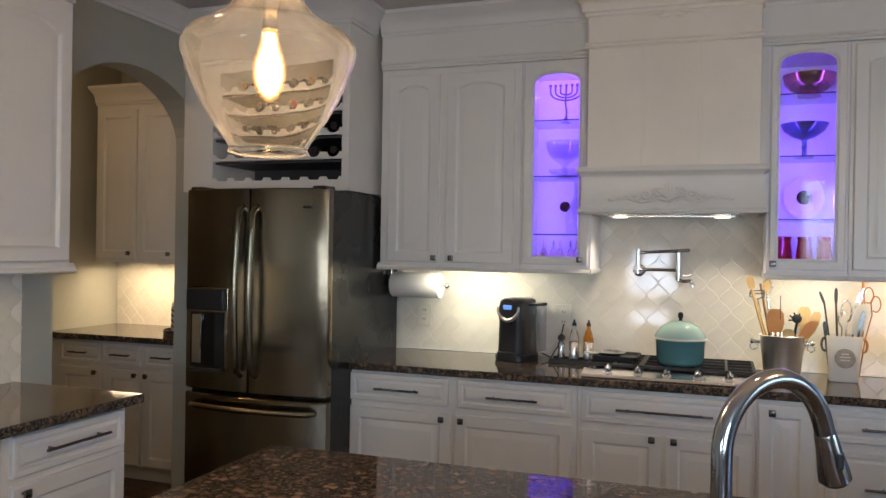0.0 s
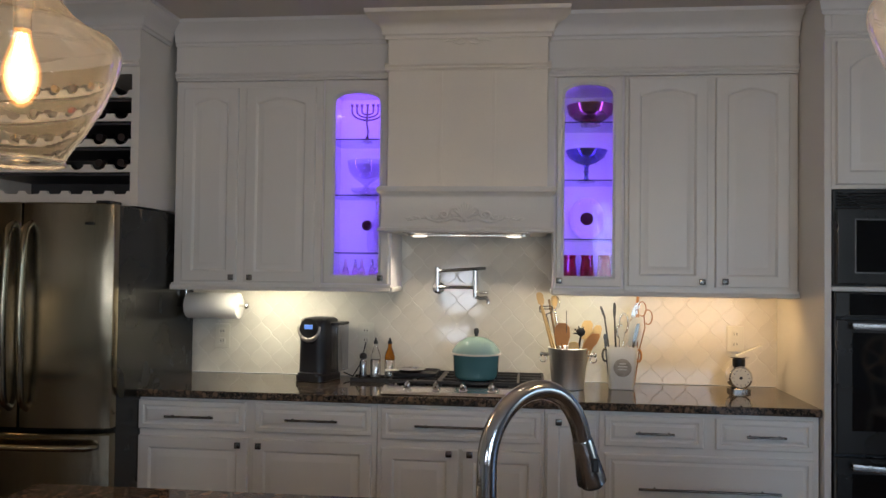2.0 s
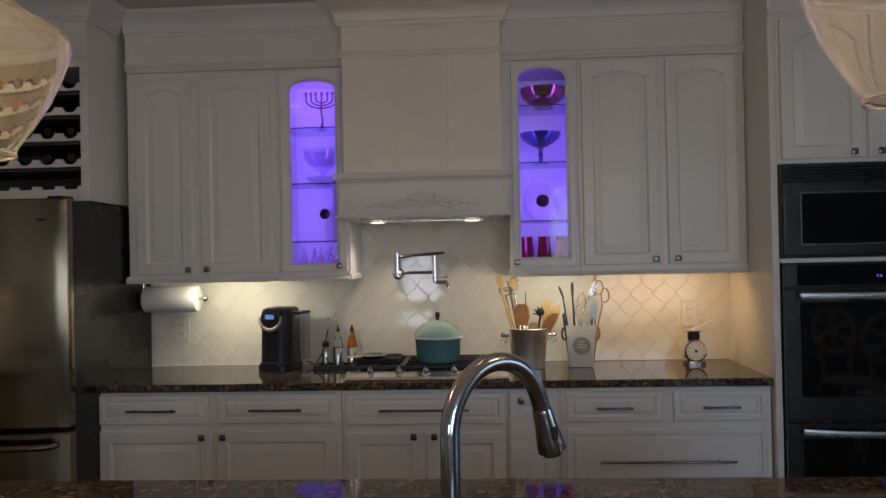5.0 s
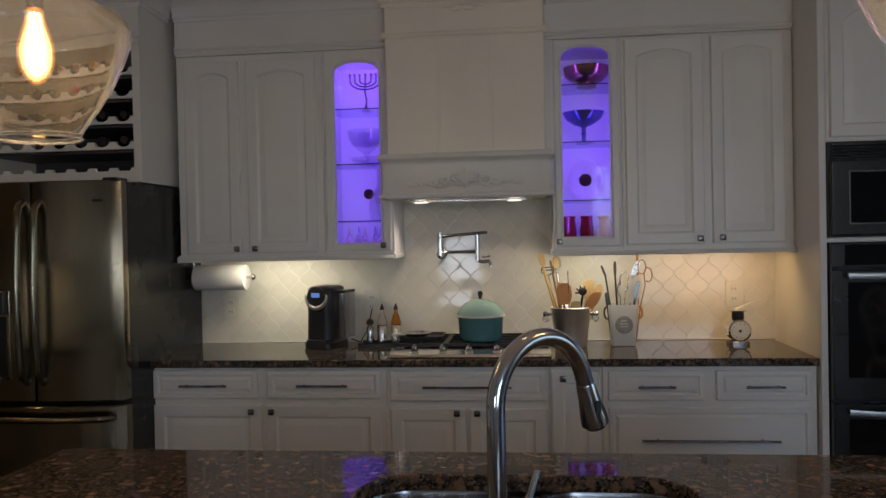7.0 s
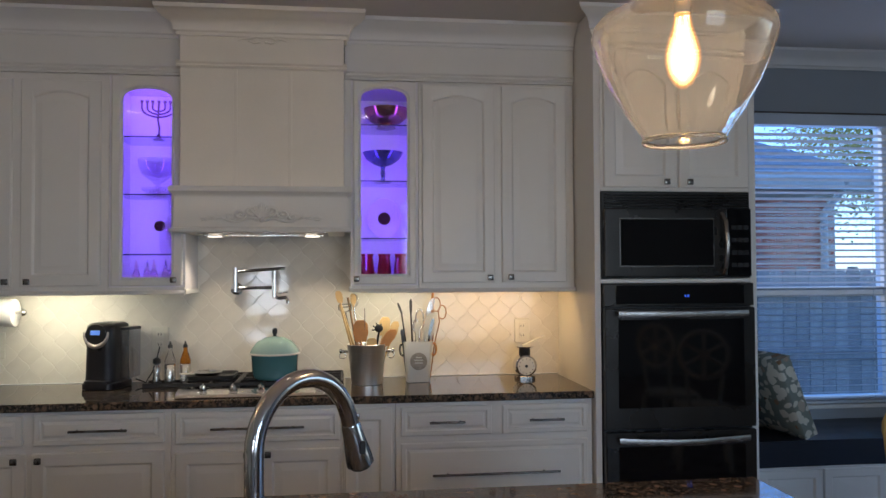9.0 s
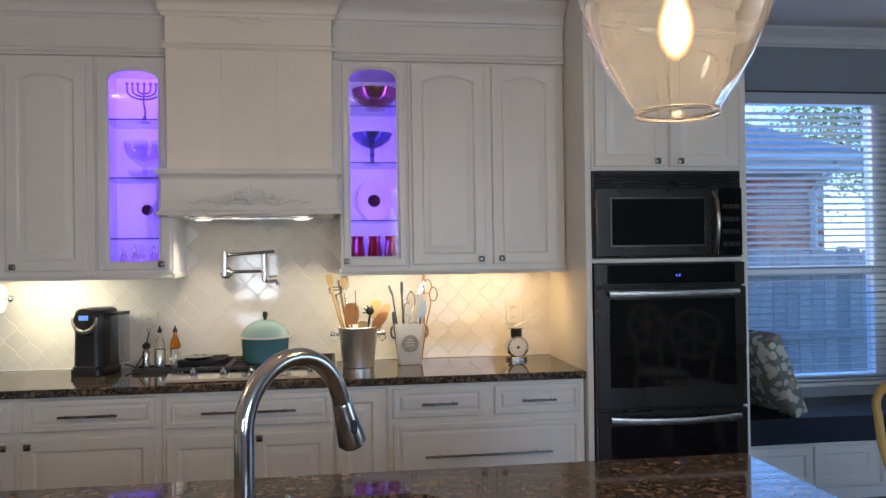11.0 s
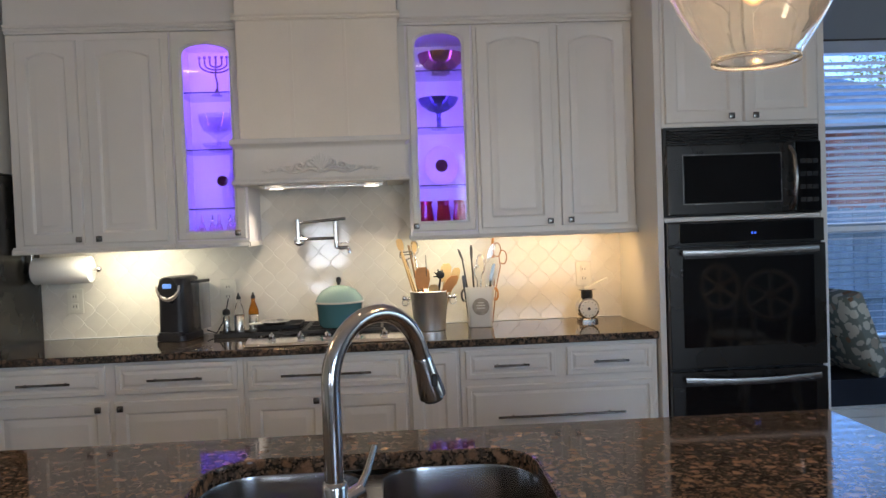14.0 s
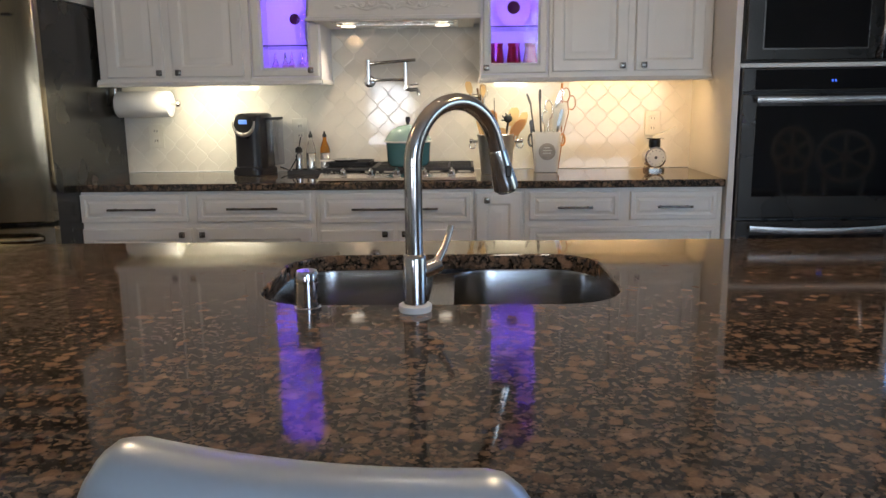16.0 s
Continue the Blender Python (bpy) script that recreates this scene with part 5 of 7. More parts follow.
def counter_stool(m):
    """Sheet-metal stool; the back curls over at the top."""
    o = thing("counter_stool", m, "silver-blue sheet metal counter stool with a curved back", "stool")
    part("seat", Form().loops([[(x, y, 0.64) for x, y in rounded(-0.18, 0.18, -0.17, 0.17, 0.05)], [(x, y, 0.662) for x, y in rounded(-0.185, 0.185, -0.175, 0.175, 0.055)], [(x, y, 0.668) for x, y in rounded(-0.175, 0.175, -0.165, 0.165, 0.05)]]), BLUEMETAL, o, "", 50)
    for sx in (-1, 1):
        for sy in (-1, 1):
            part("leg", Form().tube([(sx * 0.155, sy * 0.145, 0.65), (sx * 0.215, sy * 0.205, 0.0)], [0.017, 0.013], 10), BLUEMETAL, o, "", 60)
    for q in (((-0.19, -0.18), (0.19, -0.18)), ((-0.19, 0.18), (0.19, 0.18)), ((-0.19, -0.18), (-0.19, 0.18)), ((0.19, -0.18), (0.19, 0.18))):
        part("stretcher", Form().tube([(*q[0], 0.25), (*q[1], 0.25)], 0.010, 8), BLUEMETAL, o)
    for s in (-1, 1):
        part("back_post", Form().tube([(s * 0.165, -0.16, 0.65), (s * 0.180, -0.19, 0.85), (s * 0.178, -0.205, 0.955)], 0.013, 12), BLUEMETAL, o, "", 60)
    rail = []
    n = 26
    for k in range(n + 1):
        u = 2 * k / n - 1
        x = 0.197 * u
        z = 1.024 - 0.072 * max(0, abs(u) - 0.70) ** 2 / 0.09 - 0.020 * u
        y = -0.212 + 0.035 * u * u
        w = 0.5 + 0.5 * math.sqrt(max(0.02, 1 - max(0, abs(u) - 0.8) ** 2 / 0.04))
        low = z - 0.125 * w
        rail.append([(x, y - 0.020, low), (x, y - 0.020, z - 0.030), (x, y - 0.014, z - 0.010), (x, y, z - 0.001), (x, y + 0.016, z), (x, y + 0.038, z - 0.008), (x, y + 0.046, z - 0.024), (x, y + 0.041, z - 0.026), (x, y + 0.034, z - 0.012), (x, y + 0.016, z - 0.006), (x, y + 0.001, z - 0.007), (x, y - 0.008, z - 0.014), (x, y - 0.015, z - 0.032), (x, y - 0.015, low)])
    part("backrest", Form().loops(rail), BLUEMETAL, o, "wide curled metal back rail", 60)


counter_stool(pose(0.197, -3.635, 0.010))


# ---- outside the window ----
LAWN = mk("lawn", (0.07, 0.11, 0.035), 0.9, var=0.4, scale=3, bump=0.6, bscale=40)
BRICK = mk("brick", (0.56, 0.17, 0.11), 0.85, var=0.25, scale=9, bump=0.4, bscale=90, rand=0.25)
MORTAR = mk("mortar", (0.60, 0.57, 0.53), 0.9, var=0.1, bump=0.3)
SHINGLE = mk("shingle", (0.42, 0.43, 0.44), 0.9, var=0.3, scale=14, bump=0.6, bscale=50)
FENCEWOOD = mk("fence_wood", (0.42, 0.40, 0.38), 0.85, var=0.3, scale=5, bump=0.4, bscale=40, stretch=(6, 6, 1), rand=0.2)
LEAF = mk("leaf", (0.12, 0.17, 0.045), 0.6, var=0.45, scale=7)
# thin leaves let the sun shine through
thin = LEAF.node_tree.nodes.new("ShaderNodeBsdfTranslucent")
thin.inputs["Color"].default_value = (0.55, 0.55, 0.18, 1)
both = LEAF.node_tree.nodes.new("ShaderNodeMixShader")
both.inputs["Fac"].default_value = 0.55
LEAF.node_tree.links.new(LEAF.node_tree.nodes["Principled BSDF"].outputs[0], both.inputs[1])
LEAF.node_tree.links.new(thin.outputs[0], both.inputs[2])
LEAF.node_tree.links.new(both.outputs[0], LEAF.node_tree.nodes["Material Output"].inputs["Surface"])
BARK = mk("bark", (0.13, 0.10, 0.075), 0.9, var=0.3, bump=0.7, bscale=30)
setting("ground", Form().box(-60, 80, 0.80, 120, -0.5, -0.35).box(-60, 80, -80, -8.06, -0.5, -0.35), LAWN, "green lawn outside", "lawn")


def neighbour_house():
    x1, y0, eave = 7.20, 6.0, 2.71
    o = thing("neighbour_house", pose(0, 0, -0.35), "brick house with a grey hipped roof beyond the fence", "house")
    part("wall", Form().box(-6, x1, y0, y0 + 8, 0, eave + 0.30), MORTAR, o)
    part("roof", Form().loops([[(-6.5, y0 - 0.5, eave + 0.35), (x1 + 0.6, y0 - 0.5, eave + 0.35), (x1 + 0.6, y0 + 8.5, eave + 0.35), (-6.5, y0 + 8.5, eave + 0.35)], [(-2.5, y0 + 3.9, eave + 2.65), (x1 - 3.9, y0 + 3.9, eave + 2.65), (x1 - 3.9, y0 + 4.1, eave + 2.65), (-2.5, y0 + 4.1, eave + 2.65)]]), SHINGLE, o)
    part("fascia", Form().box(-6.5, x1 + 0.6, y0 - 0.53, y0 - 0.50, eave + 0.18, eave + 0.40).box(-6.5, x1 + 0.58, y0 - 0.5, y0, eave + 0.20, eave + 0.23), TRIM, o, "white fascia board")
    part("gutter", Form().box(-6.5, x1 + 0.6, y0 - 0.64, y0 - 0.53, eave + 0.30, eave + 0.41, 0.02), TRIM, o)
    part("downspout", Form().tube([(x1 - 0.16, y0 - 0.55, eave + 0.32), (x1 - 0.18, y0 - 0.35, eave + 0.10), (x1 - 0.20, y0 - 0.06, eave - 0.1), (x1 - 0.20, y0 - 0.06, 0.1)], 0.05, 10), TRIM, o, "white downspout", 60)
    wf = part("window", Form().box(4.55, 5.35, y0 - 0.05, y0 + 0.02, 1.0, 2.35, 0.01), TRIM, o, "white framed window")
    part("pane", Form().box(4.62, 5.28, y0 - 0.055, y0 - 0.045, 1.07, 2.28), DAYPANE, wf)
    proto = None
    w, h = 0.205, 0.068
    row = 0
    count = 0
    z = 1.55
    while z < eave + 0.12:
        x = 5.45 + (0.11 if row % 2 else 0)
        while x + w < x1 + 0.01:
            mm = Matrix.Translation((x, y0 - 0.012, z))
            if proto is None:
                proto = part("brick", Form().box(0, w, 0, 0.02, 0, h, 0.003, 1), BRICK, o, "", None, mm)
            elif count < 290:
                share("brick", proto, o, mm)
            count += 1
            x += w + 0.013
        z += h + 0.012
        row += 1
    f = Form()
    for r in range(46):
        zz = 0.02 + r * 0.080
        for k in range(26):
            xx = 2.0 + (0.11 if r % 2 else 0) + k * 0.218
            if zz + h < eave + 0.2 and not (xx > 5.2 and zz > 1.5) and not (4.3 < xx < 5.4 and 0.95 < zz < 2.4):
                q = [(xx, y0 - 0.010, zz), (xx + w, y0 - 0.010, zz), (xx + w, y0 - 0.010, zz + h), (xx, y0 - 0.010, zz + h)]
                f.loops([q, [(a, y0 + 0.01, c) for a, b, c in q]], True, False)
    tagged(part("brickwork", f, BRICK, o), kind="stuff")


neighbour_house()


def fence():
    o = thing("wooden_fence", pose(0, 3.4, -0.35), "weathered grey board fence between the gardens", "fence")
    rnd = random.Random(9)
    proto = part("board", Form().loops([[(0, 0, 0), (0.138, 0, 0), (0.138, 0, 1.79), (0.115, 0, 1.84), (0.023, 0, 1.84), (0, 0, 1.79)], [(0, 0.02, 0), (0.138, 0.02, 0), (0.138, 0.02, 1.79), (0.115, 0.02, 1.84), (0.023, 0.02, 1.84), (0, 0.02, 1.79)]]), FENCEWOOD, o, "", None, Matrix.Translation((1.6, 0, 0)))
    for k in range(1, 66):
        share("board", proto, o, Matrix.Translation((1.6 + 0.143 * k, rnd.uniform(-0.006, 0.006), rnd.uniform(-0.03, 0.02))))
    for z in (0.30, 0.90, 1.55):
        part("rail", Form().box(1.5, 11.2, -0.045, -0.004, z, z + 0.09, 0.004), FENCEWOOD, o)
    for k in range(5):
        part("post", Form().box(1.9 + 2.3 * k, 2.0 + 2.3 * k, -0.15, -0.05, 0, 1.75, 0.005), FENCEWOOD, o)


fence()


def tree(x, y, height, spread, seed):
    rnd = random.Random(seed)
    o = thing("garden_tree", pose(x, y, -0.35), "leafy green garden tree behind the fence", "tree", "garden trees")
    f = Form().tube([(0, 0, 0), (0.05, 0.02, height * 0.3), (-0.03, 0.0, height * 0.6), (0.02, 0, height * 0.85)], [0.16, 0.13, 0.09, 0.04], 10)
    for k in range(9):
        a, z = rnd.uniform(0, 6.28), height * rnd.uniform(0.3, 0.75)
        r = spread * rnd.uniform(0.5, 0.9)
        f.tube([(0, 0, z), (r * 0.5 * math.cos(a), r * 0.5 * math.sin(a), z + 0.3), (r * math.cos(a), r * math.sin(a), z + 0.8)], [0.05, 0.035, 0.012], 6)
    part("trunk", f, BARK, o, "", 60)
    verts, faces = [], []
    for c in range(170):
        a, r = rnd.uniform(0, 6.28), spread * math.sqrt(rnd.random())
        cz = height * rnd.uniform(0.44, 1.0)
        r *= 1 - 0.5 * max(0, cz / height - 0.6)
        cx, cy = r * math.cos(a), r * math.sin(a)
        for _ in range(75):
            p = Vector((cx + rnd.gauss(0, 0.26), cy + rnd.gauss(0, 0.26), cz + rnd.gauss(0, 0.22)))
            u = Vector((rnd.gauss(0, 1), rnd.gauss(0, 1), rnd.gauss(0, 1))).normalized() * rnd.uniform(0.035, 0.07)
            v = u.orthogonal().normalized() * rnd.uniform(0.018, 0.035)
            i = len(verts)
            verts += [p - u, p + v, p + u, p - v]
            faces.append((i, i + 1, i + 2, i + 3))
    me = bpy.data.meshes.new("crown")
    me.from_pydata(verts, [], faces)
    me.materials.append(LEAF)
    cr = new("crown", me)
    cr.parent = o


tree(10.9, 9.5, 6.4, 2.3, 1)
tree(14.5, 15.0, 9.0, 2.8, 2)
tree(10.5, 21.0, 9.5, 3.0, 3)


# ---- backsplash ----
def tiled(name, m, x0, x1, z0, z1, label, areas, dx=0.0595, dz=0.066, px=-0.028, pz=1.331):
    """Lantern tiles on a grout bed; areas are the (x0, x1, z0, z1) that tiles' centres may take."""
    bed = setting(name, Form().box(x0, x1, -0.0068, 0.0, z0, z1), GROUT, label, "backsplash", m)
    edge = []
    for (ax, az), (cx, cz) in (((1, 0), (0, 1)), ((-1, 0), (0, 1)), ((-1, 0), (0, -1)), ((1, 0), (0, -1))):
        side = []
        for k in range(7):
            t = k / 6
            w = 0.0038 * math.sin(2 * math.pi * t)
            side.append((dx * (ax + (cx - ax) * t) + w * (ax or cx) * 0.74, dz * (az + (cz - az) * t) + w * (az or cz) * 0.67))
        edge += side[:-1] if (ax, cz) in ((1, 1), (-1, -1)) else side[:0:-1]

    def inset(g):
        return [(x * (1 - g / dx), z * (1 - g / dz)) for x, z in edge]
    rings = [[(x, y, z) for x, z in inset(g)] for y, g in ((-0.0064, 0.0006), (-0.0076, 0.0008), (-0.0081, 0.0020), (-0.0084, 0.0040), (-0.0084, 0.0065))]
    proto, rnd = None, random.Random(3)
    z = pz + dz * math.ceil((z0 - dz - pz) / dz)
    while z <= z1 + dz:
        k = round((z - pz) / dz)
        x = px + dx * (2 * math.ceil((x0 - dx - px) / (2 * dx)) + (k % 2))
        while x <= x1 + dx:
            if any(q[0] <= x <= q[1] and q[2] <= z <= q[3] for q in areas):
                mm = Matrix.Translation((x, 0, z)) @ pose(0, 0, 0, rnd.uniform(-0.22, 0.22), 0, rnd.uniform(-0.22, 0.22))
                if proto is None:
                    proto = part("tile", Form().loops(rings, False, True), TILE, bed, "", 60, mm)
                else:
                    share("tile", proto, bed, mm)
            x += 2 * dx
        z += dz
    return bed


tiled("backsplash", pose(0, 0, 0), -1.549, 1.555, 0.880, 1.69, "glossy cream lantern-shaped tile backsplash", ((-1.60, 1.60, 0.84, 1.42), (-0.37, 0.37, 1.40, 1.72)))
tiled("backsplash_west", pose(XL, 0, 0, 0, 0, 90), -2.60, -1.70, 0.880, 1.39, "glossy cream lantern-shaped tile backsplash", ((-2.60, -1.72, 0.85, 1.42),))
tiled("backsplash_pantry", pose(0, 0.38, 0), -3.896, -2.72, 0.880, 1.39, "glossy cream lantern-shaped tile backsplash", ((-3.90, -2.70, 0.85, 1.42),))

setting("trim_caulk", Form().box(-1.545, 1.554, -0.0125, -0.002, 0.9142, 0.9195, 0.002, 1), TRIM, "thin white caulk line along the worktop", "caulk")
CREAM = mk("cream_plastic", (0.70, 0.68, 0.60), 0.4, var=0.04)


def outlet(m, label):
    o = thing("wall_outlet", m, label, "outlet", "wall outlets")
    part("plate", Form().box(-0.042, 0.042, -0.008, 0, -0.066, 0.066, 0.003), CREAM, o)
    for z in (-0.026, 0.026):
        s = part("socket", Form().box(-0.017, 0.017, -0.011, -0.0075, z - 0.017, z + 0.017, 0.003), CREAM, o)
        for x in (-0.007, 0.007):
            part("slot", Form().box(x - 0.0015, x + 0.0015, -0.0118, -0.0108, z - 0.006, z + 0.006), BLACK, s)


outlet(pose(-1.375, -0.0112, 1.115), "cream double wall outlet on the tiled backsplash")
outlet(pose(-0.575, -0.0112, 1.135), "cream double wall outlet on the tiled backsplash")
outlet(pose(1.347, -0.0112, 1.155), "cream double wall outlet on the tiled backsplash")
outlet(pose(XL + 0.0108, -2.02, 1.15, 0, 0, 90), "cream double wall outlet on the tiled backsplash")

# ---- on and over the worktop ----
PAPER = mk("paper_towel", (0.80, 0.79, 0.76), 0.9, var=0.04, bump=0.5, bscale=70)
o = thing("paper_towel_holder", pose(0, -0.17, 1.288), "paper towel roll on a rod under the wall cabinet", "towel holder")
turn = pose(0, 0, 0, 0, 90, 0)
part("roll", Form().lathe([(0.020, -0.140), (0.066, -0.140), (0.068, -0.137), (0.068, 0.137), (0.066, 0.140), (0.020, 0.140)], (-1.365, 0, 0), 36, turn=turn), PAPER, o, "white paper roll", 40)
part("rod", Form().tube([(-1.525, 0, 0), (-1.195, 0, 0)], 0.008, 12).ball((-1.190, 0, 0), 0.017, 14), NICKEL, o, "dark metal rod with a ball end", 60)
part("bracket", Form().box(-1.520, -1.512, -0.012, 0.012, -0.01, 0.088, 0.002), NICKEL, o)

DARKGREY = mk("charcoal_plastic", (0.016, 0.015, 0.019), 0.3, var=0.12, bump=0.06)
SILVER = mk("silver_plastic", (0.42, 0.38, 0.35), 0.3, 0.6, var=0.06)
SCREEN = mk_glow("blue_display", (0.10, 0.22, 0.60), 0.9)
TANK = mk_pane("clear_tank", (0.86, 0.86, 0.88), 0.22)
o = thing("coffee_maker", pose(-0.790, -0.185, 0.914, 0, 0, -14) @ Matrix.Diagonal((0.90, 0.95, 1.0, 1)), "charcoal pod coffee maker with a lit blue display", "coffee maker")
part("base", Form().loops([[(x, y, z) for x, y in rounded(-0.098 + s, 0.088 - s, -0.105 + s, 0.13 - s, 0.04)] for z, s in ((0, 0.004), (0.004, 0), (0.030, 0), (0.036, 0.006))]), DARKGREY, o, "", 40)
part("drip_tray", Form().loops([[(x, y, z) for x, y in rounded(-0.080 + s, 0.070 - s, -0.112 + s, 0.0, 0.035)] for z, s in ((0.030, 0), (0.044, 0), (0.047, 0.006))]), DARKGREY, o, "", 40)
part("column", Form().loops([[(x, y, z) for x, y in rounded(-0.090 + s, 0.082 - s, -0.045 - t, 0.125 - s, 0.05)] for z, s, t in ((0.036, 0, 0.048), (0.20, 0.003, 0.044), (0.26, 0.0, 0.052), (0.312, 0.006, 0.04), (0.322, 0.02, 0.02))]), DARKGREY, o, "", 50)
head = part("brew_head", Form().loops([[(x, y, z) for x, y in rounded(-0.080 + s, 0.072 - s, -0.100 + s, 0.03, 0.05)] for z, s in ((0.210, 0.012), (0.222, 0.002), (0.300, 0.0), (0.318, 0.010), (0.322, 0.03))]), DARKGREY, o, "rounded brewing head", 50)
pts = [(-0.004 + 0.068 * math.cos(a), -0.100 + 0.006 * math.sin(a), 0.276 + 0.064 * math.sin(a)) for a in [math.pi * (0.97 + 1.06 * k / 24) for k in range(25)]]
part("trim_ring", Form().tube(pts, [0.005 + 0.006 * math.sin(math.pi * k / 24) for k in range(25)], 10), SILVER, head, "silver band round the display", 60)
part("display", Form().box(-0.030, 0.022, -0.112, -0.104, 0.268, 0.290, 0.003), SCREEN, head, "lit blue display")
part("display_glass", Form().lathe([(0.002, 0), (0.058, 0), (0.060, 0.004)], (-0.004, -0.100, 0.262), 28, turn=pose(0, 0, 0, 90, 0, 0)), BLACK, head)
part("water_tank", Form().loops([[(x, y, z) for x, y in rounded(0.086, 0.138, -0.03, 0.115, 0.02)] for z in (0.05, 0.285)]), TANK, o, "clear water tank")
part("tank_lid", Form().loops([[(x, y, z) for x, y in rounded(0.084, 0.140, -0.032, 0.117, 0.02)] for z in (0.286, 0.300)]), DARKGREY, o)
part("power_cord", Form().tube([(0.10, 0.12, 0.03), (0.16, 0.12, 0.012), (0.20, 0.14, 0.08), (0.222, 0.158, 0.19)], 0.004, 8), BLACK, o, "", 60)

# oils on their tray
TRAY = mk("tray_black", (0.02, 0.018, 0.018), 0.3)
OIL = mk_glass("amber_oil", (0.85, 0.32, 0.04), 0.02)
CLEARGLASS = mk_glass("clear_glass", (0.95, 0.97, 1.0), 0.0)
tx, ty = -0.495, -0.17
o = thing("condiment_tray", pose(tx, ty, 0.914), "small dark tray with condiments beside the cooktop", "tray")
part("tray", Form().box(-0.115, 0.115, -0.06, 0.06, 0, 0.008, 0.003).box(-0.115, 0.115, -0.063, -0.058, 0, 0.022, 0.002, 1).box(-0.115, 0.115, 0.058, 0.063, 0, 0.022, 0.002, 1), TRAY, o)


def cruet(x, y, liquid, h, label):
    c = thing("oil_cruet", pose(x, y, 0.9225), label, "bottle", "oil cruets")
    part("sleeve", Form().lathe([(0.027, 0.0), (0.0275, 0.003), (0.0275, h * 0.46), (0.026, h * 0.47)], seg=24), STEELH, c, "brushed steel sleeve", 40)
    part("glass", Form().lathe([(0.0262, h * 0.47), (0.0262, h * 0.56), (0.018, h * 0.68), (0.010, h * 0.78), (0.010, h * 0.86)], seg=24), liquid, c, "tapering glass shoulder", 60)
    part("pourer", Form().lathe([(0.0115, h * 0.85), (0.0115, h * 0.91), (0.006, h * 0.94), (0.004, h * 1.0)], seg=14), BLACK, c, "black pourer", 40)


cruet(tx + 0.006, ty - 0.01, CLEARGLASS, 0.215, "steel and clear glass oil cruet with a pourer")
cruet(tx + 0.078, ty + 0.0, OIL, 0.215, "steel and glass cruet of amber oil")
c = thing("pepper_mill", pose(tx - 0.062, ty + 0.005, 0.9225), "black and steel pepper mill on the tray", "pepper mill")
part("body", Form().lathe([(0.022, 0), (0.024, 0.01), (0.017, 0.05), (0.020, 0.085), (0.012, 0.10)], seg=20), NICKEL, c, "", 50)
part("cap", Form().lathe([(0.012, 0.10), (0.020, 0.107), (0.019, 0.125), (0.007, 0.135)], seg=20), BLACK, c, "", 50)
c = thing("salt_cellar", pose(tx + 0.145, ty - 0.02, 0.914), "small steel lidded salt cellar", "salt cellar")
part("pot", Form().lathe([(0.022, 0), (0.026, 0.01), (0.026, 0.045), (0.022, 0.052), (0.006, 0.058), (0.006, 0.066), (0.003, 0.07)], seg=24), STEELH, c, "", 40)

# pot on the cooktop
TEAL = mk("teal_enamel", (0.065, 0.185, 0.205), 0.12, var=0.08, scale=4, rvar=0.04, coat=0.4)
MINT = mk("mint_enamel", (0.38, 0.56, 0.50), 0.12, var=0.06, rvar=0.04, coat=0.4)
o = thing("dutch_oven", pose(0.044, -0.40, 0.9705), "teal enamelled pot with a mint lid on the cooktop", "pot")
part("pot_body", Form().lathe([(0.085, 0.0), (0.098, 0.004), (0.105, 0.02), (0.113, 0.115), (0.116, 0.120), (0.110, 0.120), (0.100, 0.02), (0.01, 0.012)], seg=48), TEAL, o, "", 50)
lid = part("lid", Form().lathe([(0.1165, 0.1195), (0.118, 0.123), (0.117, 0.128), (0.106, 0.150), (0.084, 0.178), (0.045, 0.198), (0.004, 0.204)], seg=48), MINT, o, "pale mint domed lid", 50)
part("lid_rim", Form().lathe([(0.1185, 0.118), (0.1205, 0.121), (0.1205, 0.1245), (0.1175, 0.127)], seg=48, cap0=False, cap1=False), CREAM, lid, "", 60)
part("knob", Form().lathe([(0.008, 0.202), (0.008, 0.214), (0.012, 0.219), (0.012, 0.236), (0.008, 0.242), (0.002, 0.243)], seg=20), BLACK, lid, "black lid knob", 50)
o = thing("griddle_pan", pose(-0.255, -0.33, 0.9705), "black square griddle pan lying on the cooktop grate", "pan")
part("pan", Form().loops([[(x, y, z) for x, y in rounded(-0.105 + s, 0.105 - s, -0.105 + s, 0.105 - s, 0.03)] for z, s in ((0, 0.01), (0.004, 0.0), (0.022, -0.004), (0.022, 0.002), (0.007, 0.008))], True, True), IRON, o, "", 40)
o = thing("spoon_rest", pose(-0.285, -0.315, 0.9775, 0, 0, 20), "polished steel spoon rest on the griddle", "spoon rest")
part("dish", Form().lathe([(0.03, 0.0), (0.05, 0.004), (0.072, 0.022), (0.070, 0.023), (0.048, 0.007), (0.002, 0.004)], seg=32), CHROME, o, "", 50)
part("grip", Form().box(-0.13, -0.06, -0.018, 0.018, 0.014, 0.020, 0.003), CREAM, o, "white ceramic grip")

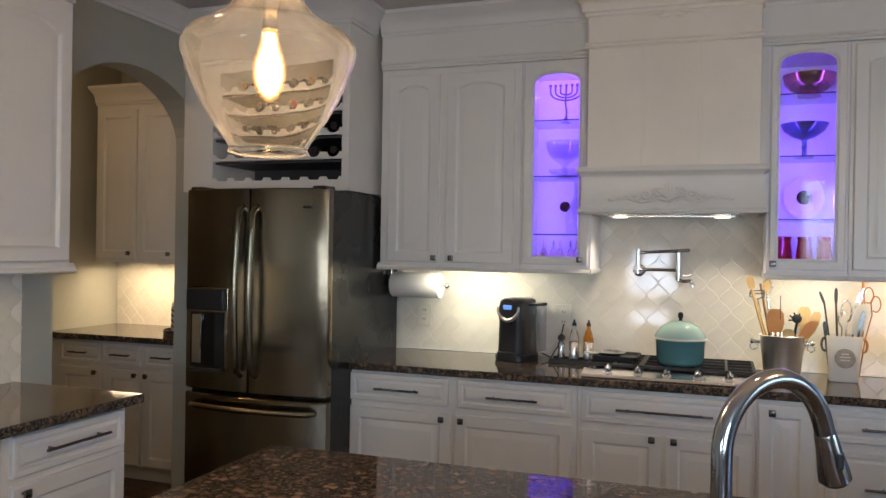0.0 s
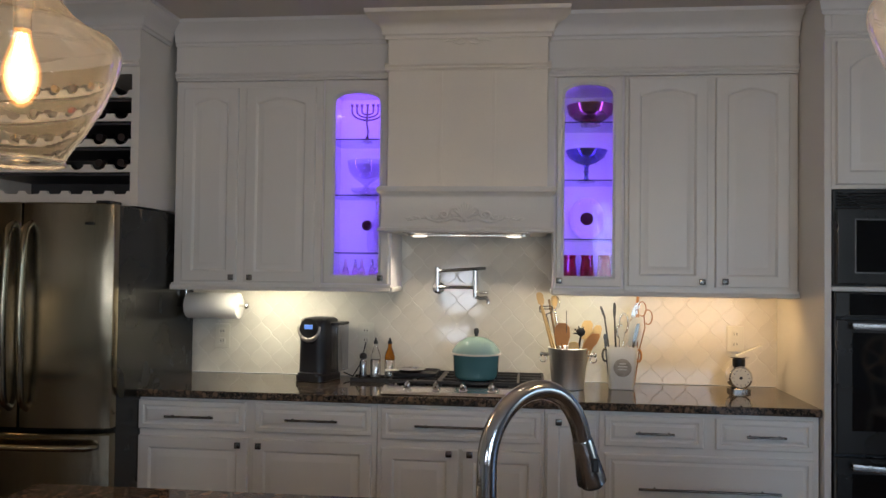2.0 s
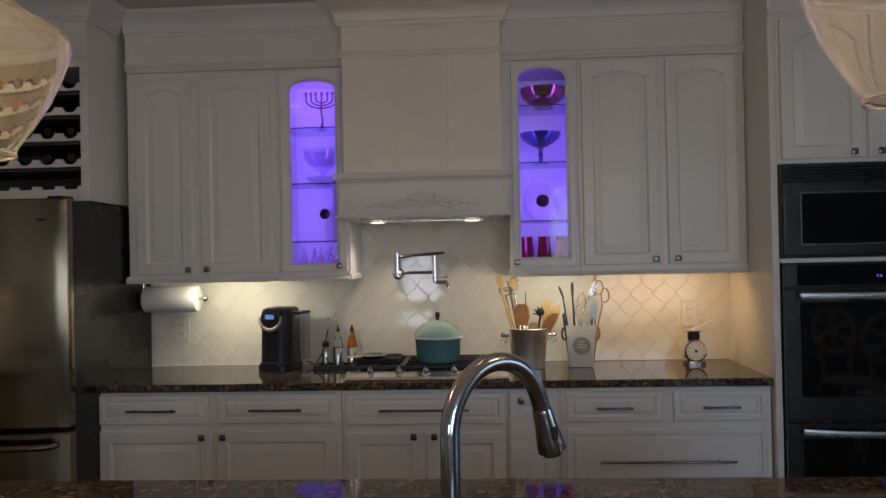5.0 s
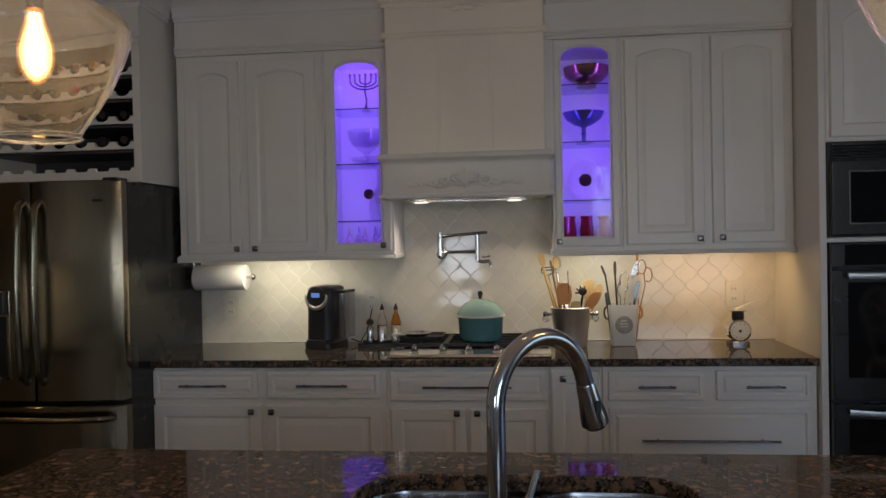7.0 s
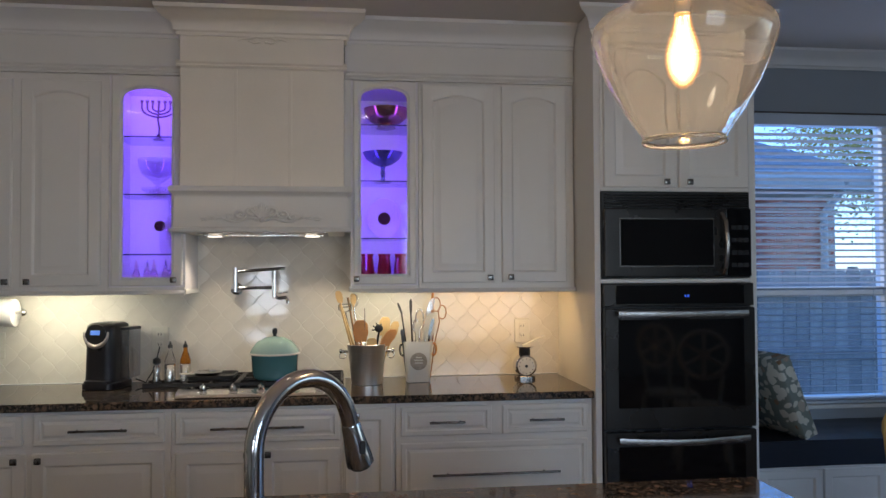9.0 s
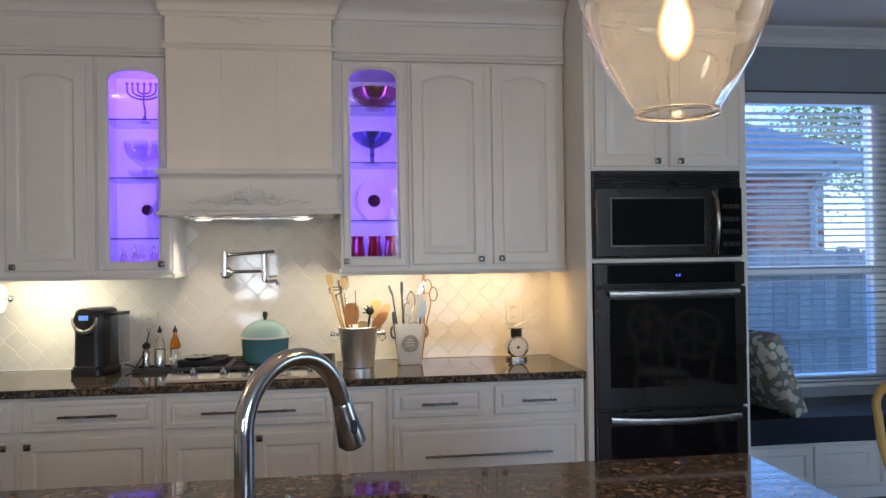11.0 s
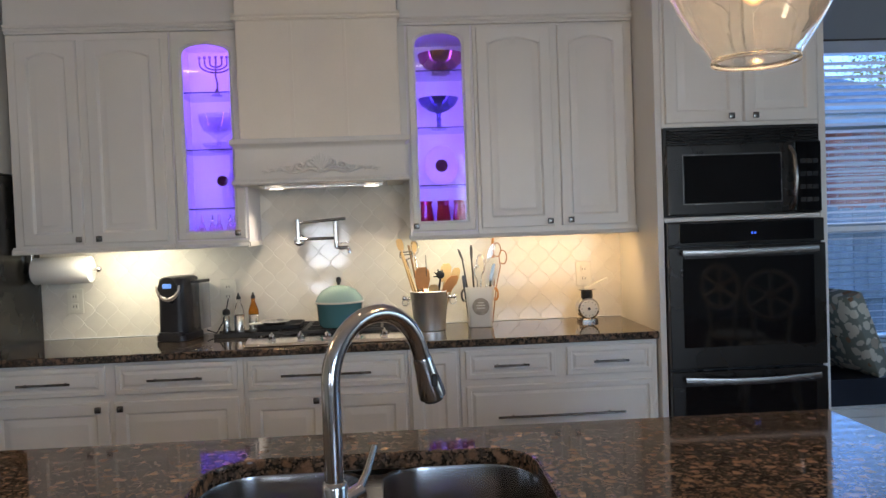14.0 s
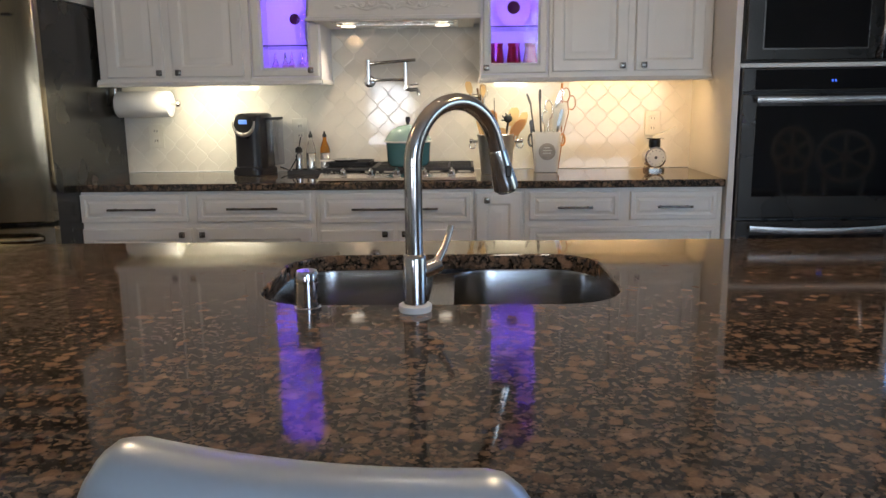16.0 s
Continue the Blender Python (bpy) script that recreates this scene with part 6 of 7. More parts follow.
# pot filler
o = thing("pot_filler", pose(0, -0.0108, 0), "folding chrome pot filler tap over the cooktop", "tap")
part("wall_flange", Form().lathe([(0.032, 0), (0.032, 0.006), (0.018, 0.012)], (-0.185, 0, 1.395), 24, turn=pose(0, 0, 0, 90, 0, 0)), CHROME, o, "", 40)
part("inlet", Form().tube([(-0.185, 0, 1.395), (-0.185, -0.06, 1.395)], 0.012, 14).tube([(-0.185, -0.06, 1.380), (-0.185, -0.06, 1.505)], 0.013, 16), CHROME, o, "", 50)
part("lower_arm", Form().tube([(-0.185, -0.06, 1.400), (0.015, -0.075, 1.400)], 0.009, 14), CHROME, o, "", 60)
part("upper_arm", Form().tube([(-0.185, -0.06, 1.485), (-0.09, -0.066, 1.492), (0.070, -0.085, 1.502)], 0.009, 14), CHROME, o, "", 60)
part("elbow", Form().tube([(0.015, -0.075, 1.350), (0.015, -0.075, 1.490)], 0.013, 16), CHROME, o, "", 50)
part("spout", Form().tube([(0.015, -0.075, 1.352), (0.045, -0.085, 1.345), (0.075, -0.095, 1.350), (0.085, -0.098, 1.335), (0.085, -0.098, 1.318)], 0.010, 14), CHROME, o, "", 60)
part("valve_handle", Form().tube([(0.040, -0.083, 1.372), (0.085, -0.10, 1.378)], 0.006, 10), CHROME, o, "", 60)

# utensil bucket
PALEWOOD = mk("beech", (0.62, 0.42, 0.19), 0.6, var=0.18, scale=9, bump=0.15, stretch=(1, 1, 0.2))
ORANGEWOOD = mk("cherry_wood", (0.58, 0.25, 0.07), 0.5, var=0.18, scale=9, bump=0.1)
BUCKETSTEEL = mk("bucket_steel", (0.80, 0.78, 0.75), 0.36, 1.0, var=0.12, scale=7, bump=0.05, bscale=60, stretch=(6, 6, 0.3))
BX, BY = 0.490, -0.250
o = thing("utensil_bucket", pose(BX, BY, 0.914), "stainless steel ice-bucket utensil holder with side knobs", "utensil holder")
part("bucket", Form().lathe([(0.072, 0.0), (0.078, 0.003), (0.098, 0.196), (0.101, 0.200), (0.098, 0.203), (0.094, 0.198), (0.075, 0.012), (0.004, 0.010)], seg=40), BUCKETSTEEL, o, "", 50)
for s in (-1, 1):
    h = part("side_knob", Form().tube([(s * 0.094, 0, 0.165), (s * 0.120, 0, 0.167)], 0.007, 12).ball((s * 0.128, 0, 0.168), 0.013, 14), CHROME, o, "", 60)
    part("ring", Form().tube([(s * 0.122 + 0.016 * math.cos(a), 0, 0.145 + 0.016 * math.sin(a)) for a in [2 * math.pi * k / 20 for k in range(21)]], 0.003, 8, False), CHROME, h, "", 60)


def stick(name, x, y, z0, tip, r, mat, label, category, headform=None):
    """A utensil standing in a holder, leaning to its tip."""
    t = thing(name, pose(x, y, z0), label, category, "utensils")
    part("handle", Form().tube([(0, 0, 0), (tip[0] * 0.5, tip[1] * 0.5, tip[2] * 0.5), tip], [r, r, r * 0.9], 8), mat, t, "", 60)
    if headform:
        part("head", headform(Vector(tip)), mat, t, "", 60)
    return t


def paddle(w, h, d=0.006, lean=0.0):
    def make(p):
        return Form().loops([[(p.x + x * w + lean * z, p.y + y, p.z + z * h) for x, z in ((-0.35, -0.1), (-0.5, 0.35), (-0.46, 0.8), (-0.25, 1.0), (0.25, 1.0), (0.46, 0.8), (0.5, 0.35), (0.35, -0.1))] for y in (-d / 2, d / 2)])
    return make


def wires(w, h, n=4):
    def make(p):
        f = Form()
        for k in range(n):
            a = math.pi * k / n
            f.tube([(p.x + w * math.sin(math.pi * j / 12) * math.cos(a), p.y + w * math.sin(math.pi * j / 12) * math.sin(a), p.z + h * (1 - math.cos(math.pi * j / 12)) / 2 * (1 if j < 13 else 1)) for j in range(13)], 0.0016, 5)
        return f
    return make


stick("wooden_spatula", BX - 0.01, BY, 0.93, (-0.125, 0.03, 0.40), 0.006, PALEWOOD, "pale wooden spatula leaning in the bucket", "spatula", paddle(0.036, 0.055, lean=-0.01))
stick("bamboo_tongs", BX - 0.02, BY + 0.02, 0.93, (-0.075, 0.03, 0.42), 0.0065, mk("brown_bamboo", (0.25, 0.15, 0.07), 0.5), "brown bamboo stirrer leaning in the bucket", "utensil")
stick("wire_whisk", BX - 0.01, BY + 0.03, 0.93, (-0.055, 0.02, 0.37), 0.005, CHROME, "wire whisk standing in the bucket", "whisk", wires(0.022, 0.07))
stick("slotted_turner", BX - 0.01, BY - 0.02, 0.93, (-0.022, -0.02, 0.21), 0.006, ORANGEWOOD, "round cherry wood turner in the bucket", "turner", paddle(0.076, 0.098))
stick("steel_skewer", BX - 0.005, BY - 0.02, 0.93, (-0.008, -0.03, 0.37), 0.0022, DARKPULL, "thin dark steel skewer in the bucket", "skewer")
stick("pasta_fork", BX + 0.02, BY - 0.01, 0.93, (0.04, -0.01, 0.245), 0.006, BLACK, "black pasta fork in the bucket", "pasta fork", lambda p: Form().ball((p.x, p.y, p.z + 0.02), 0.022, 12, (1, 0.5, 1)).tube([p, p + Vector((-0.03, 0, 0.035))], 0.004, 6).tube([p, p + Vector((-0.012, 0, 0.048))], 0.004, 6).tube([p, p + Vector((0.012, 0, 0.045))], 0.004, 6).tube([p + Vector((0, 0, 0.012)), p + Vector((-0.036, 0, 0.012))], 0.004, 6))
stick("wooden_spoon", BX + 0.03, BY, 0.93, (0.055, 0.01, 0.235), 0.006, PALEWOOD, "pale wooden spoon in the bucket", "spoon", paddle(0.058, 0.085, 0.012, 0.01))
stick("wooden_spoon", BX + 0.04, BY - 0.02, 0.93, (0.050, -0.02, 0.185), 0.006, ORANGEWOOD, "orange-brown wooden spoon in the bucket", "spoon", paddle(0.060, 0.075, 0.012, 0.04))
stick("cork_scraper", BX + 0.01, BY - 0.04, 0.93, (0.012, -0.03, 0.175), 0.006, PALEWOOD, "short pale scraper in the bucket", "scraper", paddle(0.052, 0.045))

stick("bamboo_tongs", BX - 0.03, BY - 0.01, 0.93, (-0.105, 0.01, 0.385), 0.0055, PALEWOOD, "pale bamboo tong arm leaning in the bucket", "utensil")
stick("wooden_spoon", BX - 0.02, BY + 0.035, 0.93, (-0.048, 0.035, 0.39), 0.0065, PALEWOOD, "long pale wooden spoon in the bucket", "spoon", paddle(0.034, 0.05, 0.01))
stick("wire_masher", BX - 0.025, BY + 0.01, 0.93, (-0.085, 0.02, 0.345), 0.005, DARKPULL, "dark wire masher leaning in the bucket", "masher", lambda p: Form().tube([p + Vector((-0.03, 0, 0.04)), p + Vector((-0.032, 0, 0.015)), p, p + Vector((0.032, 0, 0.015)), p + Vector((0.03, 0, 0.04))], 0.0035, 6).tube([p + Vector((-0.03, 0, 0.04)), p + Vector((0.03, 0, 0.042))], 0.003, 6).tube([p + Vector((-0.031, 0, 0.026)), p + Vector((0.031, 0, 0.028))], 0.003, 6))
stick("wooden_turner", BX + 0.045, BY + 0.02, 0.93, (0.085, 0.02, 0.215), 0.006, PALEWOOD, "pale wooden turner in the bucket", "turner", paddle(0.046, 0.080, 0.008, 0.02))

# crock
CERAMIC = mk("grey_white_ceramic", (0.58, 0.56, 0.52), 0.35, var=0.06, scale=5, bump=0.05)
CX, CY = 0.752, -0.205
o = crock = thing("utensil_crock", pose(CX, CY, 0.914), "tapered off-white ceramic crock with a round printed stamp", "utensil holder")
part("crock", Form().loops([[(x, y, z) for x, y in rounded(-w, w, -w * 0.8, w * 0.8, 0.018)] for z, w in ((0.0, 0.055), (0.003, 0.059), (0.205, 0.075), (0.210, 0.073), (0.205, 0.069), (0.012, 0.053))], True, True), CERAMIC, o, "", 40)
stamp = part("stamp", Form().lathe([(0.044, 0.0), (0.040, 0.0008), (0.002, 0.001)], (0, -0.0635, 0.110), 32, turn=pose(0, 0, 0, 84, 0, 0)), mk("stamp_ink", (0.28, 0.25, 0.22), 0.6, var=0.3, scale=40), o, "grey round stamp")
for z, w in ((0.020, 0.03), (0.006, 0.045), (-0.008, 0.04), (-0.021, 0.028)):
    part("stamp_line", Form().box(-w / 2, w / 2, -0.0668 + (0.11 - 0.11 - z) * 0.105, -0.0645 + (-z) * 0.105, 0.110 + z - 0.003, 0.110 + z + 0.003), CERAMIC, stamp)
KNIFE = mk("dark_handle", (0.03, 0.025, 0.022), 0.4)
stick("kitchen_knife", CX - 0.035, CY, 0.93, (-0.046, 0.01, 0.335), 0.0045, KNIFE, "dark-handled knife standing in the crock", "knife", paddle(0.013, 0.055, lean=-0.02))
stick("kitchen_knife", CX - 0.02, CY - 0.02, 0.93, (-0.016, 0.0, 0.345), 0.005, KNIFE, "dark-handled knife standing in the crock", "knife", paddle(0.015, 0.065))
stick("paring_knife", CX - 0.05, CY - 0.015, 0.93, (-0.030, -0.01, 0.225), 0.009, mk("slate_handle", (0.06, 0.07, 0.09), 0.4), "slate-handled paring knife in the crock", "knife", paddle(0.020, 0.03))


def oval(w, h, r):
    def make(p):
        return Form().tube([(p.x + w * math.cos(a), p.y, p.z + h + h * math.sin(a)) for a in [2 * math.pi * k / 24 for k in range(25)]], r, 8, False)
    return make


stick("steel_loop_whisk", CX, CY + 0.01, 0.93, (0.014, 0.01, 0.255), 0.005, CHROME, "steel oval loop utensil in the crock", "utensil", oval(0.021, 0.050, 0.0045))
stick("steel_loop_whisk", CX - 0.008, CY - 0.005, 0.93, (0.0, -0.01, 0.235), 0.005, CHROME, "small steel oval loop utensil in the crock", "utensil", oval(0.015, 0.034, 0.004))
stick("steel_server", CX + 0.02, CY + 0.02, 0.93, (0.038, 0.02, 0.325), 0.005, STEELH, "steel cake server in the crock", "server", paddle(0.030, 0.085, lean=0.03))
stick("cream_spatula", CX + 0.025, CY - 0.02, 0.93, (0.024, -0.02, 0.215), 0.011, CREAM, "cream silicone spatula in the crock", "spatula", paddle(0.058, 0.125, 0.010, 0.022))
stick("cream_spoon", CX - 0.01, CY - 0.03, 0.93, (0.006, -0.02, 0.235), 0.007, CREAM, "cream-handled spoon in the crock", "spoon", paddle(0.022, 0.06, 0.010))
stick("steel_tongs", CX + 0.03, CY - 0.03, 0.93, (0.026, -0.02, 0.225), 0.006, DARKPULL, "steel tongs in the crock", "tongs", paddle(0.018, 0.085, lean=0.02))
stick("wood_roller", CX + 0.045, CY + 0.02, 0.93, (0.042, 0.03, 0.44), 0.0075, ORANGEWOOD, "cherry wood dowel in the crock", "utensil")
for sx, mat, lab in ((-1, DARKPULL, "dark wire loop handle"), (1, ORANGEWOOD, "wooden loop handle")):
    part("side_loop", Form().tube([(sx * (0.080 + 0.014 * math.cos(a)), -0.03, 0.168 + 0.030 * math.sin(a)) for a in [2 * math.pi * k / 20 for k in range(21)]], 0.0055, 8, False), mat, crock, lab, 60)
for k, (dx, tip) in enumerate(((0.055, 0.41), (0.065, 0.37))):
    t = thing("meat_hook", pose(CX + dx, CY, 0.93), "curled copper wire hook in the crock", "hook", "utensils")
    pts = [(0, 0, 0), (0.025, 0, tip * 0.5), (0.03 + 0.02 * k, 0, tip - 0.08)] + [(0.045 + 0.02 * k + 0.020 * math.cos(a), 0, tip - 0.03 + 0.036 * math.sin(a)) for a in [math.pi + math.pi * -1.7 * j / 12 for j in range(13)]]
    part("wire", Form().tube(pts, 0.003, 6), mk("copper_wire", (0.42, 0.20, 0.09), 0.3, 1.0) if k == 0 else bpy.data.materials["copper_wire"], t, "", 60)

# kitchen scale
SX, SY = 1.322, -0.185
o = thing("kitchen_scale", pose(SX, SY, 0.914), "small white dial kitchen scale with a black neck", "kitchen scale")
part("base", Form().loops([[(x, y, z) for x, y in rounded(-0.050 + s, 0.050 - s, -0.045 + s, 0.045 - s, 0.02)] for z, s in ((0, 0.0), (0.014, 0), (0.018, 0.004))]), DARKPULL, o, "", 40)
part("housing", Form().lathe([(0.050, -0.04), (0.056, -0.036), (0.056, 0.036), (0.050, 0.04)], (0, 0, 0.070), 36, turn=pose(0, 0, 0, 90, 0, 0)), CHROME, o, "chrome drum housing", 40)
dial = part("dial", Form().lathe([(0.047, 0.0405), (0.046, 0.043), (0.002, 0.0432)], (0, 0, 0.070), 36, turn=pose(0, 0, 0, 90, 0, 0)), CREAM, o, "white dial face", 40)
part("hub", Form().lathe([(0.008, 0.043), (0.007, 0.047), (0.002, 0.048)], (0, 0, 0.070), 16, turn=pose(0, 0, 0, 90, 0, 0)), BLACK, dial)
for k in range(12):
    a = math.pi * 2 * k / 12
    part("mark", Form().box(-0.0012, 0.0012, -0.0442, -0.0430, 0.034, 0.041), BLACK, dial, "", None, Matrix.Translation((0, 0, 0.070)) @ pose(0, 0, 0, 0, math.degrees(a), 0))
part("neck", Form().lathe([(0.028, 0.122), (0.030, 0.126), (0.030, 0.158), (0.026, 0.162)], seg=28), BLACK, o, "black neck", 40)
part("plate", Form().lathe([(0.026, 0.162), (0.048, 0.166), (0.050, 0.170), (0.002, 0.168)], seg=32), CHROME, o, "", 40)
o = thing("cream_scoop", pose(SX + 0.02, SY, 1.086, 0, 0, 0), "pale cream scoop lying tilted on the scale", "scoop")
part("blade", Form().loops([[(x, y, z) for x, y, z in ((-0.03, -0.016, 0.0), (0.085, -0.018, 0.045), (0.092, 0, 0.048), (0.085, 0.018, 0.045), (-0.03, 0.016, 0.0))], [(x, y, z) for x, y, z in ((-0.03, -0.016, 0.006), (0.083, -0.018, 0.053), (0.090, 0, 0.056), (0.083, 0.018, 0.053), (-0.03, 0.016, 0.006))]]), CREAM, o)

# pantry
# added fixture that holds the pantry's fill light, out of view
o = thing("ceiling_lamp", pose(-3.3, -1.15, 0), "unseen flush ceiling lamp added to light the pantry", "ceiling lamp")
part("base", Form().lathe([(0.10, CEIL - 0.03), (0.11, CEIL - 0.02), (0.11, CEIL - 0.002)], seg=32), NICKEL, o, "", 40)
part("shade", Form().lathe([(0.004, CEIL - 0.085), (0.06, CEIL - 0.08), (0.095, CEIL - 0.055), (0.10, CEIL - 0.031)], seg=32), mk_glow("pantry_fill_glow", (1.0, 0.78, 0.48), 3), o, "glowing shade of the added lamp", 60)
o = thing("canister_tray", pose(-3.03, 0.02, 0.914), "round dark wooden tray on the pantry worktop", "tray")
part("tray", Form().lathe([(0.13, 0), (0.14, 0.004), (0.14, 0.030), (0.132, 0.030), (0.128, 0.010), (0.002, 0.010)], seg=40), mk("dark_wood", (0.07, 0.035, 0.02), 0.4, var=0.3), o, "", 40)
o = thing("chevron_canister", pose(-3.06, 0.0, 0.925), "white ceramic canister with dark chevron stripes", "canister")
cb = part("jar", Form().lathe([(0.052, 0), (0.056, 0.004), (0.056, 0.165), (0.050, 0.172), (0.002, 0.172)], seg=40), CREAM, o, "", 40)
part("lid", Form().lathe([(0.053, 0.173), (0.055, 0.178), (0.050, 0.195), (0.016, 0.200), (0.016, 0.215), (0.008, 0.222), (0.002, 0.222)], seg=32), CREAM, o, "white domed lid", 40)
for k in range(4):
    z = 0.025 + 0.034 * k
    ringa, ringb = [], []
    for j in range(49):
        a = 2 * math.pi * j / 48
        dz = 0.016 * abs((j % 8) / 4 - 1)
        ringa.append((0.0567 * math.cos(a), 0.0567 * math.sin(a), z + dz))
        ringb.append((0.0567 * math.cos(a), 0.0567 * math.sin(a), z + dz + 0.012))
    part("chevron", Form().loops([ringa, ringb], False, False, False), BLACK, cb, "black zigzag stripe")
o = thing("glass_jar", pose(-2.95, 0.03, 0.925), "small clear glass jar on the pantry tray", "jar")
part("jar", Form().lathe([(0.035, 0), (0.038, 0.004), (0.038, 0.10), (0.030, 0.115), (0.030, 0.13), (0.027, 0.13), (0.027, 0.115), (0.034, 0.10), (0.034, 0.006), (0.002, 0.006)], seg=28), CLEARGLASS, o, "", 60)

# ---- inside the display cabinets ----
BRONZE = mk("dark_bronze", (0.20, 0.14, 0.15), 0.28, 1.0, var=0.15)
GX = -0.565
o = thing("branched_candelabrum", pose(GX + 0.015, -0.18, 2.1485), "dark metal candelabrum with seven branches on a glass shelf", "candelabrum")
part("foot", Form().lathe([(0.030, 0), (0.028, 0.004), (0.012, 0.012), (0.008, 0.03)], seg=20), BRONZE, o, "", 50)
part("stem", Form().tube([(0, 0, 0.02), (0.004, 0, 0.06), (-0.004, 0, 0.10), (0, 0, 0.185)], 0.005, 8), BRONZE, o, "", 60)
for r in (0.030, 0.056, 0.082):
    pts = [(-r, 0, 0.19), (-r, 0, 0.165)] + [(-r * math.cos(math.pi * k / 14), 0, 0.162 - r * 0.55 * math.sin(math.pi * k / 14)) for k in range(1, 14)] + [(r, 0, 0.165), (r, 0, 0.19)]
    part("branch", Form().tube(pts, 0.0045, 8), BRONZE, o, "", 60)
for x in (-0.082, -0.056, -0.030, 0, 0.030, 0.056, 0.082):
    part("candle_cup", Form().lathe([(0.004, 0.186), (0.0075, 0.190), (0.0075, 0.200)], (x, 0, 0), 12), BRONZE, o, "", 50)


def goblet(name, x, y, z, prof, mat, label, category, group=""):
    t = thing(name, pose(x, y, z), label, category, group)
    part("bowl", Form().lathe(prof, seg=36, cap0=True, cap1=True), mat, t, "", 60)
    return t


CRYSTAL = mk_pane("crystal", (0.94, 0.94, 0.97), 0.16)
goblet("crystal_compote", GX + 0.010, -0.17, 1.867, [(0.055, 0), (0.053, 0.004), (0.014, 0.014), (0.011, 0.055), (0.03, 0.075), (0.075, 0.105), (0.093, 0.145), (0.098, 0.185), (0.095, 0.186), (0.088, 0.145), (0.068, 0.110), (0.004, 0.092)], CRYSTAL, "footed cut crystal bowl on a glass shelf", "bowl")
goblet("crystal_dish", GX + 0.010, -0.10, 1.867, [(0.04, 0), (0.085, 0.028), (0.098, 0.045), (0.095, 0.046), (0.08, 0.032), (0.004, 0.008)], CRYSTAL, "low scalloped crystal dish on a glass shelf", "dish")
goblet("crystal_bud_vase", GX + 0.080, -0.16, 1.575, [(0.050, 0), (0.062, 0.03), (0.064, 0.09), (0.044, 0.15), (0.020, 0.19), (0.018, 0.255), (0.024, 0.27), (0.021, 0.27), (0.014, 0.19), (0.038, 0.14), (0.004, 0.01)], CRYSTAL, "tall clear crystal vase with a narrow neck", "vase")
MAROON = mk("maroon_lacquer", (0.045, 0.010, 0.014), 0.7, spec=0.1)
o = thing("round_cord_cover", pose(GX - 0.012, -0.0205, 1.725), "small dark round cover on the cabinet back", "cover")
part("disc", Form().lathe([(0.028, 0), (0.028, 0.005), (0.024, 0.008), (0.002, 0.009)], seg=28, turn=pose(0, 0, 0, 90, 0, 0)), MAROON, o, "", 40)
ROSEGLASS = mk_glass("rose_glass", (0.97, 0.80, 0.78), 0.02)
for k, x in enumerate((-0.085, -0.045, 0.0, 0.045, 0.085)):
    t = thing("perfume_bottle", pose(GX + x, -0.20 + 0.05 * (k % 2), 1.4405), "small rose glass bottle with a pointed stopper", "bottle", "little bottles")
    part("flask", Form().lathe([(0.012, 0), (0.017, 0.004), (0.019, 0.030), (0.012, 0.052), (0.006, 0.060), (0.006, 0.068)], seg=18), ROSEGLASS, t, "", 60)
    part("stopper", Form().lathe([(0.007, 0.066), (0.010, 0.073), (0.006, 0.085), (0.002, 0.105)], seg=12), CHROME if k % 2 else ROSEGLASS, t, "", 60)
HX = 0.577
ROSEGOLD = mk("rose_lustre", (0.34, 0.15, 0.13), 0.18, 0.95, var=0.12)
BLUELUSTRE = mk("blue_lustre_glass", (0.10, 0.11, 0.26), 0.10, 0.75, var=0.25, scale=30)
goblet("lustre_bowl", HX + 0.018, -0.17, 2.2265, [(0.045, 0), (0.052, 0.004), (0.044, 0.020), (0.078, 0.032), (0.108, 0.060), (0.118, 0.104), (0.115, 0.105), (0.104, 0.063), (0.074, 0.038), (0.004, 0.028)], ROSEGOLD, "rose-gold lustre bowl on the top glass shelf", "bowl")
o = goblet("blue_compote", HX, -0.17, 1.9425, [(0.045, 0), (0.043, 0.005), (0.012, 0.014), (0.010, 0.045), (0.016, 0.052), (0.010, 0.060), (0.013, 0.085), (0.050, 0.098), (0.088, 0.125), (0.106, 0.160), (0.103, 0.161), (0.084, 0.130), (0.046, 0.105), (0.004, 0.098)], BLUELUSTRE, "footed iridescent blue glass compote", "compote")
PLATEGLASS = mk("pearl_plate", (0.70, 0.62, 0.72), 0.2, var=0.05)
t = thing("display_plate", Matrix.Translation((HX + 0.012, -0.055, 1.764)) @ pose(0, 0, 0, 82, 0, 0) @ Matrix.Diagonal((0.82, 1, 1, 1)), "pearly oval display plate with a dark centre leaning at the back", "plate")
part("plate", Form().lathe([(0.030, 0.0), (0.060, 0.002), (0.108, 0.012), (0.110, 0.014), (0.106, 0.015), (0.060, 0.006), (0.002, 0.005)], seg=48), PLATEGLASS, t, "", 50)
part("centre", Form().lathe([(0.034, 0.0065), (0.032, 0.008), (0.002, 0.0085)], seg=32), MAROON, t, "dark maroon centre", 40, Matrix.Diagonal((1.2, 1, 1, 1)))
for k in range(24):
    a = 2 * math.pi * k / 24
    part("bead", Form().ball((0.092 * math.cos(a), 0.092 * math.sin(a), 0.012), 0.003, 6), CHROME, t)
RUBY = mk_glass("ruby_glass", (0.30, 0.006, 0.016), 0.08, clear=0.35)
proto = thing("ruby_tumbler", pose(HX - 0.082, -0.20, 1.4405), "cut ruby red glass tumbler upside down on the cabinet floor", "tumbler", "ruby tumblers")
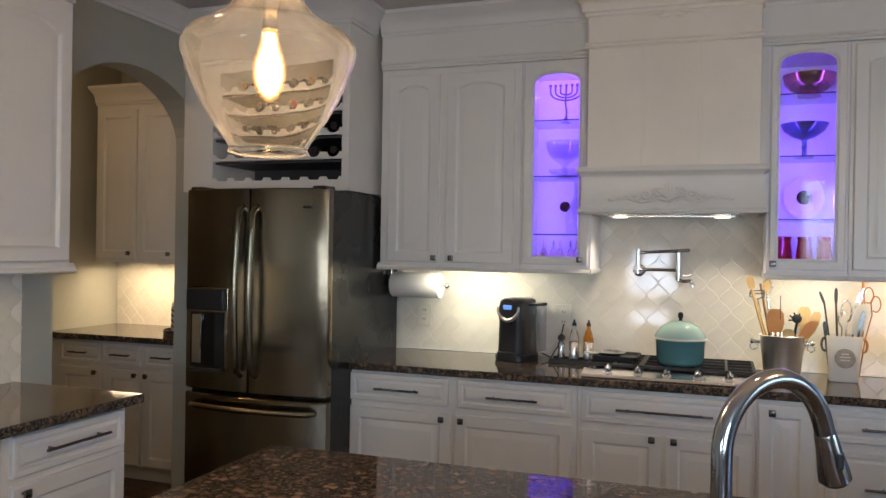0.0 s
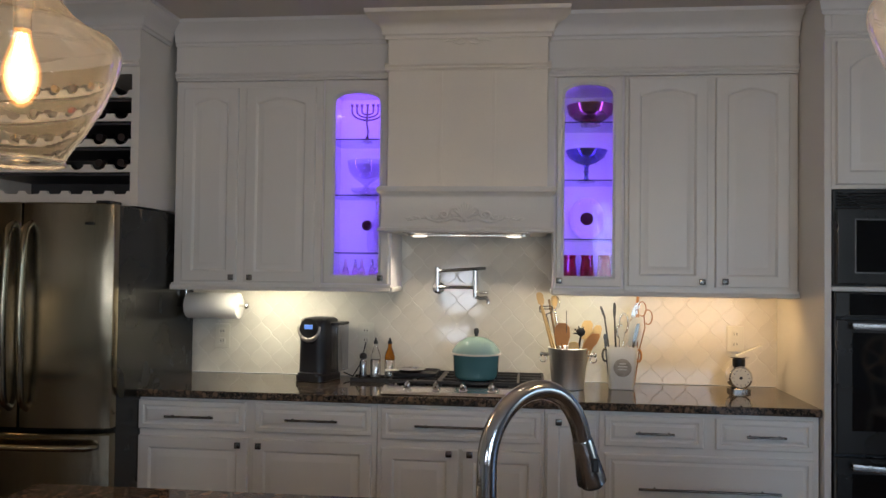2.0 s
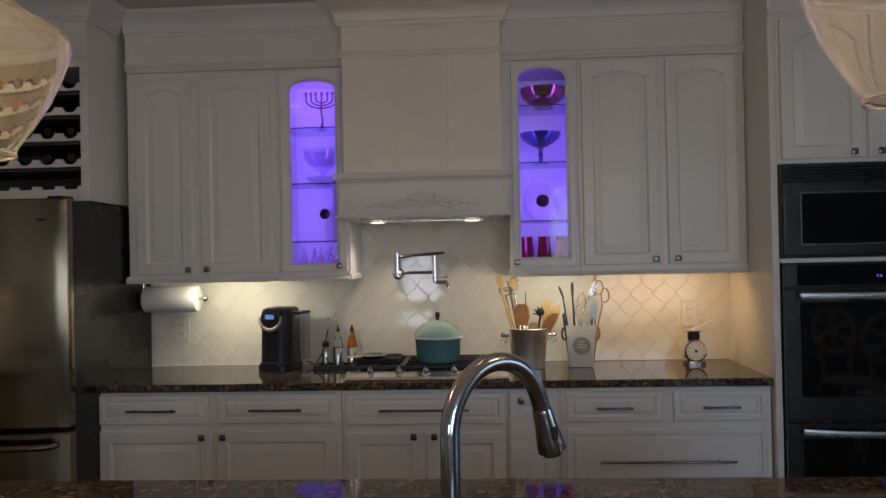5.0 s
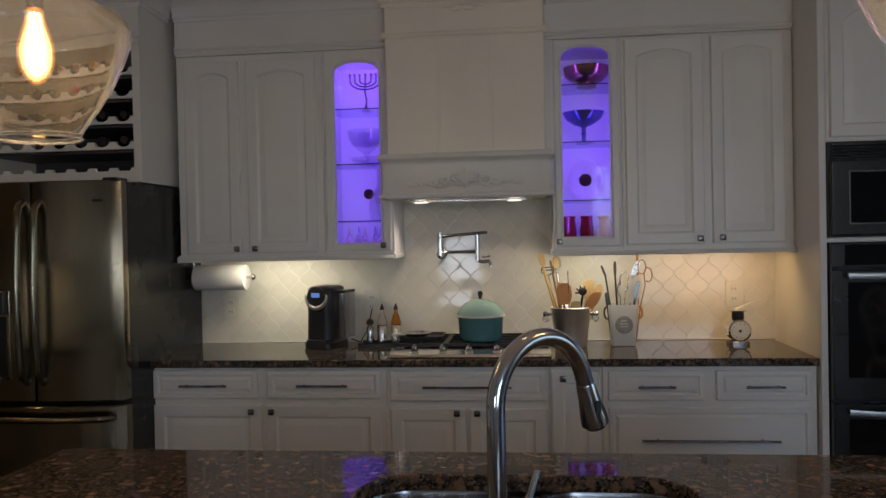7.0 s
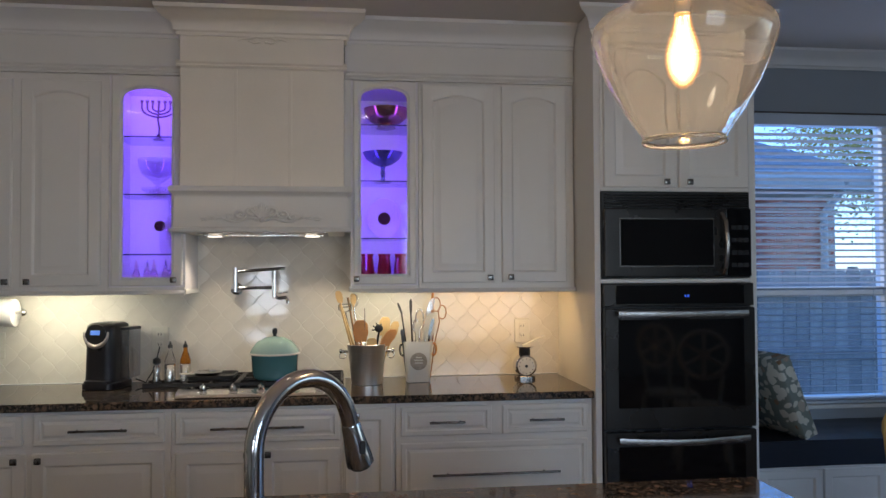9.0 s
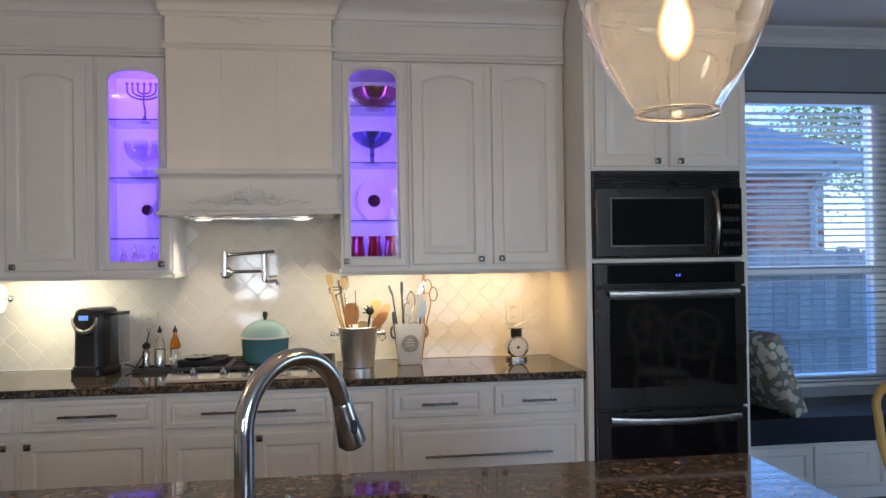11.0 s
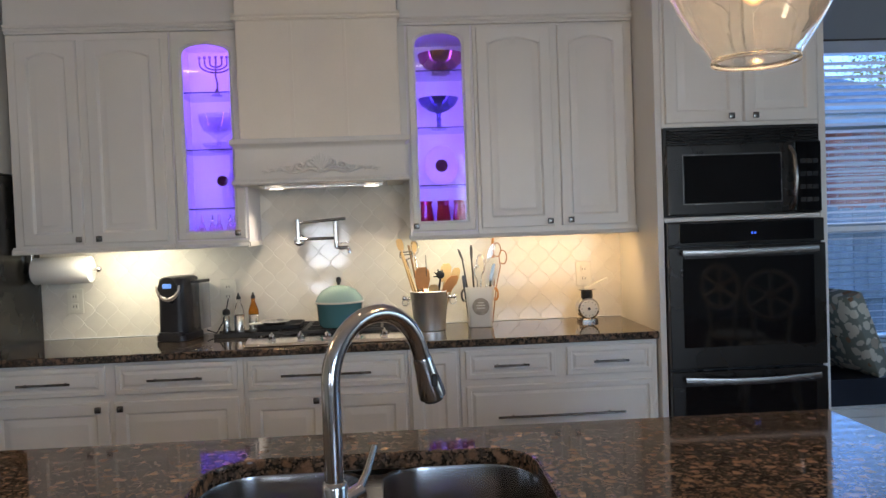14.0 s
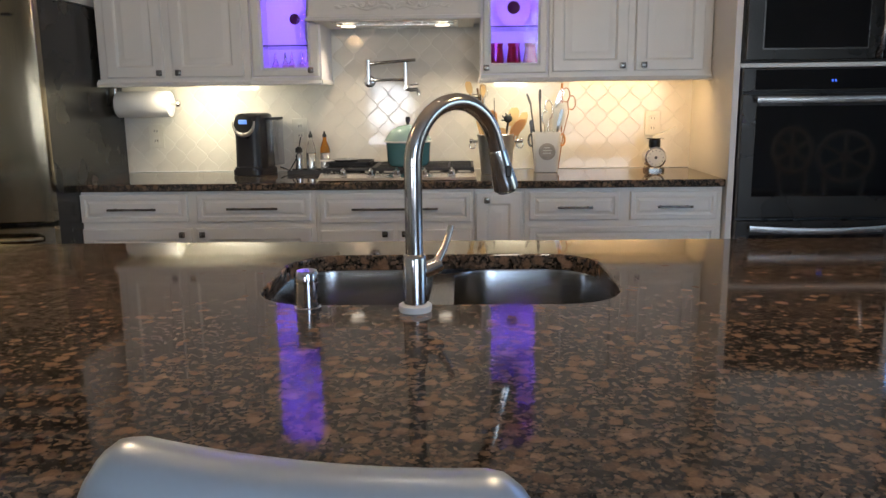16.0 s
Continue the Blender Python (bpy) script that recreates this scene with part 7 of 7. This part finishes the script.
part("cup", Form().lathe([(0.034, 0), (0.038, 0.003), (0.036, 0.06), (0.028, 0.112), (0.030, 0.120), (0.034, 0.132), (0.030, 0.133), (0.024, 0.112), (0.031, 0.06), (0.033, 0.01), (0.002, 0.008)], seg=13), RUBY, proto)
copy_thing(proto, pose(HX + 0.005, -0.20, 1.4405))
copy_thing(proto, pose(HX + 0.090, -0.20, 1.4405))


# ---- carved appliques ----
def spiral(cx, cz, r0, r1, a0, turns, y, r, n=26):
    return [(cx + (r0 + (r1 - r0) * k / n) * math.cos(a0 + turns * 2 * math.pi * k / n), y, cz + 0.75 * (r0 + (r1 - r0) * k / n) * math.sin(a0 + turns * 2 * math.pi * k / n)) for k in range(n + 1)]


def applique(parent, w, y, z, mat):
    """A fanned crest between leafy swags that thin out to the ends."""
    f = Form()
    for s in (-1, 1):
        swag = [(s * w * (0.05 + 0.95 * k / 40), y, z - 0.026 + 0.010 * math.sin(k / 40 * 11.0) * (1 - 0.4 * k / 40) + 0.008 * k / 40) for k in range(41)]
        f.tube(swag, [0.010 - 0.007 * k / 40 for k in range(41)], 6)
    f.ball((0, y, z - 0.022), 0.013, 10)
    base = part("applique", f, mat, parent, "carved crest with leafy swags", 60)
    for s in (-1, 1):
        for cx, cz, r, turns in ((0.16, 0.020, 0.034, 1.3), (0.36, 0.004, 0.028, 1.4), (0.52, -0.008, 0.018, 1.2)):
            pts = [(s * p[0], p[1], p[2]) for p in spiral(w * cx, z + cz, r, 0.004, math.pi, turns, y, 0.004)]
            part("scroll", Form().tube(pts, [0.0085 - 0.004 * k / 26 for k in range(27)], 6), mat, base, "", 60)
        for cx, up in ((0.48, 0.030), (0.62, 0.024), (0.76, 0.020), (0.90, 0.012)):
            x = s * w * cx
            part("leaf", Form().tube([(x, y, z - 0.024), (x + s * 0.014, y - 0.003, z - 0.022 + up * 0.6), (x + s * 0.036, y, z - 0.026 + up)], [0.004, 0.007, 0.002], 6), mat, base, "", 60)
    for a in range(-4, 5):
        part("frond", Form().tube([(0, y, z - 0.022), (0.030 * a / 4, y - 0.004, z + 0.020 - 0.003 * abs(a)), (0.056 * a / 4, y, z + 0.062 - 0.008 * abs(a))], [0.004, 0.0085, 0.003], 6), mat, base, "", 60)


applique(h_obj := bpy.data.objects["range_hood"], 0.275, -0.481, 1.752, CABINET)
f = Form()
for s in (-1, 1):
    f.tube([(s * x, -0.431, 2.60 + dz) for x, dz in ((0.0, 0.012), (0.03, 0.016), (0.06, 0.002), (0.09, 0.004), (0.12, -0.004))], [0.009, 0.008, 0.006, 0.005, 0.002], 6)
    f.tube([(s * x, -0.431, 2.59 + dz) for x, dz in ((0.01, 0.0), (0.04, -0.006), (0.07, 0.004))], [0.006, 0.005, 0.002], 6)
f.ball((0, -0.431, 2.618), 0.012, 10)
part("applique", f, HOODPAINT, h_obj, "small carved leaf ornament", 60)
tw = bpy.data.objects["oven_tower"]
f = Form()
for s in (-1, 1):
    f.tube([(1.964 + s * x, TY - 0.003, 2.60 + dz) for x, dz in ((0.0, 0.010), (0.03, 0.014), (0.06, 0.0), (0.09, 0.003), (0.12, -0.006))], [0.009, 0.008, 0.006, 0.005, 0.002], 6)
part("applique", f, CABINET, tw, "small carved leaf ornament", 60)
for hx in (-0.245, 0.220):
    part("hood_light", Form().lathe([(0.036, 1.6535), (0.036, 1.6545), (0.030, 1.656)], (hx + 0.012, -0.345, 0), 24), mk_glow("hood_lens", (1.0, 0.9, 0.72), 2.5) if hx < 0 else bpy.data.materials["hood_lens"], h_obj, "round lit lens")
